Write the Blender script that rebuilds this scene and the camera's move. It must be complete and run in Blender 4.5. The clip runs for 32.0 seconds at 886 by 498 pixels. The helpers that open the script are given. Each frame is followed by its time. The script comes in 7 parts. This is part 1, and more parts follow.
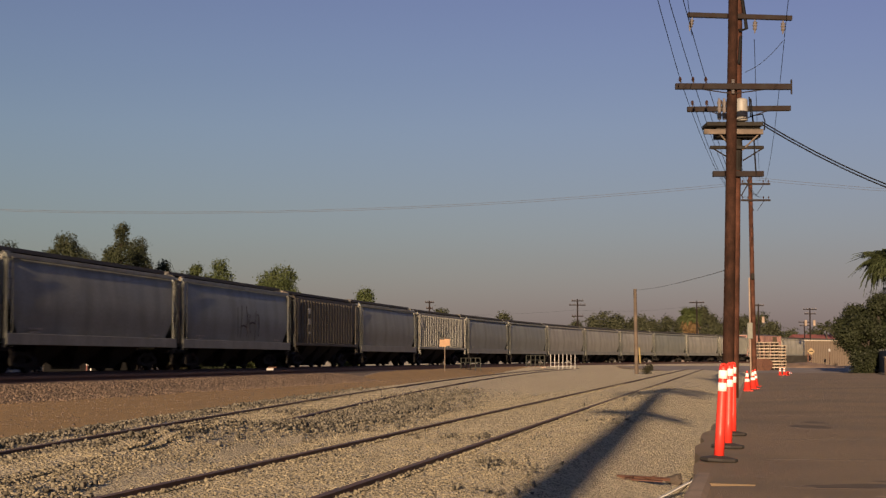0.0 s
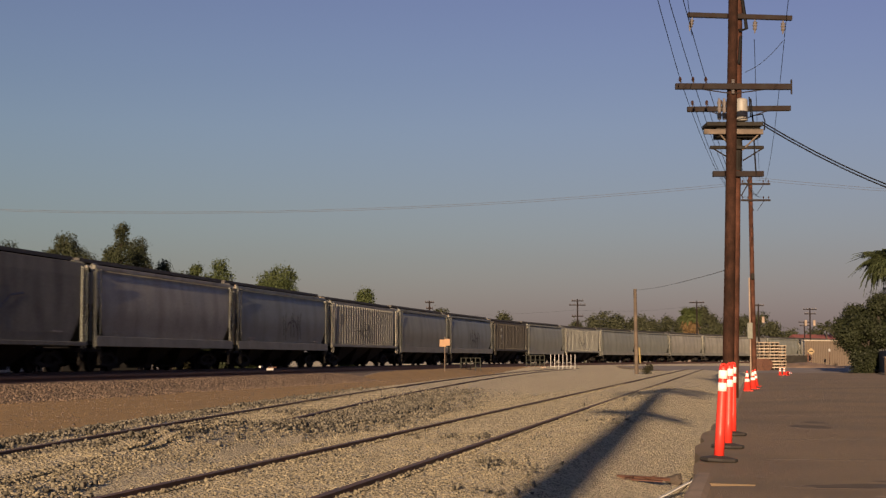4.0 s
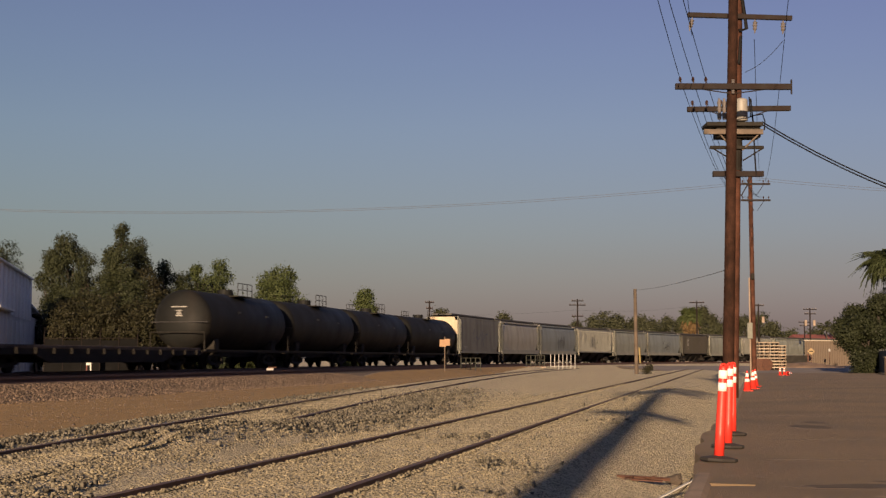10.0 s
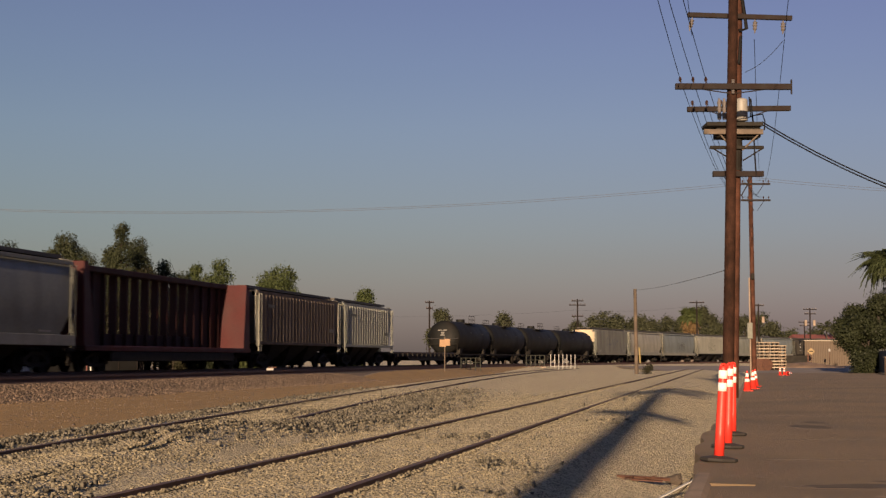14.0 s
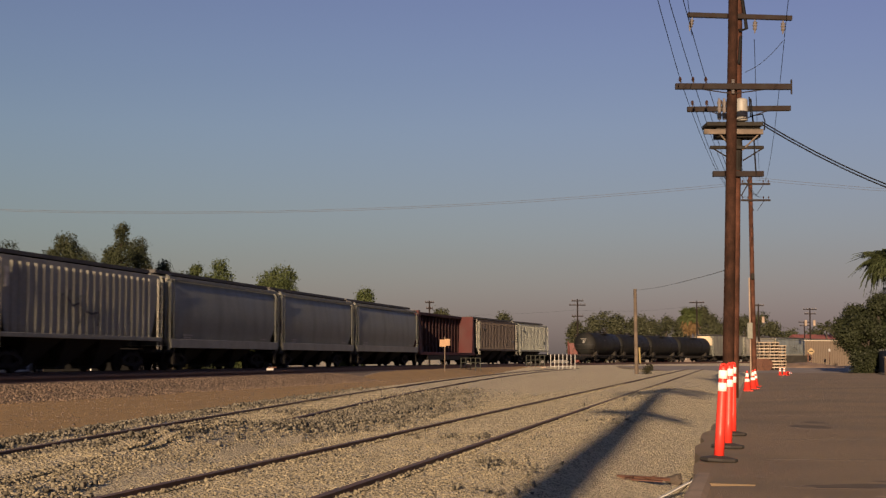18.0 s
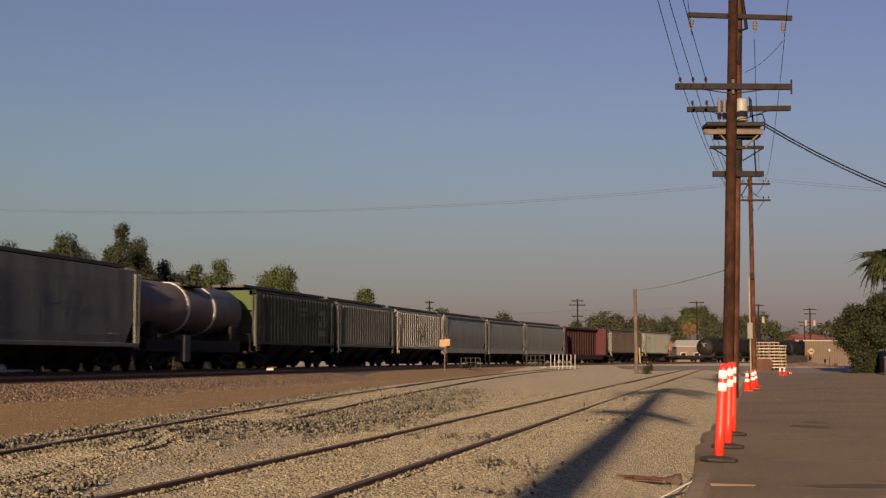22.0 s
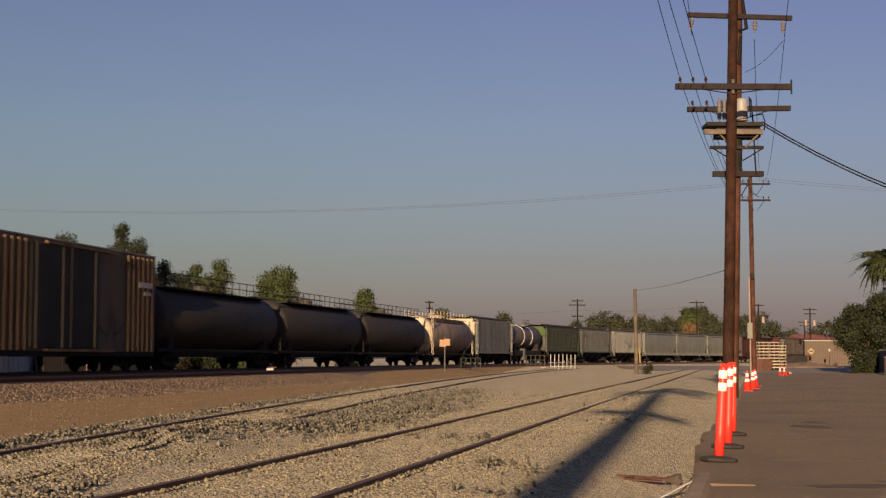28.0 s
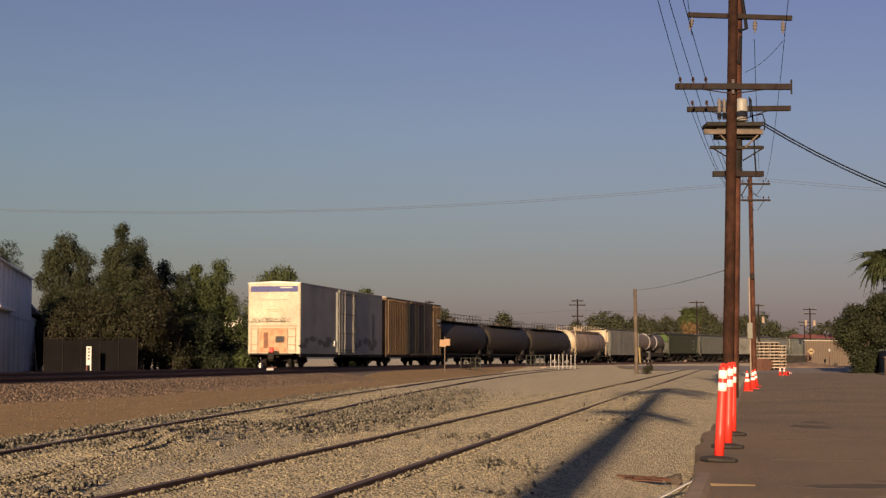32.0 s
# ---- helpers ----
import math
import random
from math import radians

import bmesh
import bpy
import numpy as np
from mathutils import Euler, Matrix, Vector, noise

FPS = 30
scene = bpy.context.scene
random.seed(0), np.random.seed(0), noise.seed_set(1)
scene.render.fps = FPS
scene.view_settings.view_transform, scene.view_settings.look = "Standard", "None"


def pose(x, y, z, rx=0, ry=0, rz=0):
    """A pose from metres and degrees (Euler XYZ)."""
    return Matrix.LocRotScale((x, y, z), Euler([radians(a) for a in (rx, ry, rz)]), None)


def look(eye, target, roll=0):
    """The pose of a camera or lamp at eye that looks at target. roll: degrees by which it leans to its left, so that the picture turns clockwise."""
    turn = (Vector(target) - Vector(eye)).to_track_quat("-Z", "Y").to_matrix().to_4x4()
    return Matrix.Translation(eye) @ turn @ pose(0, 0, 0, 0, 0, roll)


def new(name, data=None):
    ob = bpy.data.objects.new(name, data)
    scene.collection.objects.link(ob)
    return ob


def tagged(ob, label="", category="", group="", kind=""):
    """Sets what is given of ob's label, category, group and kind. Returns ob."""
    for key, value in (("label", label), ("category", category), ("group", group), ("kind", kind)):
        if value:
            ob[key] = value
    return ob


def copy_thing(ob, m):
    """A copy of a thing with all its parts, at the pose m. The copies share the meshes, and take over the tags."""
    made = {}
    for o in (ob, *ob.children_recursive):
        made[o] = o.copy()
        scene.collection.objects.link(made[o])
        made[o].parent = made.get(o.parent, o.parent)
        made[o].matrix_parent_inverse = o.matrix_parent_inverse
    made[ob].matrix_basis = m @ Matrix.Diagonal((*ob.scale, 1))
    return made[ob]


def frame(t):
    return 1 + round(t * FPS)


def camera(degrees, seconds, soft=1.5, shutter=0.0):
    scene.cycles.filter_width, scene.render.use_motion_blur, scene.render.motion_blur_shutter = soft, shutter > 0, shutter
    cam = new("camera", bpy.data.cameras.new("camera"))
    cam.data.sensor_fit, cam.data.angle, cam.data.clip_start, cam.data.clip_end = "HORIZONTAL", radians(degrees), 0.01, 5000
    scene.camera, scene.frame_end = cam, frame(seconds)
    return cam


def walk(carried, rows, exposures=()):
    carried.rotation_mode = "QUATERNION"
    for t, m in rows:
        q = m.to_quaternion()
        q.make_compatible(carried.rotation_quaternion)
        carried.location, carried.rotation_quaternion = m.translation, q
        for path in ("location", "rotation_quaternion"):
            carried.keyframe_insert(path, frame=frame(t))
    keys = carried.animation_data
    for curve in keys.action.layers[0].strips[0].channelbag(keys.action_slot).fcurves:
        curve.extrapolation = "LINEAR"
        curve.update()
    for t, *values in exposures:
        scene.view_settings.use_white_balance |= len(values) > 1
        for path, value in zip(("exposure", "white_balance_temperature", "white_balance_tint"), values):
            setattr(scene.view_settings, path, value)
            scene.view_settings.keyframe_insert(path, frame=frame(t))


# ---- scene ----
import functools

SECONDS = 32.0
EYE = 1.13
cam = camera(33.56, SECONDS, soft=1.35, shutter=0.5)
walk(cam, [(0.0, pose(0, 0, EYE, 94.27, 0, 0)), (SECONDS, pose(0, 0, EYE, 94.27, 0, 0))],
     exposures=[(0.0, 0.81, 6500, 12), (SECONDS, 0.81, 6500, 12)])

# ---- light: a low evening sun behind the camera, clear hazy sky ----
SUN_HEADING, SUN_UP = radians(9.9), radians(11.0)
world = bpy.data.worlds.new("evening_sky")
scene.world = world
world.use_nodes = True
wn = world.node_tree.nodes
sky = wn.new("ShaderNodeTexSky")
sky.sky_type, sky.sun_disc = "NISHITA", False
sky.sun_elevation, sky.sun_rotation = SUN_UP, math.pi + SUN_HEADING
sky.air_density, sky.dust_density, sky.ozone_density, sky.altitude = 1.6, 0.9, 3.2, 50
haze = wn.new("ShaderNodeHueSaturation")
haze.inputs["Saturation"].default_value = 0.72
tint = wn.new("ShaderNodeVectorMath")
tint.operation = "MULTIPLY"
tint.inputs[1].default_value = (0.935, 0.955, 1.42)
world.node_tree.links.new(sky.outputs[0], haze.inputs["Color"])
world.node_tree.links.new(haze.outputs[0], tint.inputs[0])
# smog: the tone drifts from violet-blue above to grey-green and a brownish band low over the ground
up = wn.new("ShaderNodeTexCoord")
split = wn.new("ShaderNodeSeparateXYZ")
smog = wn.new("ShaderNodeValToRGB")
stops = ((0.0, (0.86, 0.82, 0.80)), (0.03, (0.87, 0.84, 0.82)), (0.055, (0.885, 0.89, 0.855)), (0.085, (0.90, 0.93, 0.89)),
         (0.155, (0.94, 0.955, 0.945)), (0.20, (0.91, 0.90, 0.93)), (0.24, (0.87, 0.83, 0.89)), (0.40, (0.90, 0.88, 0.90)))
while len(smog.color_ramp.elements) < len(stops):
    smog.color_ramp.elements.new(1.0)
for el, (at, rgb) in zip(smog.color_ramp.elements, stops):
    el.position, el.color = at, (*rgb, 1)
thick = wn.new("ShaderNodeVectorMath")
thick.operation = "MULTIPLY"
world.node_tree.links.new(up.outputs["Generated"], split.inputs[0])
world.node_tree.links.new(split.outputs["Z"], smog.inputs["Fac"])
world.node_tree.links.new(tint.outputs[0], thick.inputs[0])
drift = wn.new("ShaderNodeVectorMath")
drift.operation = "MULTIPLY_ADD"
drift.inputs[1].default_value = (0.06, -0.06, 0.10)
level = wn.new("ShaderNodeCombineXYZ")
for k in range(3):
    world.node_tree.links.new(split.outputs["X"], level.inputs[k])
world.node_tree.links.new(level.outputs[0], drift.inputs[0])
world.node_tree.links.new(smog.outputs["Color"], drift.inputs[2])
world.node_tree.links.new(drift.outputs[0], thick.inputs[1])
world.node_tree.links.new(thick.outputs[0], wn["Background"].inputs[0])
wn["Background"].inputs[1].default_value = 0.0418
sun = new("sun", bpy.data.lights.new("sun", "SUN"))
sun.data.energy, sun.data.angle, sun.data.color = 5.0, radians(0.6), (1.0, 0.72, 0.45)
ray = Vector((math.sin(SUN_HEADING) * math.cos(SUN_UP), math.cos(SUN_HEADING) * math.cos(SUN_UP), -math.sin(SUN_UP)))
sun.matrix_basis = look(-ray * 60, (0, 0, 0))


# ---- materials ----
def surface(name, colour, rough=0.7, metal=0.0, vary=0.25, scale=1.5, fine=25.0, bump=0.15, grime=None, streak=0.0, grime_amount=0.4,
            per_object=0.0, per_island=0.0, spec=0.5):
    """A worn surface: two scales of noise over a base colour, dirt in patches or in streaks, and fine relief."""
    m = bpy.data.materials.new(name)
    m.use_nodes = True
    n, l = m.node_tree.nodes, m.node_tree.links
    b = n["Principled BSDF"]
    b.inputs["Roughness"].default_value, b.inputs["Metallic"].default_value = rough, metal
    b.inputs["Specular IOR Level"].default_value = spec
    co = n.new("ShaderNodeTexCoord")
    def noise_of(s, detail, stretch=1.0):
        mp = n.new("ShaderNodeMapping")
        mp.inputs["Scale"].default_value = (1.0, 1.0, stretch)
        l.new(co.outputs["Object"], mp.inputs[0])
        t = n.new("ShaderNodeTexNoise")
        t.inputs["Scale"].default_value, t.inputs["Detail"].default_value = s, detail
        l.new(mp.outputs[0], t.inputs["Vector"])
        return t.outputs["Fac"]
    big, small = noise_of(scale, 4), noise_of(fine, 3)
    def ramp(src, lo, hi, a=0.3, z=0.7):
        r = n.new("ShaderNodeMapRange")
        for key, v in (("From Min", a), ("From Max", z), ("To Min", lo), ("To Max", hi)):
            r.inputs[key].default_value = v
        l.new(src, r.inputs["Value"])
        return r.outputs[0]
    def times(a, c):
        k = n.new("ShaderNodeMath")
        k.operation = "MULTIPLY"
        l.new(a, k.inputs[0]), l.new(c, k.inputs[1])
        return k.outputs[0]
    value = times(ramp(big, 1 - vary, 1 + vary), ramp(small, 1 - vary * 0.6, 1 + vary * 0.6))
    if per_object:
        info = n.new("ShaderNodeObjectInfo")
        value = times(value, ramp(info.outputs["Random"], 1 - per_object, 1 + per_object, 0, 1))
    if per_island:
        info = n.new("ShaderNodeNewGeometry")
        value = times(value, ramp(info.outputs["Random Per Island"], 1 - per_island, 1 + per_island, 0, 1))
    rgb = n.new("ShaderNodeVectorMath")
    rgb.operation = "SCALE"
    rgb.inputs[0].default_value = colour
    l.new(value, rgb.inputs["Scale"])
    out = rgb.outputs[0]
    if grime:
        src = noise_of(scale * (1.7 if streak else 1.3), 6, 0.3 if streak else 1.0)
        mix = n.new("ShaderNodeMix")
        mix.data_type = "RGBA"
        l.new(ramp(src, 0, grime_amount, 0.45, 0.75), mix.inputs["Factor"])
        l.new(out, mix.inputs["A"])
        mix.inputs["B"].default_value = (*grime, 1)
        out = mix.outputs["Result"]
    l.new(out, b.inputs["Base Color"])
    if bump:
        k = n.new("ShaderNodeBump")
        k.inputs["Strength"].default_value, k.inputs["Distance"].default_value = bump, 0.02
        l.new(small, k.inputs["Height"])
        l.new(k.outputs[0], b.inputs["Normal"])
    l.new(ramp(big, max(rough - 0.1, 0.05), min(rough + 0.1, 1.0)), b.inputs["Roughness"])
    return m


def paint(name, colour, rough=0.55, grime=(0.05, 0.038, 0.027), amount=0.4, spec=0.2):
    return surface(name, colour, rough, 0.0, 0.2, 0.7, 9.0, 0.05, grime, 1.0, amount, spec=spec)


M = {
    "black_steel": surface("black_steel", (0.025, 0.0225, 0.0195), 0.85, 0.0, 0.4, 2.0, 30, 0.2, (0.009, 0.006, 0.005), spec=0.12),
    "wheel_steel": surface("wheel_steel", (0.012, 0.0095, 0.008), 0.8, 0.0, 0.3, 4.0, 30, 0.1, spec=0.15),
    "tank_black": surface("tank_black", (0.0056, 0.0058, 0.0051), 0.68, 0.0, 0.35, 0.6, 12, 0.04, (0.02, 0.015, 0.012), 1.0, 0.5, spec=0.22),
    "tank_dusty": surface("tank_dusty", (0.034, 0.029, 0.024), 0.68, 0.0, 0.35, 0.6, 12, 0.04, (0.035, 0.028, 0.022), 1.0, 0.5, spec=0.22),
    "roof_grey": surface("roof_grey", (0.06, 0.056, 0.052), 0.8, 0.0, 0.3, 1.0, 14, 0.1, (0.05, 0.04, 0.03)),
    "cream_paint": paint("cream_paint", (0.47, 0.385, 0.27), 0.6, (0.12, 0.07, 0.04), 0.45),
    "white_paint": paint("white_paint", (0.55, 0.52, 0.48), 0.6, (0.25, 0.16, 0.10), 0.35),
    "rail_steel": surface("rail_steel", (0.10, 0.056, 0.042), 0.75, 0.1, 0.25, 3.0, 40, 0.1),
    "pole_wood": surface("pole_wood", (0.034, 0.0165, 0.0115), 0.9, 0.0, 0.5, 3.5, 34, 0.7, (0.015, 0.0085, 0.0065), 1.0, 0.9, spec=0.1),
    "pole_red": surface("pole_red", (0.07, 0.031, 0.021), 0.9, 0.0, 0.45, 3.5, 34, 0.7, (0.025, 0.013, 0.009), 1.0, 0.85, spec=0.1),
    "old_wood": surface("old_wood", (0.10, 0.075, 0.055), 0.9, 0.0, 0.35, 2.0, 20, 0.4, (0.04, 0.03, 0.022), 1.0, 0.7),
    "arm_wood": surface("arm_wood", (0.0125, 0.0068, 0.0052), 0.9, 0.0, 0.35, 3.0, 30, 0.4, (0.02, 0.015, 0.012)),
    "grey_wood": surface("grey_wood", (0.12, 0.092, 0.072), 0.9, 0.0, 0.35, 3.0, 30, 0.4, (0.06, 0.05, 0.04)),
    "wire_grey": surface("wire_grey", (0.10, 0.10, 0.105), 0.6, 0.3, 0.2, 2.0, 30, 0.0),
    "cable": surface("cable", (0.006, 0.006, 0.007), 0.7, 0.0, 0.2, 2.0, 30, 0.0, spec=0.15),
    "concrete": surface("concrete", (0.26, 0.20, 0.155), 0.9, 0.0, 0.25, 1.2, 35, 0.3, (0.10, 0.08, 0.065)),
}


# ---- mesh helpers ----
def part(name, bm, material, parent=None, label="", smooth=False):
    me = bpy.data.meshes.new(name)
    bm.to_mesh(me)
    bm.free()
    me.materials.append(material)
    if smooth:
        for p in me.polygons:
            p.use_smooth = True
    ob = new(name, me)
    if parent:
        ob.parent = parent
    return tagged(ob, label)


def like(ob, parent, m):
    """Another object on the same mesh, at the pose m."""
    o = new(ob.name.split(".")[0], ob.data)
    o.parent, o.matrix_basis = parent, m
    if ob.get("label"):
        o["label"] = ob["label"]
    return o


def thing(name, label, category, group="", m=None):
    ob = tagged(new(name), label, category, group)
    if m is not None:
        ob.matrix_basis = m
    return ob


def box(bm, x0, x1, y0, y1, z0, z1, bevel=0.0):
    v = [bm.verts.new((x, y, z)) for x in (x0, x1) for y in (y0, y1) for z in (z0, z1)]
    fs = [bm.faces.new([v[i] for i in q]) for q in ((0, 1, 3, 2), (4, 6, 7, 5), (0, 4, 5, 1), (2, 3, 7, 6), (0, 2, 6, 4), (1, 5, 7, 3))]
    if bevel:
        es = {e for f in fs for e in f.edges}
        bmesh.ops.bevel(bm, geom=list(es), offset=bevel, segments=1, affect="EDGES")
    return bm


def loft(bm, rings, closed=True, caps=True):
    """Skin through rings of points, each ring with the same count."""
    vs = [[bm.verts.new(p) for p in r] for r in rings]
    n = len(vs[0])
    for a, b in zip(vs, vs[1:]):
        for i in range(n if closed else n - 1):
            j = (i + 1) % n
            bm.faces.new((a[i], a[j], b[j], b[i]))
    if caps:
        bm.faces.new(vs[0][::-1])
        bm.faces.new(vs[-1])
    return bm


def tube(bm, a, b, r, r2=None, n=8):
    a, b = Vector(a), Vector(b)
    d = (b - a).normalized()
    u = d.orthogonal().normalized()
    w = d.cross(u)
    r2 = r if r2 is None else r2
    ring = lambda c, k: [c + (u * math.cos(t) + w * math.sin(t)) * k for t in (2 * math.pi * i / n for i in range(n))]
    return loft(bm, [ring(a, r), ring(b, r2)])


def wire(bm, pts, r, n=5):
    """One continuous round cable through the points."""
    pts = [Vector(p) for p in pts]
    rings = []
    for i, p in enumerate(pts):
        d = (pts[min(i + 1, len(pts) - 1)] - pts[max(i - 1, 0)]).normalized()
        u = d.cross(Vector((0.31, 0.87, 0.38))).normalized()
        w = d.cross(u)
        rings.append([p + (u * math.cos(t) + w * math.sin(t)) * r for t in (2 * math.pi * k / n for k in range(n))])
    return loft(bm, rings)


def sag(a, b, drop, n=24):
    a, b = Vector(a), Vector(b)
    return [a.lerp(b, i / n) - Vector((0, 0, drop * 4 * (i / n) * (1 - i / n))) for i in range(n + 1)]


def disc(bm, x, r, thick, y=0.0, z=0.0, n=20):
    """A disc across the y axis."""
    ring = lambda yy: [(x + r * math.cos(2 * math.pi * i / n), yy, z + r * math.sin(2 * math.pi * i / n)) for i in range(n)]
    return loft(bm, [ring(y - thick / 2), ring(y + thick / 2)])


def build(f, *a, **k):
    bm = bmesh.new()
    f(bm, *a, **k)
    bmesh.ops.recalc_face_normals(bm, faces=bm.faces)
    return bm


def boxes(rows, bevel=0.0):
    bm = bmesh.new()
    for r in rows:
        box(bm, *r, bevel=bevel)
    bmesh.ops.recalc_face_normals(bm, faces=bm.faces)
    return bm


# ---- the plan ----
KERB = lambda y: -0.62 + 0.212 * y
LINE_A = lambda y: -3.76 + 0.198 * y
LINE_B = lambda y: -4.72 + 0.055 * y + 0.00044 * y * y
RIDGE = lambda y: np.interp(y, [10, 14, 17.2, 20.5, 23.6, 33.8, 45.6, 60], [-4.9, -3.9, -3.2, -2.1, -1.35, -0.45, 0.56, 1.9])
NEAR_Q, NEAR_Z = 4.2, 0.56
near_q = lambda s: NEAR_Q - 0.75 * min(1.0, max(0.0, (s - 25) / 55))
RAIL_Z = EYE - 0.70
WHEEL_UP = 0.19


def main_line():
    """The main track: straight, then easing into a right-hand curve, straight again beyond the crossing."""
    ds = 0.5
    s = np.arange(-560.0, 900.0, ds)
    bend = np.clip((s - 14.9) / 86.7, 0, 1) / 469.6 * np.clip((360 - s) / 40, 0, 1)
    th = 0.1952 + np.cumsum(bend * ds)
    x, y = np.cumsum(np.sin(th) * ds), np.cumsum(np.cos(th) * ds)
    i = int(np.argmin(np.abs(s)))
    return s, x - x[i] - 16.37, y - y[i] + 50.0, th


TS, TX, TY, TH = main_line()


def on_line(s):
    return float(np.interp(s, TS, TX)), float(np.interp(s, TS, TY)), float(np.interp(s, TS, TH))


def off_main(x, y):
    """Signed distance from the main track's middle: positive on the camera's side."""
    x, y = np.asarray(x, float), np.asarray(y, float)
    best, side = np.full(x.shape, 1e9), np.zeros(x.shape)
    for k in range(0, len(TS), 10):
        dx, dy = x - TX[k], y - TY[k]
        along = dx * math.sin(TH[k]) + dy * math.cos(TH[k])
        q = dx * math.cos(TH[k]) - dy * math.sin(TH[k])
        d = np.hypot(dx, dy)
        near = d < best
        best = np.where(near, d, best)
        side = np.where(near, np.where(np.abs(along) < 4, q, np.sign(q) * d), side)
    return side


# ---- ground: one sheet ----
def step(a, b, v):
    t = np.clip((v - a) / (b - a), 0, 1)
    return t * t * (3 - 2 * t)


def ground_height(x, y, q):
    bed_a = 1 - step(1.3, 2.6, np.abs(x - LINE_A(y)))
    fall = step(1.9, 3.3, x - LINE_A(y)) * (1 - step(34, 44, y))
    bed_b = 1 - step(1.15, 1.9, np.abs(x - LINE_B(y)))
    bed_m = 1 - step(2.3, 4.6, np.abs(q))
    z = 0.1 * bed_a
    z = np.maximum(z, 0.13 * bed_b)
    z = np.maximum(z, (RAIL_Z + WHEEL_UP - 0.2) * bed_m)
    bed_n = 1 - step(1.7, 4.2, np.abs(q - NEAR_Q))
    z = np.maximum(z, (NEAR_Z - 0.19) * bed_n)
    heap = RIDGE(y) + 0.10 * np.sin(y * 0.9) + 0.07 * np.sin(y * 2.3 + 1)
    z = z + 0.09 * np.exp(-((x - LINE_B(y) - 0.8) / 0.4) ** 2) * (1 - step(17, 22, y))
    z = z + 0.13 * np.exp(-((x - heap - 0.2) / 0.34) ** 2) * step(10, 16, y) * (1 - step(44, 58, y))
    z = z + 0.07 * np.exp(-((x - LINE_B(y) + 1.35) / 0.28) ** 2) * (1 - step(44, 58, y))
    hump = 0.22 * np.exp(-((x - KERB(y) + 1.6) / 0.9) ** 2) * np.exp(-((y - 43) / 11) ** 2)
    return z - 0.19 * fall + hump - 0.08 * step(-0.12, 0.02, x - KERB(y)) * (y < 140)


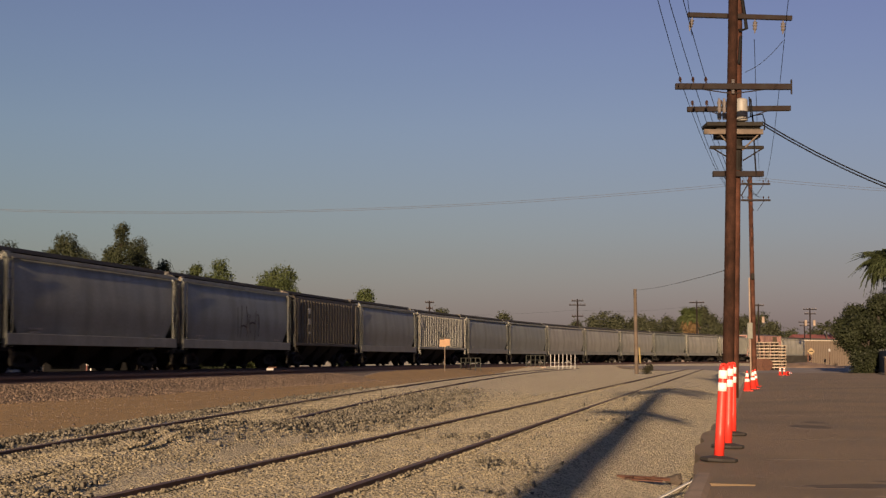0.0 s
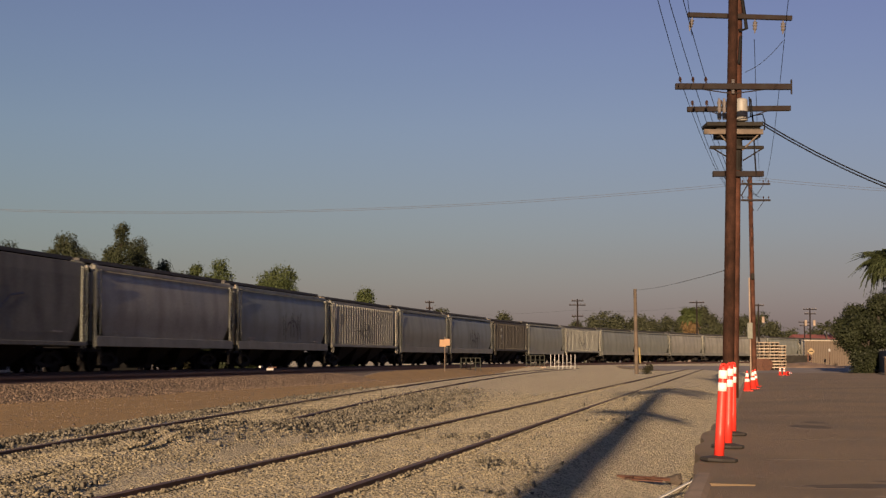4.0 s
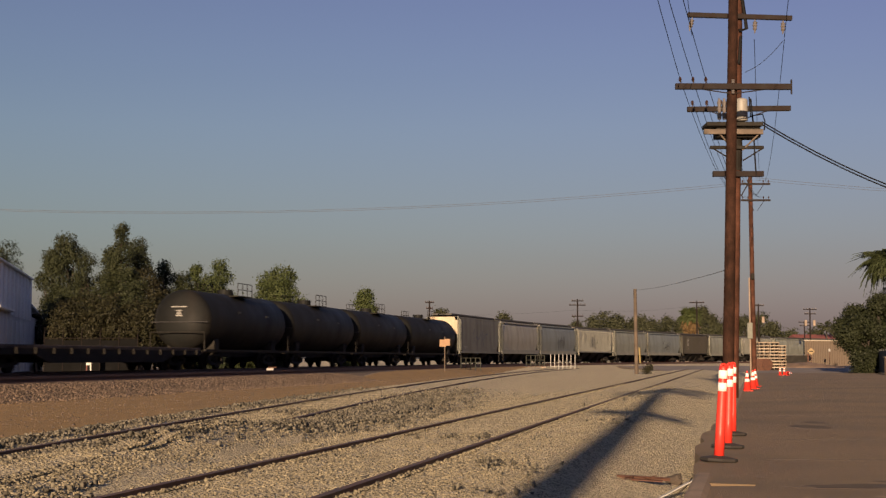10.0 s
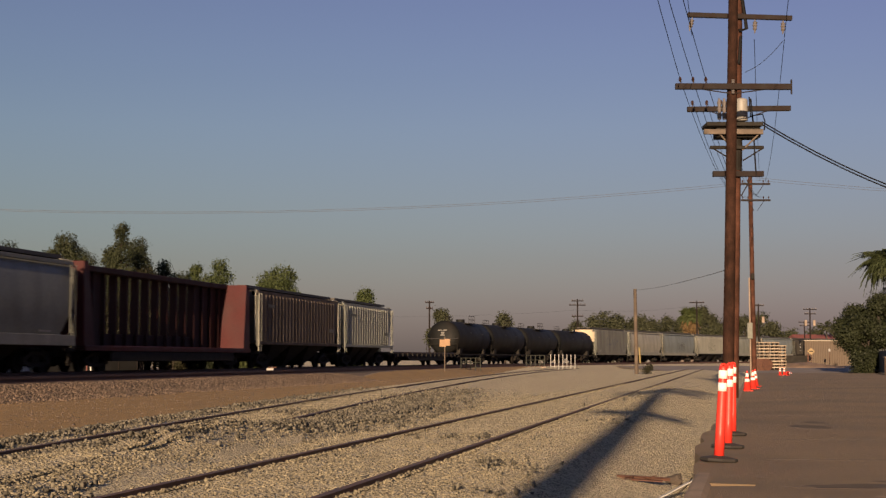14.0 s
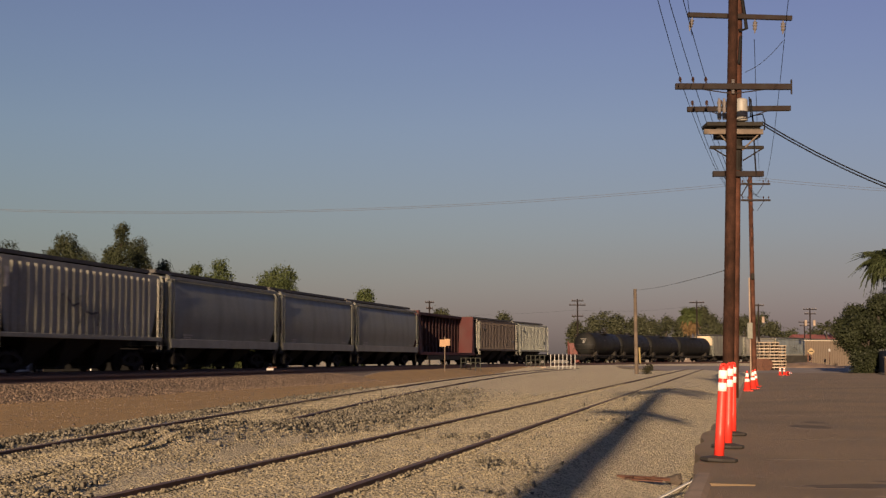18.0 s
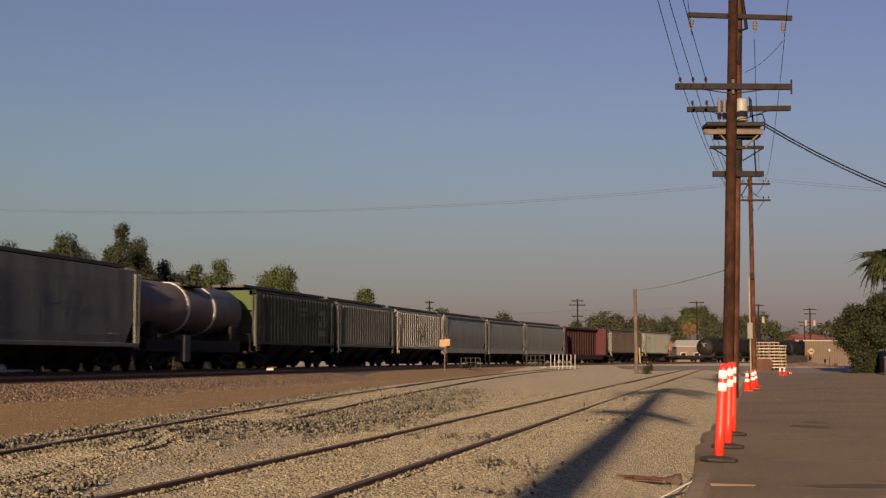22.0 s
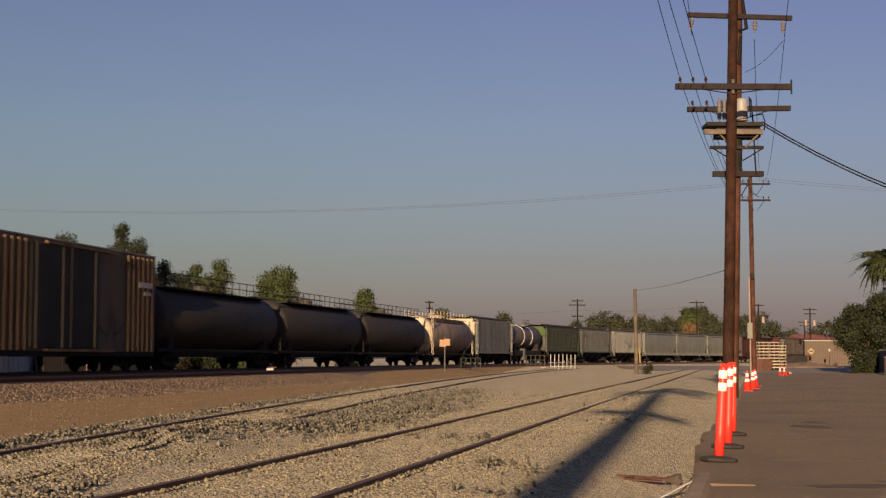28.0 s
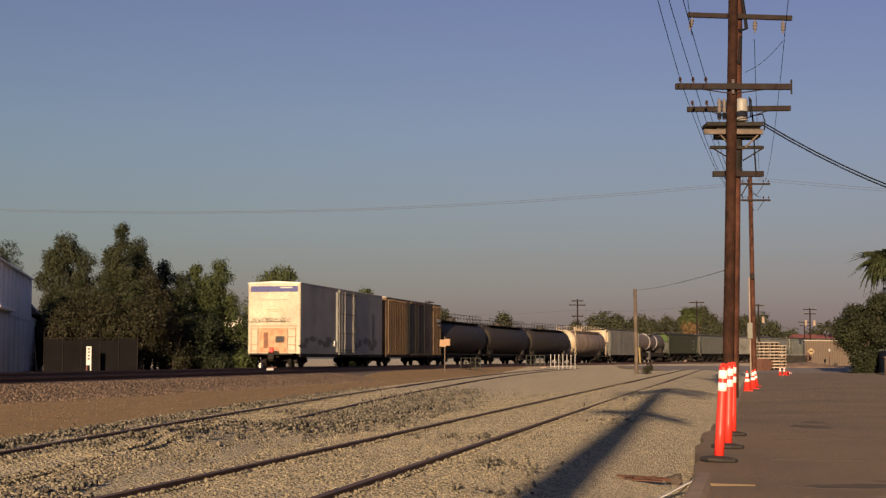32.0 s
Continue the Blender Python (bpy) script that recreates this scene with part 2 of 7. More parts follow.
def ground():
    ys = np.concatenate([np.arange(-80, 0, 4), np.arange(0, 8, 1.0), np.arange(8, 40, 0.35), np.arange(40, 120, 1.0), np.arange(120, 420, 4), [450, 600, 900, 1500, 3000, 4800]])
    xs = np.concatenate([[-4800, -2000, -800, -300, -150], np.arange(-100, -30, 4), np.arange(-30, 24, 0.3), np.arange(24, 130, 1.5), [150, 300, 800, 2000, 4800]])
    gx, gy = np.meshgrid(xs, ys)
    gx = gx + 0.0
    q = off_main(gx, gy)
    z = ground_height(gx, gy, q)
    rough = np.array([noise.noise(Vector((a * 0.9, b * 0.9, 0))) for a, b in zip(gx.ravel(), gy.ravel())]).reshape(gx.shape)
    z = z + rough * 0.025 * (np.abs(q) > 2.4) * (gx < KERB(gy))
    verts = np.stack([gx, gy, z], -1).reshape(-1, 3)
    nx, ny = len(xs), len(ys)
    i = np.arange((ny - 1) * (nx - 1))
    a = (i // (nx - 1)) * nx + i % (nx - 1)
    faces = np.stack([a, a + 1, a + nx + 1, a + nx], 1)
    me = bpy.data.meshes.new("ground")
    me.from_pydata(verts.tolist(), [], faces.tolist())
    # how much of each covering lies where: dirt strip, main-line ballast, far field
    fx, fy, fq = gx.ravel(), gy.ravel(), q.ravel()
    edge = 7.9 - 5.3 * step(62, 115, fy)
    dirt = step(2.2, 3.0, LINE_B(fy) - fx) * step(-0.5, 0.5, fq - edge)
    stone = 1 - step(-0.5, 0.5, np.abs(fq) - edge)
    stone = np.maximum(stone, (fq < 0) * (1 - step(40, 60, -fq)))
    # the last mask turns the ground darker along both track beds
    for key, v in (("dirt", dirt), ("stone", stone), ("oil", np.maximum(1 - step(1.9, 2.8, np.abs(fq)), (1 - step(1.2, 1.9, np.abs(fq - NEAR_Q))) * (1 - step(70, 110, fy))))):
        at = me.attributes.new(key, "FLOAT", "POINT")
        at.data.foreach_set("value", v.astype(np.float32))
    for p in me.polygons:
        p.use_smooth = True
    m = bpy.data.materials.new("gravel_and_dirt")
    m.use_nodes = True
    n, l = m.node_tree.nodes, m.node_tree.links
    b = n["Principled BSDF"]
    b.inputs["Roughness"].default_value = 0.95
    co = n.new("ShaderNodeTexCoord")
    def tex(s, d=4):
        t = n.new("ShaderNodeTexNoise")
        t.inputs["Scale"].default_value, t.inputs["Detail"].default_value = s, d
        l.new(co.outputs["Object"], t.inputs["Vector"])
        return t.outputs["Fac"]
    def two(fac, a, c, lo=0.35, hi=0.65):
        r = n.new("ShaderNodeMapRange")
        r.inputs["From Min"].default_value, r.inputs["From Max"].default_value = lo, hi
        l.new(fac, r.inputs["Value"])
        k = n.new("ShaderNodeMix")
        k.data_type = "RGBA"
        l.new(r.outputs[0], k.inputs["Factor"])
        for s, v in (("A", a), ("B", c)):
            if isinstance(v, tuple):
                k.inputs[s].default_value = (*v, 1)
            else:
                l.new(v, k.inputs[s])
        return k.outputs["Result"]
    cells = n.new("ShaderNodeTexVoronoi")
    cells.inputs["Scale"].default_value = 30
    l.new(co.outputs["Object"], cells.inputs["Vector"])
    grey = two(cells.outputs["Color"], (0.41, 0.347, 0.22), (0.655, 0.553, 0.358), 0.2, 0.8)
    grey = two(tex(4.0, 5), grey, (0.36, 0.305, 0.20), 0.52, 0.72)
    grey = two(tex(11, 3), grey, (0.31, 0.26, 0.166), 0.55, 0.66)
    grey = two(tex(0.35, 5), grey, (0.52, 0.438, 0.284), 0.45, 0.7)
    pink = two(cells.outputs["Color"], (0.07, 0.05, 0.038), (0.19, 0.135, 0.098), 0.2, 0.8)
    soil = two(tex(1.2, 6), (0.215, 0.122, 0.036), (0.325, 0.198, 0.066))
    soil = two(tex(14, 4), soil, (0.245, 0.148, 0.05), 0.45, 0.62)
    soil = two(tex(60, 3), soil, (0.37, 0.235, 0.09), 0.56, 0.66)
    def attr(key):
        t = n.new("ShaderNodeAttribute")
        t.attribute_name = key
        k = n.new("ShaderNodeMath")
        k.operation = "MULTIPLY_ADD"
        k.inputs[1].default_value = 0.5
        l.new(tex(2.5, 5), k.inputs[0])
        s = n.new("ShaderNodeMath")
        s.operation = "ADD"
        l.new(t.outputs["Fac"], k.inputs[2])
        l.new(k.outputs[0], s.inputs[0])
        s.inputs[1].default_value = -0.25
        return s.outputs[0]
    col = two(attr("dirt"), grey, soil, 0.4, 0.6)
    col = two(attr("stone"), col, pink, 0.4, 0.6)
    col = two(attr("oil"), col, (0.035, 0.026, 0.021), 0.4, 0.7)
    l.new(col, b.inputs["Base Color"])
    k = n.new("ShaderNodeBump")
    k.inputs["Strength"].default_value, k.inputs["Distance"].default_value = 0.7, 0.06
    l.new(cells.outputs["Distance"], k.inputs["Height"])
    soft = n.new("ShaderNodeMapRange")
    soft.inputs["To Min"].default_value, soft.inputs["To Max"].default_value = 0.9, 0.3
    l.new(attr("dirt"), soft.inputs["Value"])
    l.new(soft.outputs[0], k.inputs["Strength"])
    l.new(k.outputs[0], b.inputs["Normal"])
    me.materials.append(m)
    return tagged(new("ground", me), "light crushed-stone yard with a strip of bare brown dirt", "ground", kind="structure")


ground()


def rails(name, label, pts, z, group):
    """One track: two rails of real section, each an object of its own."""
    prof = [(-0.036, 0), (0.036, 0), (0.036, -0.04), (0.010, -0.055), (0.010, -0.13), (0.07, -0.15), (0.07, -0.165),
            (-0.07, -0.165), (-0.07, -0.15), (-0.010, -0.13), (-0.010, -0.055), (-0.036, -0.04)]
    for side in (-0.7525, 0.7525):
        rings = []
        for x, y, th in pts:
            c, s = math.cos(th), math.sin(th)
            rings.append([(x + (side + u) * c, y - (side + u) * s, z + w) for u, w in prof])
        rail = part("rail", build(loft, rings), M["rail_steel"])
        tagged(rail, label, "rail", group, kind="structure")


def along(f, ys):
    return [(f(y), y, math.atan((f(y + 0.1) - f(y - 0.1)) / 0.2)) for y in ys]


rails("main", "worn steel running rail on the raised main line", [on_line(s) for s in np.arange(-90, 420, 4.0)], RAIL_Z + WHEEL_UP, "main line rails")
rails("near", "dark rail of the nearer main track", [(x + near_q(s) * math.cos(t), y - near_q(s) * math.sin(t), t) for s in np.arange(-60, 330, 4.0) for x, y, t in (on_line(s),)], NEAR_Z, "nearer track rails")
rails("a", "rusty steel rail half sunk in pale gravel", along(LINE_A, np.arange(-6, 175, 5.0)), EYE - 0.98, "siding rails")
rails("b", "rusty rail of the older siding, buried in stone", along(LINE_B, np.arange(6, 150, 4.0)), EYE - 0.95, "older siding rails")

# road and kerb
def strip(name, left, right, ys, z0, z1, material):
    bm = bmesh.new()
    rings = [[(left(y), y, z1), (right(y), y, z1), (right(y), y, z0), (left(y), y, z0)] for y in ys]
    loft(bm, rings)
    bmesh.ops.recalc_face_normals(bm, faces=bm.faces)
    return part(name, bm, material)


M["asphalt"] = surface("asphalt", (0.197, 0.137, 0.081), 0.92, 0.0, 0.10, 0.25, 60, 1.0, (0.10, 0.074, 0.047), 0.0, 0.75)
tagged(strip("road", lambda y: KERB(y) + 0.16, lambda y: KERB(y) + 16.9, [-70, 0, 40, 80, 118], -0.3, 0.0, M["asphalt"]), "worn brown-grey asphalt road", "road", kind="structure")

# unseen walls added past the road and behind the camera to cut sky light
M["plain_front"] = surface("plain_front", (0.16, 0.135, 0.115), 0.9, 0.0, 0.15, 0.4, 12, 0.1)
for name, rows in (("wall_street", [(KERB(y) + 17, y) for y in (-80, 95)]), ("wall_rear", [(-110, -82), (3, -82)])):
    (xa, ya), (xb, yb) = rows
    dx, dy = (0.3, 0.0) if name == "wall_street" else (0.0, -0.3)
    bm = build(loft, [[(xa, ya, z), (xb, yb, z), (xb + dx, yb + dy, z), (xa + dx, ya + dy, z)] for z in (-0.3, 14.0)])
    tagged(part(name, bm, M["plain_front"]), "plain brownish unseen wall added to block sky light", "wall", kind="structure")


# ---- the train ----
def oval(half, side, top, crown, base, n=6, bulge=0.0):
    """Half section of a hopper: list of (y, z) from the near foot over the roof to the far foot."""
    right = [(-half + bulge * 0.5, base)]
    for k in range(1, 8):
        f = k / 8
        right.append((-side - bulge * math.sin(math.pi * f) ** 0.8 + bulge * (0.5 if f < 0.5 else 0.9) * abs(2 * f - 1), base + (top - 0.1 - base) * f))
    y1, z1 = -side + bulge * 1.0 + 0.03, top - 0.08
    right.append((y1, z1))
    roof = [(y1 * (1 - i / n), z1 + (crown - z1) * math.sin(math.pi / 2 * i / n)) for i in range(1, n + 1)]
    half_ring = right + roof
    return half_ring + [(-y, z) for y, z in half_ring[-2::-1]]


def make_bogie():
    """A two-axle bogie, built once and copied under every car."""
    truck = new("bogie")
    bm = bmesh.new()
    for a, b in (((-1.05, 0.44), (-0.35, 0.72)), ((0.35, 0.72), (1.05, 0.44)), ((-1.05, 0.40), (-0.35, 0.26)), ((0.35, 0.26), (1.05, 0.40))):
        v = Vector((b[0] - a[0], 0, b[1] - a[1])).normalized()
        u = Vector((-v.z, 0, v.x)) * 0.07
        pa, pb = Vector((a[0], 0, a[1])), Vector((b[0], 0, b[1]))
        loft(bm, [[p + u * s + Vector((0, w, 0)) for s, w in ((1, -0.07), (1, 0.07), (-1, 0.07), (-1, -0.07))] for p in (pa, pb)])
    box(bm, -0.36, 0.36, -0.07, 0.07, 0.64, 0.76)
    box(bm, -0.36, 0.36, -0.07, 0.07, 0.20, 0.31)
    for x in (-0.2, 0.0, 0.2):
        tube(bm, (x, 0, 0.3), (x, 0, 0.65), 0.065)
    for x in (-0.89, 0.89):
        box(bm, x - 0.14, x + 0.14, -0.09, 0.09, 0.3, 0.54)
    bmesh.ops.recalc_face_normals(bm, faces=bm.faces)
    frame_side = part("side_frame", bm, M["black_steel"], truck)
    frame_side.matrix_basis = pose(0, -0.99, 0)
    like(frame_side, truck, pose(0, 0.99, 0))
    part("bolster", boxes([(-0.2, 0.2, -0.95, 0.95, 0.45, 0.78)]), M["black_steel"], truck)
    bm = bmesh.new()
    tube(bm, (0, -1.0, 0), (0, 1.0, 0), 0.08)
    for y in (-0.7525, 0.7525):
        disc(bm, 0, 0.43, 0.13, y)
        disc(bm, 0, 0.47, 0.03, y * 0.9)
        for k in range(6):
            t = k * math.pi / 3
            box(bm, 0.2 * math.cos(t) - 0.04, 0.2 * math.cos(t) + 0.04, y * 1.09 - 0.01, y * 1.09 + 0.01, 0.2 * math.sin(t) - 0.04, 0.2 * math.sin(t) + 0.04)
    bmesh.ops.recalc_face_normals(bm, faces=bm.faces)
    axle = part("wheelset", bm, M["wheel_steel"], truck)
    axle.matrix_basis = pose(-0.89, 0, 0.43)
    like(axle, truck, pose(0.89, 0, 0.43))
    return truck


BOGIE = make_bogie()
BOGIE_USED = []


def bogies(car, xs):
    for x in xs:
        if not BOGIE_USED:
            BOGIE.parent, BOGIE.matrix_basis = car, pose(x, 0, WHEEL_UP)
            BOGIE_USED.append(BOGIE)
            continue
        b = copy_thing(BOGIE, pose(x, 0, WHEEL_UP))
        b.parent = car
        BOGIE_USED.append(b)


SHARED = {}


def shared(key, parent, m, maker):
    """A repeated part: its mesh is made once and shared."""
    if key not in SHARED:
        SHARED[key] = maker()
        SHARED[key].parent, SHARED[key].matrix_basis = parent, m
        return SHARED[key]
    return like(SHARED[key], parent, m)


def underframe(car, L, material="black_steel", low=0.78):
    part("centre_sill", boxes([(-L / 2 + 0.5, L / 2 - 0.5, -0.32, 0.32, low, low + 0.36)]), M[material], car)
    for sx in (-1, 1):
        def mk():
            bm = boxes([(-0.3, 0.42, -0.11, 0.11, 0.72, 0.96), (0.30, 0.52, -0.17, 0.17, 0.66, 1.0)], 0.02)
            return part("coupler", bm, M["black_steel"])
        shared("coupler", car, pose(sx * (L / 2 - 0.5), 0, 0, 0, 0, 0 if sx > 0 else 180), mk)
    bogies(car, (-L / 2 + 2.55, L / 2 - 2.55))


def ladder_mesh(h, w=0.42, step_gap=0.36):
    rows = [(-0.02, 0.02, -0.02, 0.02, 0, h), (w - 0.02, w + 0.02, -0.02, 0.02, 0, h)]
    rows += [(0, w, -0.014, 0.014, z, z + 0.028) for z in np.arange(0.15, h, step_gap)]
    return boxes(rows)


def end_rails(car, x, sx, base, top, material):
    """Ladders and grab irons at one end of a car, on both sides."""
    for sy in (-1, 1):
        shared(("ladder", material, round(top - base, 1)), car, pose(x - (0.42 if sx > 0 else 0.0), sy * 1.52, base),
               lambda: part("ladder", ladder_mesh(top - base), M[material]))


def hopper(name, label, L, body, trim, style="smooth", end=None, group="train cars"):
    """A covered hopper: lofted shell with sloping lower ends, sills, roof walk, hatches, ladders and discharge gates."""
    car = thing(name, label, "rail car", group)
    body_m, trim_m, end_m = M[body], M[trim], M[end or body]
    h = L / 2 - (0.44 if style != "ribbed" else 0.6)
    base, top, crown = (1.28, 4.30, 4.52) if style != "ribbed" else (1.55, 4.22, 4.45)
    sec = oval(1.46, 1.40, top, crown, base, 6, 0.10) if style == "smooth" else oval(1.44, 1.47, top, crown, base, 6)
    if style != "smooth":
        sec = [(max(min(y, 1.46), -1.46), z) for y, z in sec]
    # shell: upper part runs to the ends, the lower part is cut back by the slope sheets
    bm = bmesh.new()
    cut = 1.25 if style != "ribbed" else 1.0
    mid = base + 1.55 if style != "ribbed" else top - 0.3
    sheet = mid if style != "ribbed" else top - 1.0
    def ring(x, inset):
        return [(x - math.copysign(inset * max(0.0, (mid - z) / (mid - base)), x), y, z) for y, z in sec]
    loft(bm, [ring(-h, cut), ring(-h + cut + 0.12, 0), ring(0.001, 0), ring(h - cut - 0.12, 0), ring(h, cut)], caps=False)
    bmesh.ops.recalc_face_normals(bm, faces=bm.faces)
    shell = part("shell", bm, body_m, car)
    if style == "smooth":
        for p in shell.data.polygons:
            p.use_smooth = abs(p.normal.x) < 0.5
    # end sheets, and the slope sheets set back inside the side sheets
    for sx in (-1, 1):
        slope = [[(sx * (h - 0.03 - e) - dx, y, z) for y in (-1.2, 1.2) for dx in ((0.0, 0.03) if y < 0 else (0.03, 0.0))] for e, z in ((0.0, mid + 0.1), (cut, base))]
        # slope sheets take a dark paint for the shade between cars
        part("slope_sheet", build(loft, slope), M["hopper_dark"], car, "sloping end sheet, shade put into its dark paint")
        e = boxes([(sx * h - 0.02, sx * h + 0.03, -1.42, 1.42, sheet, top - 0.25), (sx * h - 0.02, sx * h + 0.03, -1.1, 1.1, top - 0.25, top + 0.02)])
        part("end_sheet", e, end_m, car, "end sheet, sunlight put into its paint on some cars")
        x0 = sx * (h + 0.02)
        for y in (-1.42, 1.42):
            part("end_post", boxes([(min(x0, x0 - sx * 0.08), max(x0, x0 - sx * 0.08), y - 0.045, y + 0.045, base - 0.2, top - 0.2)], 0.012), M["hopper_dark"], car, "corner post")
        x1 = sx * (h + 0.30)
        part("end_platform", boxes([(min(x1, x1 - sx * 0.9), max(x1, x1 - sx * 0.9), -1.4, 1.4, 0.98, 1.10)]), M["black_steel"], car)
        end_rails(car, x0, sx, 1.1, top - 0.1, "hopper_dark" if style == "smooth" else trim)
        # hook of the roof handrail, curled over the end
        for y in (-1.36, 1.36):
            pts = [(x0 - sx * 0.7, y * 0.9, top + 0.10), (x0 - sx * 0.05, y * 0.98, top + 0.07), (x0 + sx * 0.10, y, top - 0.05), (x0 + sx * 0.13, y, top - 0.25), (x0 + sx * 0.13, y, base + 0.1)]
            part("grab_rail", build(wire, pts, 0.03, 6), trim_m, car, "pale bent grab rail")
    for sy in (-1, 1):
        part("side_sill", boxes([(-h, h, sy * 1.5 - 0.05, sy * 1.5 + 0.05, base - 0.1, base + (0.3 if style == "smooth" else 0.06))], 0.015), M["hopper_mid"] if style == "smooth" else body_m, car)
        part("top_chord", boxes([(-h, h, sy * 1.38 - 0.06, sy * 1.38 + 0.06, top - 0.12, top + 0.03)], 0.015), body_m, car)
    if style == "ribbed":
        k = int((2 * h - 2.4) / 0.56)
        for sy in (-1, 1):
            for i in range(k):
                x = -h + 1.3 + (2 * h - 2.6) * i / (k - 1)
                shared(("rib", body), car, pose(x, sy * 1.47, base), lambda: part("rib", boxes([(-0.03, 0.03, -0.03, 0.03, 0.0, top - base - 0.14)], 0.01), body_m))
    walk_m = M["roof_grey"]
    part("roof_walk", boxes([(-h - 0.2, h + 0.2, s * 0.62 - 0.24, s * 0.62 + 0.24, crown - 0.05, crown + 0.09) for s in (-1, 1)] +
         [(-h + 0.1, h - 0.1, -0.37, 0.37, crown - 0.04, crown + 0.05)]), walk_m, car)
    for x in np.linspace(-h + 2.0, h - 2.0, 4 if style == "smooth" else 5):
        shared("hatch", car, pose(x, 0, crown - 0.03), lambda: part("hatch", build(lambda bm: tube(bm, (0, 0, 0), (0, 0, 0.16), 0.34, 0.3, 14)), M["roof_grey"]))
    n = 3
    for i in range(n):
        x = (i - 1) * (2 * h - 5.4) / n
        def chute():
            bm = bmesh.new()
            w = (2 * h - 5.4) / n * 0.48
            loft(bm, [[(sx * w, sy * 1.38, 1.5) for sx, sy in ((-1, -1), (1, -1), (1, 1), (-1, 1))],
                      [(sx * 0.35, sy * 0.45, 0.42) for sx, sy in ((-1, -1), (1, -1), (1, 1), (-1, 1))],
                      [(sx * 0.35, sy * 0.45, 0.30) for sx, sy in ((-1, -1), (1, -1), (1, 1), (-1, 1))]])
            bmesh.ops.recalc_face_normals(bm, faces=bm.faces)
            return part("discharge_chute", bm, M["black_steel"])
        shared(("chute", round(h, 1)), car, pose(x, 0, 0), chute)
    part("brake_wheel", build(lambda bm: loft(bm, [[(-h - 0.14 + dx, 0.75 + q * math.cos(a), 2.6 + q * math.sin(a)) for a in (2 * math.pi * i / 14 for i in range(14))] for dx, q in ((0, 0.24), (0, 0.3), (0.05, 0.3), (0.05, 0.24), (0, 0.24))], caps=False)), M["black_steel"], car)
    part("air_reservoir", build(tube, (-h + 1.0, 0.55, 1.5), (-h + 1.9, 0.55, 1.5), 0.2, n=12), M["black_steel"], car)
    underframe(car, L, low=0.74)
    return car


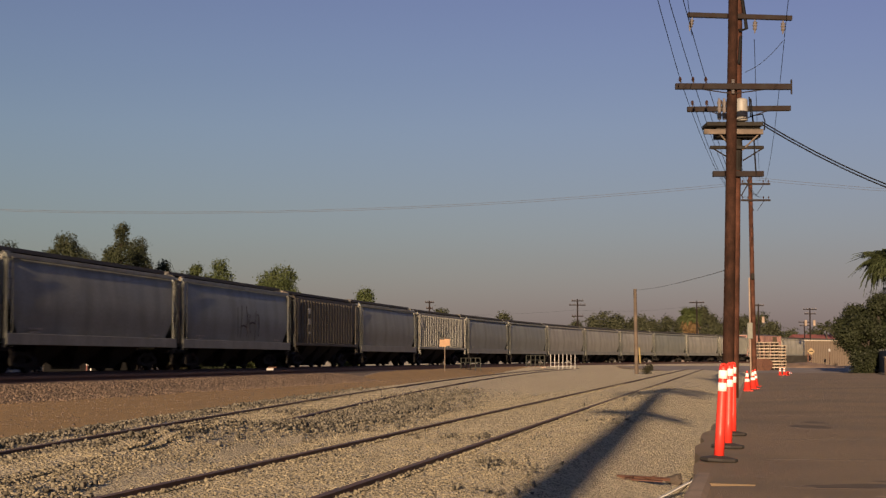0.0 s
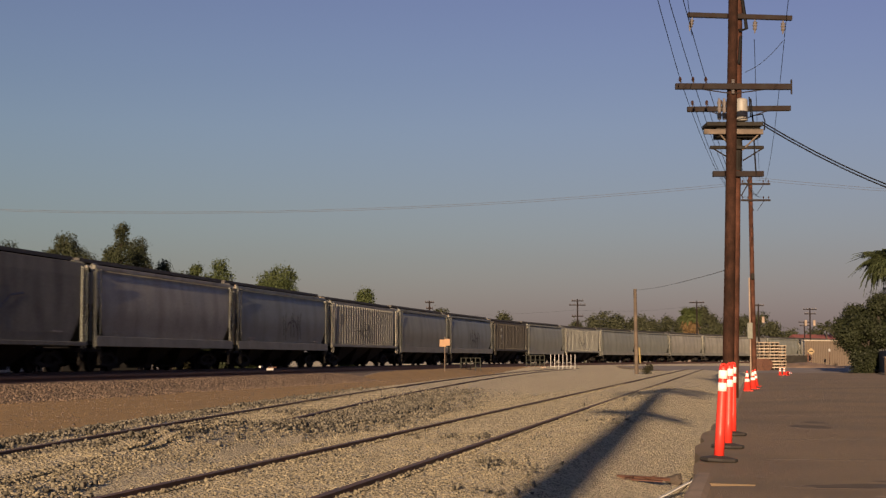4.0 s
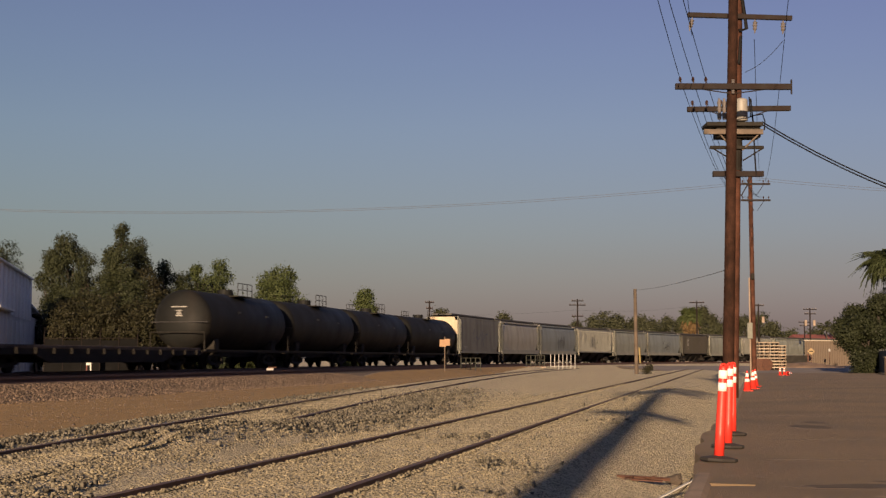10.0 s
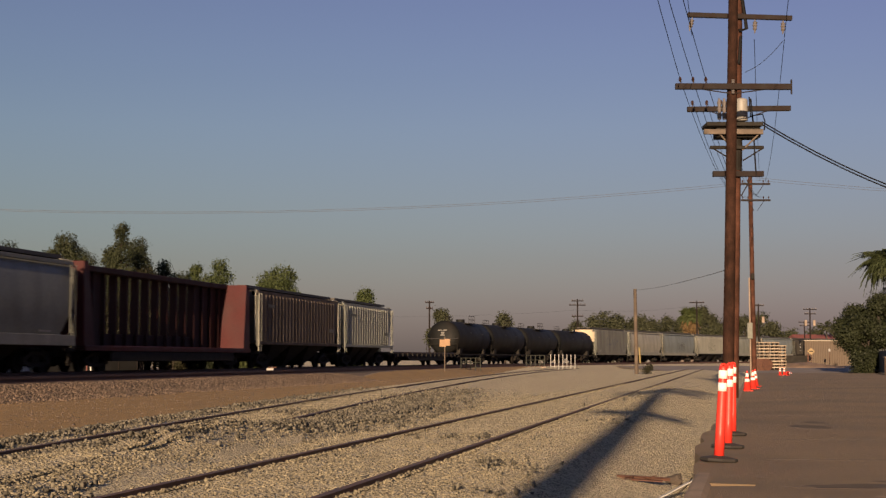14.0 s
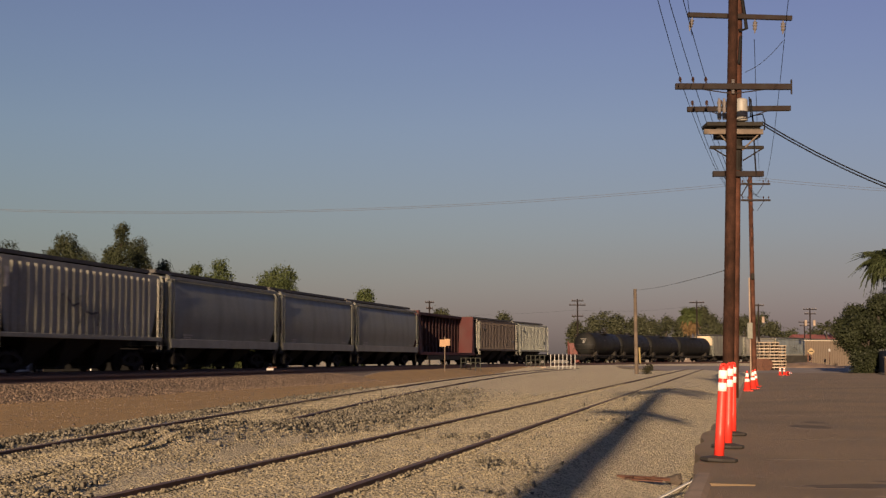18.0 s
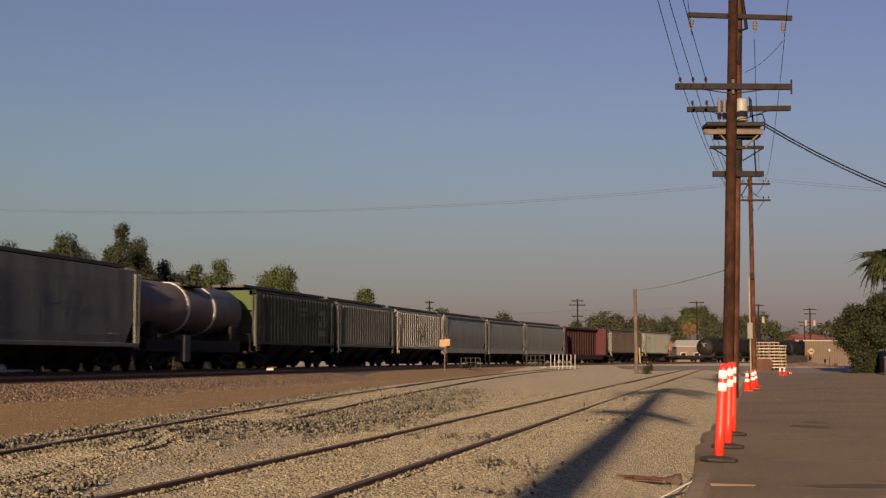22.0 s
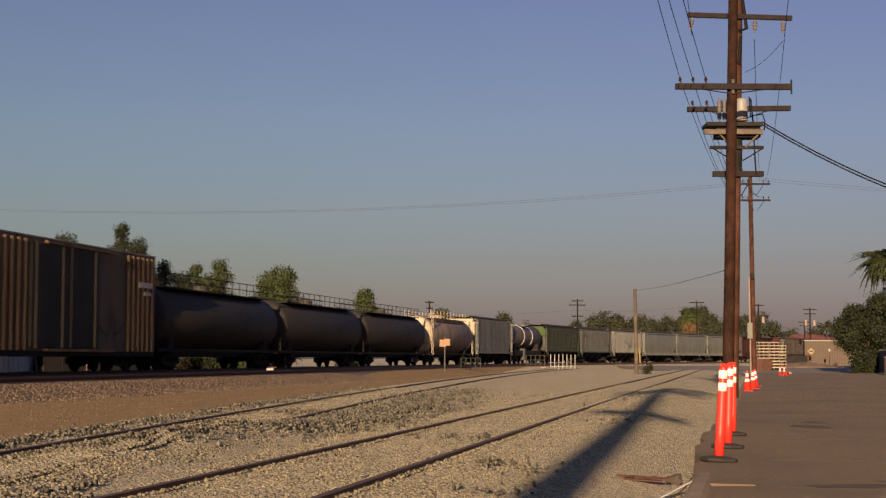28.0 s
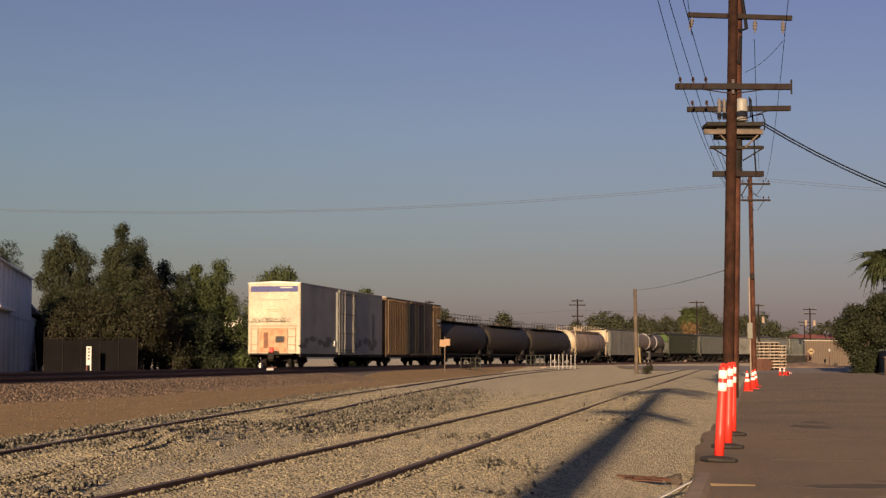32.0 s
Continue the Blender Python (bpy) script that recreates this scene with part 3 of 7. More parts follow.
def tank(name, label, L, body, r=1.45, axis=2.55, bands=None, walkway=True, group="train cars", short=0.0, rail_paint="black_steel", head=None, deck="black_steel"):
    """A tank car: barrel with dished heads, saddles, dome, platform, rails and ladders."""
    car = thing(name, label, "rail car", group)
    h = L / 2 - 0.85 - short
    bm = bmesh.new()
    prof = [(-h + 0.0, 0.02)] + [(-h + 0.62 * (1 - math.cos(a)), r * math.sin(a)) for a in (0.25, 0.5, 0.8, 1.1, 1.35, math.pi / 2)]
    prof = prof + [(-x, q) for x, q in reversed(prof)]
    n = 28
    loft(bm, [[(x, q * math.cos(2 * math.pi * i / n), axis + q * math.sin(2 * math.pi * i / n)) for i in range(n)] for x, q in prof])
    bmesh.ops.recalc_face_normals(bm, faces=bm.faces)
    part("barrel", bm, M[body], car, smooth=True)
    if head:
        for sx in (-1, 1):
            ring = [(sx * (h - 0.62 * (1 - math.cos(a)) + 0.006), r * math.sin(a) * 1.004) for a in (0.02, 0.4, 0.8, 1.1, 1.35, math.pi / 2)] + [(sx * (h - 0.85), r * 1.005)]
            bm = build(loft, [[(x, q * math.cos(2 * math.pi * i / n), axis + q * math.sin(2 * math.pi * i / n)) for i in range(n)] for x, q in ring], caps=False)
            part("head", bm, M[head], car, "cream dished head", smooth=True)
    for x in bands or ():
        ring = build(loft, [[(x + dx, q * math.cos(2 * math.pi * i / n), axis + q * math.sin(2 * math.pi * i / n)) for i in range(n)] for dx, q in ((-0.13, r + 0.005), (-0.13, r + 0.035), (0.13, r + 0.035), (0.13, r + 0.005))], caps=False)
        part("band", ring, M["white_paint"], car, "cream strap round the barrel")
    for x in (-h + 1.9, h - 1.9):
        part("saddle", boxes([(x - 0.35, x + 0.35, -1.2, 1.2, 1.0, axis - r * 0.62)], 0.03), M["black_steel"], car)
    top = axis + r
    part("dome", build(lambda bm: tube(bm, (0, 0, top - 0.08), (0, 0, top + (0.06 if bands else 0.24)), 0.42, 0.40, 16)), M[body], car)
    reach = 1.1 if walkway is False else h - 1.4 if walkway == "long" else 2.4
    for sy in (-1, 1):
        part("platform", boxes([(-reach, reach, sy * 0.82 - 0.3, sy * 0.82 + 0.3, top - 0.16, top - 0.11)]), M[deck], car)
        def rail_set(bm):
            k = max(3, int(reach * 2 / 1.1))
            for i in range(k + 1):
                x = -reach + 2 * reach * i / k
                tube(bm, (x, sy * 1.08, top - 0.14), (x, sy * 1.08, top + 0.52), 0.022, n=5)
            for z in (0.2, 0.52):
                tube(bm, (-reach, sy * 1.08, top + z), (reach, sy * 1.08, top + z), 0.02, n=5)
        part("guard_rail", build(rail_set), M[rail_paint], car)
    if walkway:
        part("walkway", boxes([(-h + 0.8, h - 0.8, 0.38, 0.86, top + 0.02, top + 0.06)]), M[deck], car)
    for sy in () if bands else (-1, 1):
        part("side_rail", boxes([(-h - 0.3, h + 0.3, sy * 1.42 - 0.04, sy * 1.42 + 0.04, 1.02, 1.14)]), M["black_steel"], car)
    for sx in (-1, 1):
        x = sx * (h + 0.2)
        part("end_platform", boxes([(min(x, x - sx * 0.7), max(x, x - sx * 0.7), -1.4, 1.4, 0.98, 1.08)]), M["black_steel"], car)
        bm = bmesh.new()
        for y in (-1.35, 1.35):
            tube(bm, (x, y, 1.0), (x, y, 1.95), 0.025, n=5)
        tube(bm, (x, -1.35, 1.95), (x, 1.35, 1.95), 0.025, n=5)
        bmesh.ops.recalc_face_normals(bm, faces=bm.faces)
        part("end_rail", bm, M["black_steel"], car)
    underframe(car, L)
    return car


def flat_car(name, label, L, body):
    car = thing(name, label, "rail car", "train cars")
    h = L / 2 - 0.6
    part("deck", boxes([(-h, h, -1.45, 1.45, 1.06, 1.2)], 0.02), M["rust_brown"], car, "rust-stained timber deck")
    for sy in (-1, 1):
        bm = bmesh.new()
        rows = [[(x, sy * 1.42 + w, z) for w, z in ((-0.05, 1.06), (0.05, 1.06), (0.05, lo), (-0.05, lo))] for x, lo in ((-h, 0.85), (-h + 3.4, 0.85), (-h + 4.6, 0.55), (h - 4.6, 0.55), (h - 3.4, 0.85), (h, 0.85))]
        loft(bm, rows)
        bmesh.ops.recalc_face_normals(bm, faces=bm.faces)
        part("side_sill", bm, M[body], car)
        for x in np.linspace(-h + 0.6, h - 0.6, 14):
            shared("stake_pocket", car, pose(x, sy * 1.5, 0.88), lambda: part("stake_pocket", boxes([(-0.07, 0.07, -0.04, 0.04, 0, 0.22)], 0.01), M[body]))
    underframe(car, L)
    return car


def centrebeam(name, label, L, body):
    """A centre-beam flat car: end bulkheads, deck, and a truss down the middle."""
    car = thing(name, label, "rail car", "train cars")
    h = L / 2 - 0.62
    part("deck", boxes([(-h, h, -1.42, 1.42, 1.05, 1.2)], 0.02), M["maroon"], car)
    for sy in (-1, 1):
        part("side_sill", boxes([(-h, h, sy * 1.42 - 0.06, sy * 1.42 + 0.06, 1.0, 1.22)], 0.02), M[body], car)
        part("lower_sill", boxes([(-h + 2.5, h - 2.5, sy * 1.4 - 0.05, sy * 1.4 + 0.05, 0.6, 0.99)], 0.02), M["black_steel"], car)
    for sx in (-1, 1):
        bm = bmesh.new()
        x0 = sx * h
        loft(bm, [[(x0, -1.42, 1.2), (x0 - sx * 0.95, -1.42, 1.2), (x0 - sx * 0.95, 1.42, 1.2), (x0, 1.42, 1.2)],
                  [(x0, -1.36, 4.45), (x0 - sx * 0.4, -1.36, 4.45), (x0 - sx * 0.4, 1.36, 4.45), (x0, 1.36, 4.45)]])
        part("end_web", boxes([(min(sx * (h - 0.5), sx * (h - 4.4)), max(sx * (h - 0.5), sx * (h - 4.4)), -0.05, 0.05, 1.2, 4.22)]), M["maroon"], car, "dark solid web plate")
        bmesh.ops.recalc_face_normals(bm, faces=bm.faces)
        part("bulkhead", bm, M[body], car, "faded red end bulkhead")
        for y in (-0.9, -0.3, 0.3, 0.9):
            part("stiffener", boxes([(sx * h - 0.02 if sx > 0 else sx * h - 0.08, sx * h + 0.08 if sx > 0 else sx * h + 0.02, y - 0.05, y + 0.05, 1.2, 4.4)]), M[body], car)
    part("top_chord", boxes([(-h + 0.3, h - 0.3, -0.34, 0.34, 4.22, 4.46)], 0.02), M["maroon"], car)
    n = 16
    for i in range(n):
        x = -h + 1.2 + (2 * h - 2.4) * i / (n - 1)
        shared("truss_post", car, pose(x, 0, 1.2), lambda: part("truss_post", boxes([(-0.09, 0.09, -0.18, 0.18, 0, 3.04)], 0.02), M["maroon"]))
    for i in range(n - 1):
        x = -h + 1.2 + (2 * h - 2.4) * (i + 0.5) / (n - 1)
        part("web_plate", boxes([(x - 0.5, x + 0.5, -0.03, 0.03, 1.2, 1.75)]), M["maroon"], car)
    underframe(car, L)
    return car


def boxcar(name, label, L, body, roof, door, ribs, tall=4.75, end=None, stripe=None):
    """A boxcar: ribbed or smooth sides, plug doors with locking bars, ribbed ends and a roof."""
    car = thing(name, label, "rail car", "train cars")
    h = L / 2 - 0.65
    base = 0.98
    for sy in (-1, 1):
        part("side_wall", boxes([(-h, h, sy * 1.5 - 0.06, sy * 1.5 + 0.06, base, tall)], 0.015), M[body], car)
    part("floor", boxes([(-h, h, -1.435, 1.435, base, base + 0.12)]), M["black_steel"], car)
    bm = bmesh.new()
    loft(bm, [[(x, -1.58, tall), (x, -1.58, tall + 0.05), (x, 0, tall + (0.24 if ribs else 0.13)), (x, 1.58, tall + 0.05), (x, 1.58, tall)] for x in (-h - 0.08, h + 0.08)])
    bmesh.ops.recalc_face_normals(bm, faces=bm.faces)
    part("roof", bm, M[roof], car)
    for sx in (-1, 1):
        part("end_wall", boxes([(sx * h - 0.06, sx * h + 0.06, -1.44, 1.44, base, tall)]), M[end or body], car, "end wall, sunlight put into its paint on the last car")
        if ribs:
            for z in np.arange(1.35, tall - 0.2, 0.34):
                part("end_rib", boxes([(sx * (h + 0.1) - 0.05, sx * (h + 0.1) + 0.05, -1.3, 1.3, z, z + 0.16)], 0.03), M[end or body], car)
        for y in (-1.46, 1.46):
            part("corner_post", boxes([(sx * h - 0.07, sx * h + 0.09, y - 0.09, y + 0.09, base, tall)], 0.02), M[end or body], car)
    if ribs:
        for sy in (-1, 1):
            part("plain_panel", boxes([(2.9, 5.4, sy * 1.575 - 0.015, sy * 1.575 + 0.015, base + 0.05, tall - 0.1)]), M["boxcar_panel"], car, "plain darker side panel")
            for x in [q for q in np.linspace(-h + 0.4, h - 0.4, 34) if q < -3.0 or q > 5.5]:
                shared(("box_rib", body), car, pose(x, sy * 1.6, base), lambda: part("rib", boxes([(-0.038, 0.038, -0.035, 0.035, 0, tall - base - 0.1)], 0.015), M[body]))
    for sy in (-1, 1):
        wide = 1.2 if ribs else 0.45
        d = part("door", boxes([(-1.65 - wide, 1.65 + wide, sy * 1.6 - 0.05, sy * 1.6 + 0.05, base + 0.12, tall - 0.2)], 0.02), M[door], car)
        if not ribs:
            for z in (base + 0.25, base + 1.3, base + 2.5, tall - 0.3):
                part("cross_bar", boxes([(-2.0, 2.0, sy * 1.67 - 0.015, sy * 1.67 + 0.015, z - 0.035, z + 0.035)]), M["hopper_dark"], d)
            for x in (-2.02, 2.02):
                part("door_edge", boxes([(x - 0.05, x + 0.05, sy * 1.665 - 0.012, sy * 1.665 + 0.012, base + 0.1, tall - 0.2)]), M["hopper_dark"], d, "dark door edge")
        for x in (-2.5, -0.4, 0.3, 2.4) if ribs else (-1.85, -1.7, -1.2, -0.5, 1.45, 1.75):
            part("locking_bar", build(lambda bm: tube(bm, (x, sy * 1.68, base + 0.1), (x, sy * 1.68, tall - 0.1), 0.02, n=6)), M["hopper_pale" if not ribs else door], d)
        for z in (base - 0.02, tall - 0.16):
            part("door_track", boxes([(-1.7, 4.2, sy * 1.64 - 0.05, sy * 1.64 + 0.05, z, z + 0.1)]), M[body], car)
        part("side_sill", boxes([(-h, h, sy * 1.52 - 0.05, sy * 1.52 + 0.05, 0.8, base)]), M["black_steel"], car)
    for sx in (-1, 1):
        end_rails(car, sx * h, sx, 0.9, base + 1.6, body)
        part("end_platform", boxes([(sx * (h + 0.3) - 0.3, sx * (h + 0.3) + 0.3, -1.3, 1.3, 0.92, 1.0)]), M["black_steel"], car)
    underframe(car, L)
    return car


M.update({
    "hopper_grey": paint("hopper_grey", (0.208, 0.216, 0.178), spec=0.5),
    "hopper_slate": paint("hopper_slate", (0.158, 0.165, 0.136), spec=0.45),
    "hopper_pale": paint("hopper_pale", (0.285, 0.272, 0.222), spec=0.5),
    "hopper_blue": paint("hopper_blue", (0.168, 0.188, 0.178), spec=0.5),
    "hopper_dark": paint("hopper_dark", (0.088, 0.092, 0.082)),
    "hopper_brown": paint("hopper_brown", (0.05, 0.044, 0.034)),
    "rust_brown": paint("rust_brown", (0.085, 0.068, 0.056), 0.75, (0.024, 0.013, 0.010), 0.85),
    "maroon": paint("maroon", (0.026, 0.008, 0.0075), 0.7, (0.02, 0.009, 0.008), 0.5),
    "faded_red": paint("faded_red", (0.05, 0.0115, 0.0115), 0.65, (0.08, 0.02, 0.018), 0.4),
    "green_paint": paint("green_paint", (0.024, 0.029, 0.017), 0.6, (0.012, 0.012, 0.009), 0.6),
    # lighter copy of the green, with sunlight in its colour, for the end sheets
    "green_end": paint("green_end", (0.05, 0.082, 0.022), 0.6, (0.03, 0.04, 0.015), 0.4),
    "hopper_soot": paint("hopper_soot", (0.17, 0.168, 0.142), 0.6, (0.02, 0.017, 0.015), 0.5),
    "ochre_brown": paint("ochre_brown", (0.15, 0.10, 0.056), 0.65, (0.03, 0.018, 0.011), 0.75),
    "boxcar_panel": paint("boxcar_panel", (0.12, 0.088, 0.05), 0.65, (0.02, 0.013, 0.009), 0.6),
    "door_brown": paint("door_brown", (0.032, 0.028, 0.022), 0.7, (0.03, 0.02, 0.012), 0.5),
    "tan_tank": paint("tan_tank", (0.24, 0.185, 0.14), 0.6, (0.06, 0.045, 0.035), 0.7),
    "band_tank": paint("band_tank", (0.112, 0.093, 0.082), 0.55, (0.06, 0.046, 0.036), 0.6),
    # one white car: side paint darkened for shade, end paint lightened for sun
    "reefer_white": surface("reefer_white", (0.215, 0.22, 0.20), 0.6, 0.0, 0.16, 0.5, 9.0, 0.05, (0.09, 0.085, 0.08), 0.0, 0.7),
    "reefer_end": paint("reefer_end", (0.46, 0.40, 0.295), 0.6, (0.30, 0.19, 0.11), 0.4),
    # brown boxcar's roof colour lightened to show its sunlit edge
    "roof_pale": paint("roof_pale", (0.34, 0.31, 0.28), 0.7),
    "hopper_mid": paint("hopper_mid", (0.215, 0.212, 0.178), spec=0.4),
    "pink_box": paint("pink_box", (0.30, 0.17, 0.14), 0.7),
})

M.update({
    "stencil_white": surface("stencil_white", (0.42, 0.41, 0.38), 0.7, 0.0, 0.25, 5, 40, 0.0, (0.1, 0.08, 0.07), 0.0, 0.6),
    "stencil_soft": surface("stencil_soft", (0.26, 0.25, 0.23), 0.7, 0.0, 0.3, 5, 40, 0.0, (0.1, 0.09, 0.08), 0.0, 0.6),
    "stencil_dim": surface("stencil_dim", (0.10, 0.10, 0.095), 0.7, 0.0, 0.3, 5, 40, 0.0, (0.03, 0.03, 0.025), 0.0, 0.6),
    "stencil_faint": surface("stencil_faint", (0.055, 0.054, 0.05), 0.7, 0.0, 0.3, 5, 40, 0.0, (0.02, 0.02, 0.018), 0.0, 0.6),
    "scrawl_black": surface("scrawl_black", (0.02, 0.018, 0.02), 0.7, 0.0, 0.3, 5, 40, 0.0),
    "scrawl_blue": surface("scrawl_blue", (0.06, 0.075, 0.11), 0.7, 0.0, 0.3, 5, 40, 0.0),
    "stripe_blue": surface("stripe_blue", (0.035, 0.04, 0.16), 0.6, 0.0, 0.15, 3, 40, 0.0, (0.08, 0.07, 0.1), 0.0, 0.3),
    "rust_wash": surface("rust_wash", (0.42, 0.24, 0.13), 0.75, 0.0, 0.25, 2.5, 20, 0.05, (0.25, 0.09, 0.04), 0.0, 0.7),
    "rusty_brown_patch": surface("rusty_brown_patch", (0.16, 0.07, 0.04), 0.8, 0.0, 0.3, 4, 30, 0.0),
    "grime_patch": surface("grime_patch", (0.10, 0.096, 0.097), 0.8, 0.0, 0.3, 1.5, 12, 0.0),
    "lamp_red": surface("lamp_red", (0.5, 0.03, 0.03), 0.4, 0.0, 0.1, 5, 40, 0.0),
    "emblem_grey": surface("emblem_grey", (0.075, 0.08, 0.095), 0.7, 0.0, 0.3, 2, 20, 0.0),
})


def marks(car, rows, y, material, name="lettering_bar", label="unreadable lettering as a plain bar"):
    """Flat bars on the camera's side of a car: (x, z, width, height)."""
    for x, z, w, h in rows:
        part(name, boxes([(x - w / 2, x + w / 2, y - 0.004, y + 0.004, z - h / 2, z + h / 2)]), M[material], car, label)


def scrawl(car, x0, z0, w, h, y, material, seed, strokes=7):
    """Spray-paint scrawl: a few bent, thin, meaningless strokes."""
    rng = random.Random(seed)
    for i in range(strokes):
        x = x0 + w * (i + 0.2) / strokes
        pts = [(x + rng.uniform(-0.1, 0.25) * w / strokes * 2, y, z0 + h * f + rng.uniform(-0.15, 0.15) * h) for f in (0.05, 0.35, 0.65, 0.95)]
        if i % 3 == 2:
            pts = [(x - w / strokes, y, z0 + h * rng.uniform(0.2, 0.8)), (x, y, z0 + h * rng.uniform(0.3, 0.7)), (x + w / strokes, y, z0 + h * rng.uniform(0.2, 0.8))]
        bm = build(wire, pts, 0.045, 5)
        for v in bm.verts:
            v.co.y = y + (v.co.y - y) * 0.12
        part("paint_stroke", bm, M[material], car, "spray-paint stroke")


SPEED = 14.713
# each car's kind and the place of its rear end along the line at the start, front to rear
TRAIN = [
    ("h", "grey", 284.0), ("h", "pale", 267.0), ("h", "grey", 250.0), ("h", "pale", 233.0),
    ("x", "pink", 216.1), ("r", "pale", 199.8), ("h", "pale", 183.2), ("h", "grey", 166.6), ("h", "pale", 149.8), ("h", "pale", 132.7), ("h", "pale", 115.5),
    ("h", "grey", 98.6), ("h", "grey", 81.7), ("r", "pale", 64.3), ("h", "grey", 47.8), ("r", "brown", 33.2), ("h", "blue", 16.2), ("h", "grey", -0.2),
    ("r", "pale", -18.1), ("h", "blue", -35.2), ("h", "pale", -51.9), ("e", "grey", -68.6),
    ("t", "black", -85.0), ("t", "black", -99.5), ("t", "black", -114.1), ("t", "black", -127.5),
    ("f", "deck", -148.7), ("r", "grey", -162.3), ("r", "rust", -179.2), ("c", "red", -200.0),
    ("h", "slate", -218.1), ("h", "slate", -233.9), ("h", "slate", -250.2), ("r", "pale", -266.1), ("r", "dark", -281.5), ("r", "green", -297.3),
    ("b", "band", -311.7), ("e", "grey", -326.9), ("n", "tan", -343.9), ("w", "black", -362.4), ("w", "black", -380.3), ("w", "black", -398.2),
    ("x", "brown", -416.6), ("z", "white", -436.75),
]
WORDS = {"grey": "dusty grey", "slate": "dark slate-grey", "pale": "pale grey", "blue": "blue-grey", "brown": "dark brown", "rust": "rust-streaked brown", "dark": "dark grey", "green": "olive green"}
PAINT = {"grey": "hopper_grey", "slate": "hopper_slate", "pale": "hopper_pale", "blue": "hopper_blue", "brown": "hopper_brown", "rust": "rust_brown", "dark": "hopper_dark", "green": "green_paint"}


def dress(car, kind, tone, L, k):
    """Lettering, graffiti and fittings that set single cars apart."""
    h = L / 2 - (0.44 if kind in "he" else 0.6)
    if kind in "he":
        y = -1.475 if kind == "h" else -1.47
        marks(car, [(-h + 2.2, 1.76, 1.1, 0.07), (-h + 2.1, 1.64, 0.8, 0.05), (h - 2.4, 1.7, 0.9, 0.06)], -1.51, "stencil_soft")
        if kind == "e":
            scrawl(car, -h * 0.35, 1.9, h * 0.7, 1.5, -1.475, "scrawl_blue", k, 6)
        for sx in (-1, 1):
            for dx in (0.35, 0.55):
                part("step_iron", boxes([(sx * (h - dx) - 0.02, sx * (h - dx) + 0.02, -1.52, -1.48, 0.45, 1.06)]), M["black_steel"], car)
    if kind == "h" and tone == "blue":
        scrawl(car, -h * 0.1, 1.75, 3.6, 1.5, -1.53, "scrawl_black", k, 8)
    if kind == "r":
        y = -1.55
        if tone == "brown":
            marks(car, [(-h + 2.6, 3.45, 0.34, 0.34), (-h + 2.6, 2.85, 0.34, 0.34), (-h + 2.6, 2.2, 0.3, 0.12)], y, "stencil_white")
        elif tone == "green":
            marks(car, [(h - 2.5, 3.4, 1.1, 0.28), (h - 2.1, 2.9, 0.35, 0.7), (h - 2.9, 2.75, 0.28, 0.3), (h - 2.5, 2.2, 1.1, 0.28)], y, "stencil_dim", "emblem_bar", "pale emblem as plain bars")
            marks(car, [(h * 0.1, 3.5, 1.6, 0.16), (h * 0.1, 3.2, 1.2, 0.12)], y, "stencil_faint")
        elif tone == "pale":
            scrawl(car, -h * 0.35, 2.0, 3.8, 1.3, y, "scrawl_black", k, 7)
            marks(car, [(-h + 0.8, 3.5, 0.3, 0.7)], y, "stencil_white")
        else:
            marks(car, [(-h + 2.0, 3.5, 1.0, 0.16), (h - 2.0, 2.4, 0.9, 0.2)], y, "stencil_dim")
    if kind in "tw":
        part("seam", build(lambda bm: box(bm, -L / 2 + 0.34, -L / 2 + 0.40, -1.42, 1.42, 2.42, 2.45)), M["scrawl_black"], car)
        for z, w in ((3.16, 0.8), (2.98, 0.3), (2.9, 0.2), (2.82, 0.26), (2.74, 0.36)):
            part("lettering_bar", boxes([(-L / 2 + 0.33, -L / 2 + 0.41, -w / 2, w / 2, z - 0.03, z + 0.025)]), M["stencil_soft"], car, "unreadable lettering as a plain bar")
        marks(car, [(-1.8, 3.0, 0.5, 0.1), (2.6, 2.9, 0.5, 0.1)], -1.44, "stencil_faint")
    if kind == "b":
        part("frame_box", boxes([(-L / 2 + 1.2, L / 2 - 1.2, -1.25, 1.25, 1.0, 1.55)], 0.03), M["black_steel"], car, "black frame under the barrel")
        part("valve_box", boxes([(-2.0, -1.3, -1.4, -0.9, 0.55, 1.75)], 0.03), M["roof_grey"], car, "grey valve cabinet")
    if kind == "n":
        for i in range(9):
            x = -4.4 + 1.1 * i
            part("side_panel", boxes([(x - 0.48, x + 0.48, -1.14, -1.10, 3.72, 3.98)]), M["rust_brown"], car, "dark panel under the walkway")
        for x in (-L / 2 + 1.3, L / 2 - 1.3):
            shared("tall_ladder", car, pose(x, -1.45, 1.0), lambda: part("ladder", ladder_mesh(3.4), M["cream_paint"]))
    if kind == "x" and tone == "brown":
        b = L / 2 - 0.65
        marks(car, [(b - 1.2, 3.75, 1.3, 0.22), (b - 1.0, 3.4, 0.8, 0.14)], -1.66, "stencil_white")
        scrawl(car, 2.0, 1.3, 3.2, 1.1, -1.62, "scrawl_black", k, 6)
    if kind == "z":
        b, top = L / 2 - 0.65, 5.0
        x = -b - 0.075
        def on_end(name, y0, y1, z0, z1, mat, label, t=0.008):
            return part(name, boxes([(x - t, x, y0, y1, z0, z1)]), M[mat], car, label)
        on_end("stripe", -1.42, 1.42, 4.52, 4.84, "stripe_blue", "blue stripe across the end", 0.012)
        on_end("lettering_bar", -1.1, -0.35, 4.72, 4.80, "stencil_white", "unreadable lettering as a plain bar", 0.018)
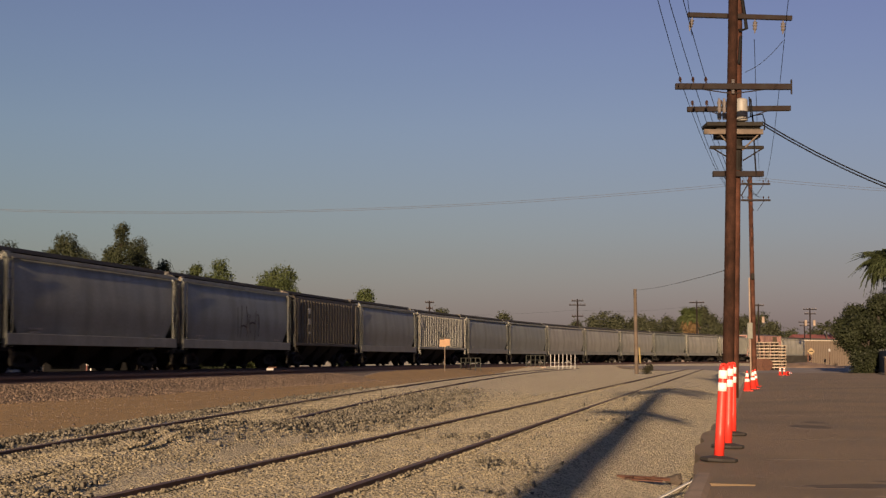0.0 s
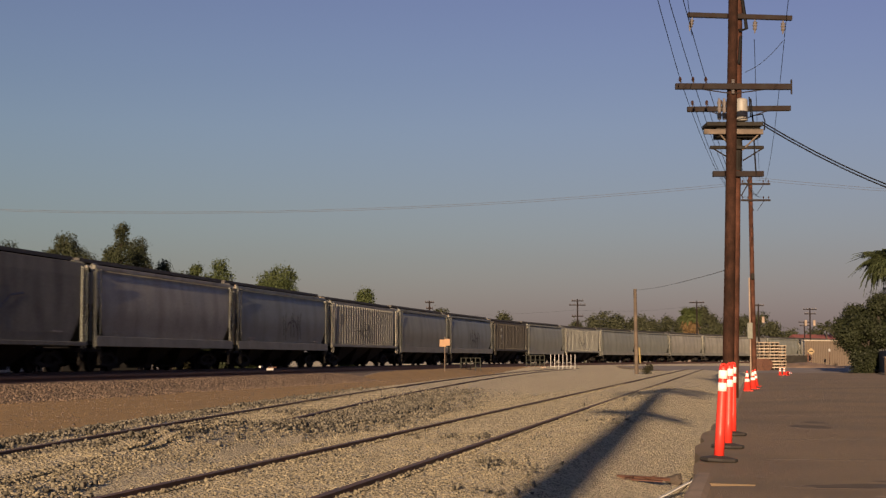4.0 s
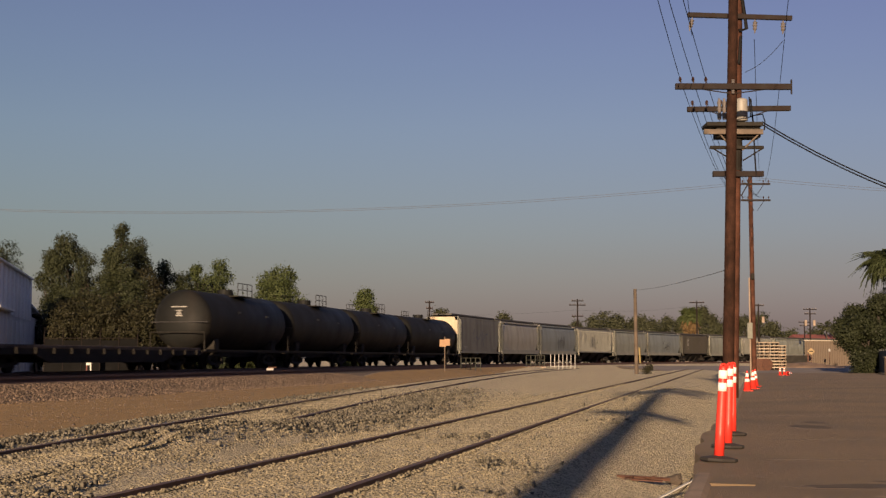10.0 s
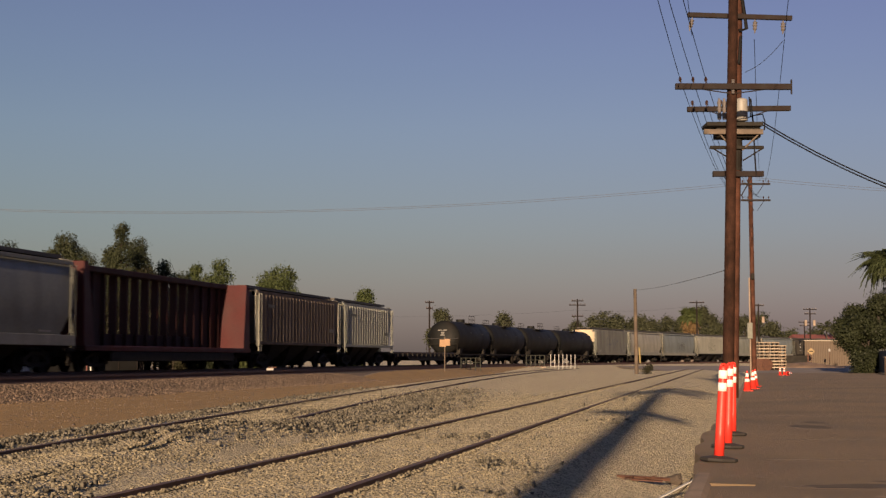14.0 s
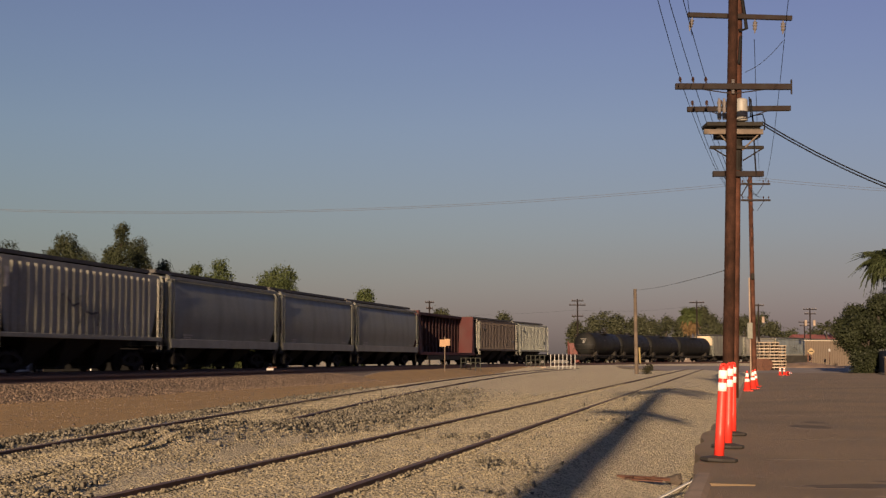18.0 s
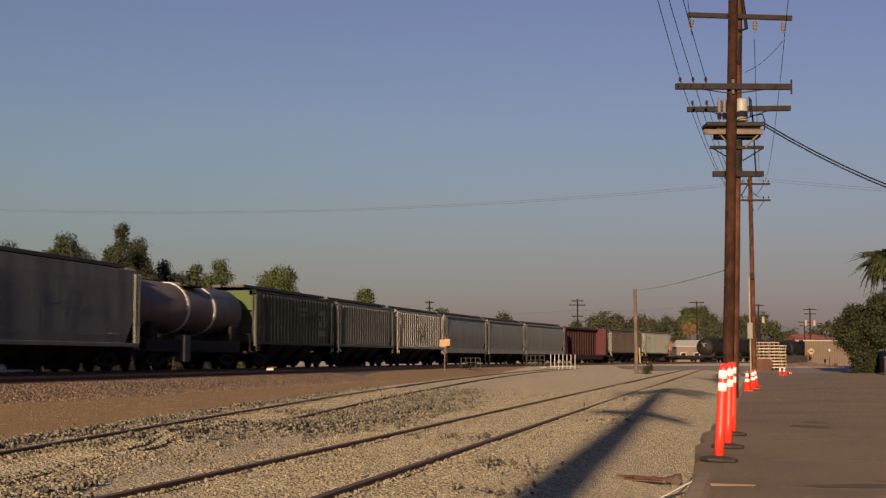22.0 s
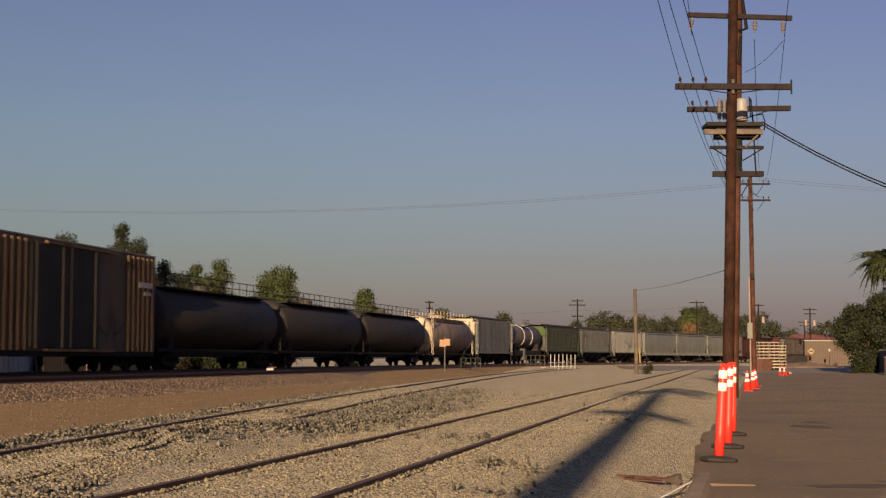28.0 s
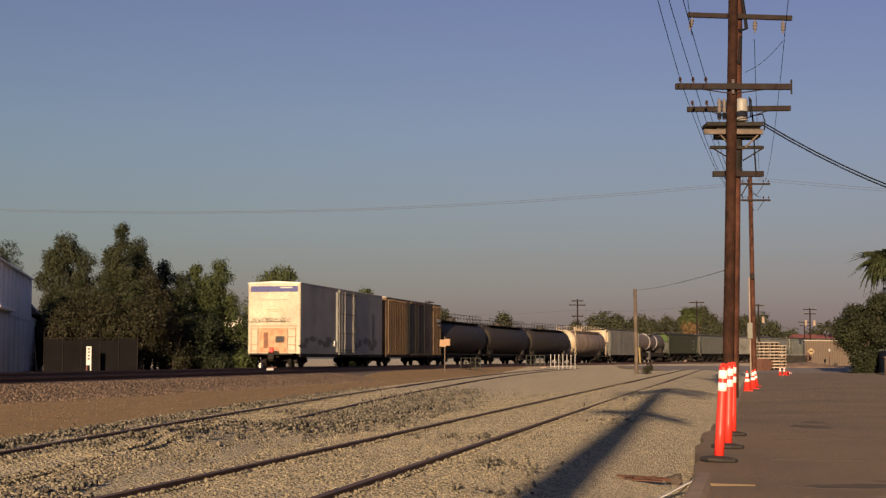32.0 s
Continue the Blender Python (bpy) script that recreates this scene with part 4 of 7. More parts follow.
        for z, w, tone_m in ((4.06, 0.82, "stencil_soft"), (3.5, 0.45, "rust_wash"), (3.4, 0.3, "rust_wash")):
            for k in range(int(w * 22)):
                y0 = -w + 2 * w * k / int(w * 22)
                on_end("lettering_bar", y0, y0 + 0.06, z - 0.025, z + 0.02, tone_m, "unreadable lettering as a plain bar")
        rng = random.Random(5)
        for i in range(16):
            yy = 1.36 - 2.2 * i / 15
            loop = [(x - 0.006, yy + 0.11 * math.cos(a) + 0.05 * (a - 3), 2.9 + rng.uniform(0.09, 0.15) * math.sin(a)) for a in np.linspace(rng.uniform(0, 2), rng.uniform(5, 7.5), 9)]
            st = build(wire, loop, 0.013, 5)
            part("paint_stroke", st, M["scrawl_black"], car, "spray-paint stroke")
        on_end("seam", -1.4, 1.4, 2.55, 2.58, "rusty_brown_patch", "rusty seam", 0.012)
        on_end("access_panel", -0.75, 0.9, 1.05, 2.45, "rust_wash", "rust-stained lower panel")
        on_end("grille", -0.62, -0.1, 1.62, 1.98, "scrawl_black", "dark grille", 0.02)
        on_end("stain", 0.35, 0.62, 1.3, 2.2, "rusty_brown_patch", "brown stain", 0.014)
        for y0 in (-1.3, -0.82, 0.95, 1.36):
            part("ladder_rail", build(tube, (x - 0.08, y0, 1.0), (x - 0.08, y0, 2.5), 0.014, n=6), M["rust_wash"], car)
        for z in (1.15, 1.5, 1.95, 2.4):
            for a, c in ((-1.3, -0.82), (0.95, 1.36)):
                part("rung", build(tube, (x - 0.08, a, z), (x - 0.08, c, z), 0.012, n=6), M["rust_wash"], car)
        part("tail_lamp", boxes([(x - 0.2, x, 0.0, 0.22, 1.05, 1.35)], 0.03), M["lamp_red"], car, "red tail-end device")
        ring = build(lambda bm: loft(bm, [[(6.9 + 0.45 * math.cos(a), yy, 2.85 + 0.95 * math.sin(a)) for a in (2 * math.pi * i / 24 for i in range(24))] for yy in (-1.562, -1.57)]))
        part("emblem", ring, M["emblem_grey"], car, "dark faded oval emblem")
        for (xx, zz, w, hh) in [(-8.9 + 1.05 * i + 0.4 * math.sin(i * 5.0), 1.45 + 0.4 * abs(math.sin(i * 2.3)), 0.9 + 0.6 * abs(math.cos(i * 1.7)), 0.3 + 0.35 * abs(math.sin(i * 3.1))) for i in range(17) if not 6 <= i <= 9]:
            ring = build(lambda bm: loft(bm, [[(xx + w / 2 * math.cos(a) * (1 + 0.3 * math.sin(5 * a + xx) + 0.2 * math.sin(11 * a + 3 * xx)), yy, zz + hh / 2 * math.sin(a) * (1 + 0.35 * math.sin(7 * a + 2 * xx))) for a in (2 * math.pi * i / 40 for i in range(40))] for yy in (-1.561, -1.566)]))
            part("painted_patch", ring, M["grime_patch"], car, "faded painted patch")
        part("vent_box", boxes([(-2.6, -2.3, -1.62, -1.56, 1.45, 1.8)], 0.01), M["white_paint"], car)


def train():
    cars, front = [], 301.0
    for kind, tone, rear in TRAIN:
        L, mid = front - rear, (front + rear) / 2
        front = rear
        if kind == "h":
            car = hopper("covered_hopper_car", f"{WORDS[tone]} round-sided covered hopper rolling on the main line", L, PAINT[tone], "hopper_pale" if tone != "blue" else "cream_paint")
        elif kind == "e":
            car = hopper("covered_hopper_car", "sooty grey covered hopper with a sunlit cream end", L, "hopper_soot", "hopper_grey", "plain", "cream_paint")
        elif kind == "r":
            car = hopper("ribbed_hopper_car", f"{WORDS[tone]} ribbed covered hopper rolling on the main line", L, PAINT[tone] if tone != "pale" else "hopper_mid", PAINT[tone] if tone != "rust" else "hopper_pale", "ribbed", "green_end" if tone == "green" else None)
        elif kind == "t":
            car = tank("tank_car", "soot-black tank car with dished ends", L, "tank_black", walkway=False, short=-0.5)
        elif kind == "w":
            car = tank("tank_car", "dusty black tank car with railed top walkway", L, "tank_dusty", walkway="long", short=-0.5)
        elif kind == "n":
            car = tank("tank_car", "tan tank car with cream sunlit end", L, "tan_tank", 1.52, 2.62, walkway="long", rail_paint="cream_paint", head="cream_paint", deck="tan_tank")
        elif kind == "b":
            car = tank("tank_car", "grey tank car with two cream bands over a black frame", L, "band_tank", 1.17, 3.03, (-1.0, 2.5), False, short=-0.65)
        elif kind == "f":
            car = flat_car("flat_car", "empty dark flat car with timber deck", L, "black_steel")
        elif kind == "c":
            car = centrebeam("centrebeam_flat_car", "empty faded-red centre-beam flat car", L, "faded_red")
        elif kind == "x":
            car = boxcar("boxcar", "rust-brown ribbed boxcar with dark plug doors" if tone == "brown" else "faded pink-brown boxcar far ahead", L,
                         "ochre_brown" if tone == "brown" else "pink_box", "roof_pale" if tone == "brown" else "roof_grey", "door_brown" if tone == "brown" else "pink_box", True, 5.0 if tone == "brown" else 4.75)
        else:
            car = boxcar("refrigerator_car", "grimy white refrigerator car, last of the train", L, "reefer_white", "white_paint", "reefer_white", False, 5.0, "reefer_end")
        dress(car, kind, tone, L, len(cars))
        cars.append((car, mid))
    return cars


CARS = train()


# ---- loose stone of the yard, nearest the camera ----
def ground_at(x, y):
    x, y = np.asarray(x, float), np.asarray(y, float)
    return ground_height(x, y, off_main(x, y))


def scatter(name, label, pts, sizes, material, seed, flat=0.8):
    """Many small broken stones in one mesh."""
    rng = np.random.default_rng(seed)
    cube = np.array([(x, y, z) for x in (-1, 1) for y in (-1, 1) for z in (-1, 1)]) * 0.72
    tri = np.array([(0, 1, 3), (0, 3, 2), (4, 6, 7), (4, 7, 5), (0, 4, 5), (0, 5, 1), (2, 3, 7), (2, 7, 6), (0, 2, 6), (0, 6, 4), (1, 5, 7), (1, 7, 3)])
    n = len(pts)
    stretch = rng.uniform(0.6, 1.25, (n, 1, 3)) * np.array([1, 1, flat])
    v = (cube[None] + rng.normal(size=(n, 8, 3)) * 0.27) * stretch * sizes[:, None, None]
    tip = rng.uniform(-0.6, 0.6, (n, 1))
    ct, st = np.cos(tip), np.sin(tip)
    v = np.stack([v[..., 0] * ct - v[..., 2] * st, v[..., 1], v[..., 0] * st + v[..., 2] * ct], -1)
    a = rng.uniform(0, 6.283, n)
    c, s = np.cos(a)[:, None], np.sin(a)[:, None]
    v = np.stack([v[..., 0] * c - v[..., 1] * s, v[..., 0] * s + v[..., 1] * c, v[..., 2]], -1) + pts[:, None, :]
    f = (tri[None] + (np.arange(n) * 8)[:, None, None]).reshape(-1)
    me = bpy.data.meshes.new(name)
    me.vertices.add(n * 8)
    me.vertices.foreach_set("co", v.reshape(-1).astype(np.float32))
    me.loops.add(len(f))
    me.loops.foreach_set("vertex_index", f.astype(np.int32))
    me.polygons.add(len(f) // 3)
    me.polygons.foreach_set("loop_start", np.arange(0, len(f), 3, dtype=np.int32))
    me.update(calc_edges=True)
    me.validate()
    me.materials.append(material)
    return tagged(new(name, me), label, "gravel", kind="stuff")


def stones():
    rng = np.random.default_rng(3)
    n = 900000
    y = np.sqrt(rng.uniform(9.0 ** 2, 56.0 ** 2, n))
    x = rng.uniform(-0.33, 0.24, n) * y
    keep = (x < KERB(y) - 0.05) & (LINE_B(y) - x < 2.5 + 0.5 * rng.random(n))
    for line in (LINE_A, LINE_B):
        for side in (-0.7525, 0.7525):
            keep &= np.abs(x - line(y) - side * 1.02) > 0.045
    x, y = x[keep], y[keep]
    patch = np.array([noise.noise(Vector((a * 0.55, b * 0.55, 3))) for a, b in zip(x, y)])
    # coarse banks beside the tracks, finer crushed stone elsewhere
    bank = np.maximum(np.exp(-((x - RIDGE(y) + 0.1) / (0.42 + 0.008 * y)) ** 2), 0.85 * np.exp(-((x - LINE_B(y) + 1.45) / 0.34) ** 2))
    bank *= np.clip(0.8 + 0.9 * patch, 0, 1) * step(14.2, 16.0, y)
    fine = np.maximum(step(1.2, 2.2, x - LINE_A(y)), 0.55 * step(-2.2, -0.6, x - LINE_A(y)) * step(13, 21, y))
    r = rng.random(len(x))
    keep = r < np.clip(0.80 + 0.35 * patch - 0.25 * fine + 0.6 * bank, 0.1, 1.4) * np.clip(1.25 - y / 60, 0.2, 1) * (1 - step(20, 54, y)) * 0.62
    x, y, patch, fine, bank = x[keep], y[keep], patch[keep], fine[keep], bank[keep]
    clear = np.ones(len(x), bool)
    for line, sides in ((LINE_A, (-0.7525, 0.7525)), (LINE_B, (-0.7525,))):
        for side in sides:
            clear &= np.abs(x - line(y) - side * 1.02) > 0.2
    coarse = (rng.random(len(x)) < np.maximum(bank * 0.95, 0.14 * step(0.25, 0.5, patch) * (1 - fine))) & clear
    size = rng.uniform(0.009, 0.018, len(x)) * (1 - 0.5 * fine * ~coarse + 0.32 * coarse) * (1 + 0.008 * (y - 9))
    bump = np.array([noise.noise(Vector((a * 0.9, b * 0.9, 0))) for a, b in zip(x, y)]) * 0.025
    z = ground_at(x, y) + bump
    pts = np.stack([x, y, z], 1)
    pts[:, 2] += np.where(coarse, size * rng.uniform(0.2, 2.0, len(x)), -size * 0.05)
    m = M["crushed_stone"] = surface("crushed_stone", (0.205, 0.178, 0.122), 0.95, 0.0, 0.2, 3.0, 40, 0.3, per_island=0.34)
    scatter("crushed_stone", "pale angular crushed stone lying loose over the yard", pts[~coarse], size[~coarse], m, 5, 0.55)
    m = surface("bank_stone", (0.112, 0.100, 0.076), 0.95, 0.0, 0.25, 3.0, 40, 0.3, per_island=0.6)
    scatter("bank_stone", "coarser greyish stone heaped in banks beside the sidings", pts[coarse], size[coarse], m, 7, 0.95)
    # stones lapping against the siding rails
    for k, (line, near, far) in enumerate(((LINE_A, 9.5, 60.0), (LINE_B, 10.0, 50.0))):
        n = 9000
        y = near * (far / near) ** rng.random(n)
        side = rng.choice((-0.7525, 0.7525), n) * 1.02
        x = line(y) + side + rng.choice((-1, 1), n) * rng.uniform(0.038, 0.10, n)
        size = rng.uniform(0.008, 0.019, n) * (1 + 0.01 * (y - 9))
        scatter("rail_stone", "crushed stone lying against the siding rails", np.stack([x, y, ground_at(x, y) + size * 0.5], 1), size, M["crushed_stone"], 11 + k, 0.7)
    # brownish main-line ballast on its shoulder
    n = 60000
    y = rng.uniform(22, 75, n)
    q = rng.uniform(5.3, 8.3, n)
    sx = np.interp(y, TY, TX) + q / math.cos(0.1952)
    keep = (sx > -0.34 * y) & (rng.random(n) < 1.15 - step(7.2, 8.3, q))
    x, y = sx[keep], y[keep]
    size = rng.uniform(0.02, 0.042, len(x))
    z = ground_at(x, y) + size * 0.1
    m = surface("brown_ballast", (0.118, 0.084, 0.060), 0.95, 0.0, 0.2, 3.0, 40, 0.3, per_island=0.6)
    scatter("ballast", "reddish-brown ballast along the main line", np.stack([x, y, z], 1), size, m, 6)
    # stray stones thrown over the dirt strip
    n = 5000
    y = rng.uniform(17, 90, n)
    x = LINE_B(y) - rng.uniform(2.4, 9.0, n) ** 1.0
    keep = (off_main(x, y) > 7.6) & (x > -0.34 * y)
    x, y = x[keep], y[keep]
    size = rng.uniform(0.008, 0.022, len(x))
    scatter("stray_stone", "stray pebbles scattered over bare dirt", np.stack([x, y, ground_at(x, y)], 1), size, m, 8)


stones()

# ---- kerb and road edge ----
M["kerb_concrete"] = surface("kerb_concrete", (0.26, 0.185, 0.125), 0.92, 0.0, 0.25, 1.2, 35, 0.3, (0.10, 0.075, 0.055))
def kerb():
    root = tagged(new("kerb"), "worn concrete kerb, broken off where asphalt spills over it", "kerb", kind="structure")
    y = 6.0
    rng = random.Random(4)
    while y < 112:
        L = 2.6 + rng.random() * 0.5
        if not 11.4 < y < 27:
            bm = bmesh.new()
            z = 0.045 if y < 14.4 else 0.05
            rings = [[(KERB(t) + 0.0, t, -0.25), (KERB(t) + 0.03, t, z - 0.02), (KERB(t) + 0.06, t, z), (KERB(t) + 0.17, t, z), (KERB(t) + 0.21, t, z - 0.04), (KERB(t) + 0.24, t, -0.25)] for t in (y, y + L - 0.015)]
            loft(bm, rings)
            bmesh.ops.recalc_face_normals(bm, faces=bm.faces)
            part("kerbstone", bm, M["kerb_concrete"], root)
        y += L


kerb()


def ragged_apron():
    """Asphalt that has run over the kerb line, with a torn edge."""
    rng = random.Random(9)
    top, n = [], 15
    for i in range(n):
        y = 13.2 + 15.5 * i / (n - 1)
        w = 0.02 + 0.24 * math.sin(math.pi * i / (n - 1)) + (0.07 if i % 3 else -0.05) * rng.uniform(0.6, 1.0)
        top.append((KERB(y) + 0.12 - w, y))
    bm = bmesh.new()
    rings = [[(x, y, -0.35), (x + 0.01, y, 0.025), (KERB(y) + 0.6, y, 0.012), (KERB(y) + 0.6, y, -0.35)] for x, y in top]
    loft(bm, rings)
    bmesh.ops.recalc_face_normals(bm, faces=bm.faces)
    tagged(part("asphalt_apron", bm, M["asphalt"]), "ragged edge of asphalt lapping onto the gravel", "road", kind="structure")


ragged_apron()
M["road_paint"] = surface("road_paint", (0.2, 0.155, 0.12), 0.9, 0.0, 0.3, 6.0, 60, 0.2, (0.1, 0.08, 0.07), 0.0, 0.8)
for i, (x, y, w, d, a) in enumerate(((3.02, 12.15, 0.16, 0.03, 4), (3.62, 12.2, 0.15, 0.03, -3), (3.86, 12.18, 0.09, 0.02, 5), (4.35, 12.3, 0.25, 0.05, 20), (2.72, 14.05, 0.14, 0.05, 30), (2.98, 13.95, 0.07, 0.09, 12))):
    mark = part("paint_mark", boxes([(-w / 2, w / 2, -d / 2, d / 2, 0, 0.001)]), M["road_paint"])
    mark.matrix_basis = pose(x, y, 0.001 if y < 13 else 0.022, 0, 0, a)
    tagged(mark, "faint worn white paint mark on the asphalt", "road marking", "road paint marks")

M["tar"] = surface("tar", (0.085, 0.06, 0.04), 0.95, 0.0, 0.25, 2.5, 50, 0.6)


def tar_patch(label, x, y, w, d, seed, turn=0.0):
    """A thin ragged skin of darker asphalt."""
    rng = random.Random(seed)
    n = 36
    rim = [(w / 2 * math.cos(a) * k, d / 2 * math.sin(a) * k) for a, k in ((2 * math.pi * i / n, rng.uniform(0.72, 1.0)) for i in range(n))]
    ob = part("road_patch", build(loft, [[(px, py, z) for px, py in rim] for z in (-0.02, 0.0014)]), M["tar"])
    ob.matrix_basis = pose(x, y, 0.0, 0, 0, turn)
    tagged(ob, label, "road patch", "patches in the asphalt")


tar_patch("dark oily stain worn into the asphalt", 3.95, 13.15, 1.9, 0.62, 1, 2)
tar_patch("dark oily stain worn into the asphalt", 4.5, 13.6, 1.2, 0.5, 2)
tar_patch("dark oily stain worn into the asphalt", 6.1, 24.6, 0.75, 1.6, 3)
tar_patch("dark oily stain worn into the asphalt", 6.6, 26.2, 0.5, 1.1, 4)
for k, (y, bend) in enumerate(((20.6, 0.5), (29.5, -0.8), (16.6, 0.35), (44.0, 1.5))):
    pts = [(KERB(y) + 0.7 + f * 7.0, y + bend * f + 0.12 * math.sin(f * 11 + k), 0.0) for f in np.linspace(0, 1, 26)]
    seam = build(loft, [[(px, py - 0.035, -0.02), (px, py - 0.035, 0.0012), (px, py + 0.035, 0.0012), (px, py + 0.035, -0.02)] for px, py, pz in pts])
    tagged(part("tar_seam", seam, M["tar"]), "thin dark tar seam across the road", "tar seam", "tar seams")

M["pale_street"] = surface("pale_street", (0.20, 0.165, 0.135), 0.9, 0.0, 0.2, 0.3, 30, 0.3)
bm = bmesh.new()
loft(bm, [[(x, 112 + x * 0.05, -0.3), (x, 112 + x * 0.05, -0.1), (x, 124 + x * 0.05, 0.012), (x, 172, 0.30), (x, 172, -0.3)] for x in (20.0, 50, 90, 140)])
bmesh.ops.recalc_face_normals(bm, faces=bm.faces)
tagged(part("cross_street", bm, M["pale_street"]), "pale concrete cross street rising to the railway crossing", "street", kind="structure")


# ---- street furniture on the road's edge ----
M["cone_orange"] = surface("cone_orange", (0.64, 0.036, 0.024), 0.45, 0.0, 0.08, 5.0, 40, 0.03, (0.4, 0.06, 0.03), 0.0, 0.25)
M["reflector_white"] = surface("reflector_white", (0.82, 0.80, 0.76), 0.35, 0.0, 0.05, 5.0, 60, 0.0)
M["black_rubber"] = surface("black_rubber", (0.025, 0.021, 0.019), 0.85, 0.0, 0.2, 8.0, 50, 0.2)
M["caution_tape"] = surface("caution_tape", (0.2, 0.15, 0.055), 0.6, 0.0, 0.2, 8.0, 50, 0.0)


def turned(bm, prof, n=18):
    """A solid of turning: (radius, z) rows."""
    return loft(bm, [[(r * math.cos(2 * math.pi * i / n), r * math.sin(2 * math.pi * i / n), z) for i in range(n)] for r, z in prof])


def delineator(m):
    t = thing("delineator_post", "orange delineator post with white bands on a black rubber base", "delineator", "posts guarding the utility pole")
    part("post", build(turned, [(0.055, 0.03), (0.053, 0.3), (0.048, 0.75), (0.046, 1.0), (0.04, 1.03)]), M["cone_orange"], t, smooth=True)
    for z in (0.80, 0.935):
        part("band", build(turned, [(0.047, z - 0.045), (0.0505, z - 0.045), (0.0495, z + 0.045), (0.046, z + 0.045)]), M["reflector_white"], t, "white reflective band", smooth=True)
    bm = bmesh.new()
    wire(bm, [(0.03 * math.cos(a), 0, 1.02 + 0.028 * math.sin(a)) for a in np.linspace(0, math.pi, 10)], 0.012, 6)
    bmesh.ops.recalc_face_normals(bm, faces=bm.faces)
    part("grip", bm, M["cone_orange"], t)
    part("base", build(turned, [(0.20, 0.0), (0.21, 0.012), (0.205, 0.035), (0.10, 0.055), (0.075, 0.06)], n=8), M["black_rubber"], t, "black rubber base")
    t.matrix_basis = m
    return t


first = delineator(pose(2.98, 16.0, 0.026, 0, 3.6, 0))
copy_thing(first, pose(3.54, 18.4, 0.026, 0, 2.2, 0))
copy_thing(first, pose(4.19, 21.4, 0.026, 0, 1.2, 0))


def traffic_cone(m):
    t = thing("traffic_cone", "orange traffic cone with white reflective collars", "traffic cone", "traffic cones")
    part("cone", build(turned, [(0.145, 0.03), (0.03, 0.69), (0.028, 0.705)]), M["cone_orange"], t, smooth=True)
    part("base", boxes([(-0.18, 0.18, -0.18, 0.18, 0, 0.035)], 0.012), M["cone_orange"], t)
    for a, b in ((0.33, 0.43), (0.50, 0.62)):
        rad = lambda z: 0.145 - 0.115 * (z - 0.03) / 0.66 + 0.003
        part("collar", build(turned, [(rad(a) - 0.004, a), (rad(a), a), (rad(b), b), (rad(b) - 0.004, b)]), M["reflector_white"], t, "white reflective collar", smooth=True)
    t.matrix_basis = m
    return t


first = traffic_cone(pose(10.62, 51.5, 0))
copy_thing(first, pose(11.6, 55.2, 0, 0, 0, 20))
copy_thing(first, pose(12.7, 60.0, 0, 0, 0, 40))
copy_thing(first, pose(22.98, 100.5, 0.0, 0, 0, 15) @ Matrix.Scale(0.8, 4))
copy_thing(first, pose(23.38, 101.0, 0.0, 0, 0, 70) @ Matrix.Scale(0.8, 4))
tagged(copy_thing(first, pose(23.30, 99.6, 0.12, 0, 84, -75) @ Matrix.Scale(0.8, 4)), "orange traffic cone knocked over on the road")


# ---- utility poles and wires ----
M["glass_grey"] = surface("glass_grey", (0.13, 0.115, 0.11), 0.35, 0.0, 0.2, 20, 60, 0.0)
M["insulator_brown"] = surface("insulator_brown", (0.05, 0.026, 0.018), 0.25, 0.0, 0.1, 20, 60, 0.0)
M["galvanised"] = surface("galvanised", (0.33, 0.33, 0.34), 0.5, 0.7, 0.2, 6, 60, 0.05)
M["meter_grey"] = surface("meter_grey", (0.15, 0.155, 0.13), 0.7, 0.0, 0.2, 6, 60, 0.05)
M["transformer_paint"] = surface("transformer_paint", (0.24, 0.23, 0.21), 0.5, 0.0, 0.12, 3, 40, 0.02, (0.25, 0.2, 0.16), 1.0, 0.4)


def pole_shaft(t, h, r0, r1, lean, material="pole_wood"):
    rng = random.Random(int(h * 100))
    rings = []
    for k in range(15):
        z = -0.3 + (h + 0.3) * k / 14
        r = r0 + (r1 - r0) * k / 14
        rings.append([((r + rng.uniform(-0.004, 0.004)) * math.cos(a) + lean[0] * z, (r + rng.uniform(-0.004, 0.004)) * math.sin(a) + lean[1] * z, z) for a in (2 * math.pi * i / 14 for i in range(14))])
    return part("shaft", build(loft, rings), M[material], t, smooth=True)


def cross_arm(t, at, half, tilt=0.0, size=0.055, material="arm_wood", drop=0.62, pins=(), pin_material="insulator_brown"):
    """A timber cross arm with bolts, V braces and pin insulators."""
    x, y, z = at
    arm = part("cross_arm", boxes([(-half, half, -size, size, -size * 1.1, size * 1.1)], 0.008), M[material], t)
    arm.matrix_basis = pose(x, y, z, 0, tilt, 0)
    if drop:
        for s in (-1, 1):
            bm = bmesh.new()
            tube(bm, (s * half * 0.55, 0.0, -size), (s * 0.08, 0.05, -drop), 0.016, n=5)
            bmesh.ops.recalc_face_normals(bm, faces=bm.faces)
            part("brace", bm, M["arm_wood"], arm)
    for px in pins:
        def mk():
            bm = bmesh.new()
            turned(bm, [(0.012, 0.0), (0.012, 0.06), (0.045, 0.065), (0.03, 0.09), (0.05, 0.105), (0.03, 0.14), (0.04, 0.15), (0.015, 0.18)], 10)
            bmesh.ops.recalc_face_normals(bm, faces=bm.faces)
            return part("insulator", bm, M[pin_material])
        shared(("pin", pin_material), arm, pose(px, 0, size * 1.1), mk)
    return arm


LEAN = (0.0275, 0.0)


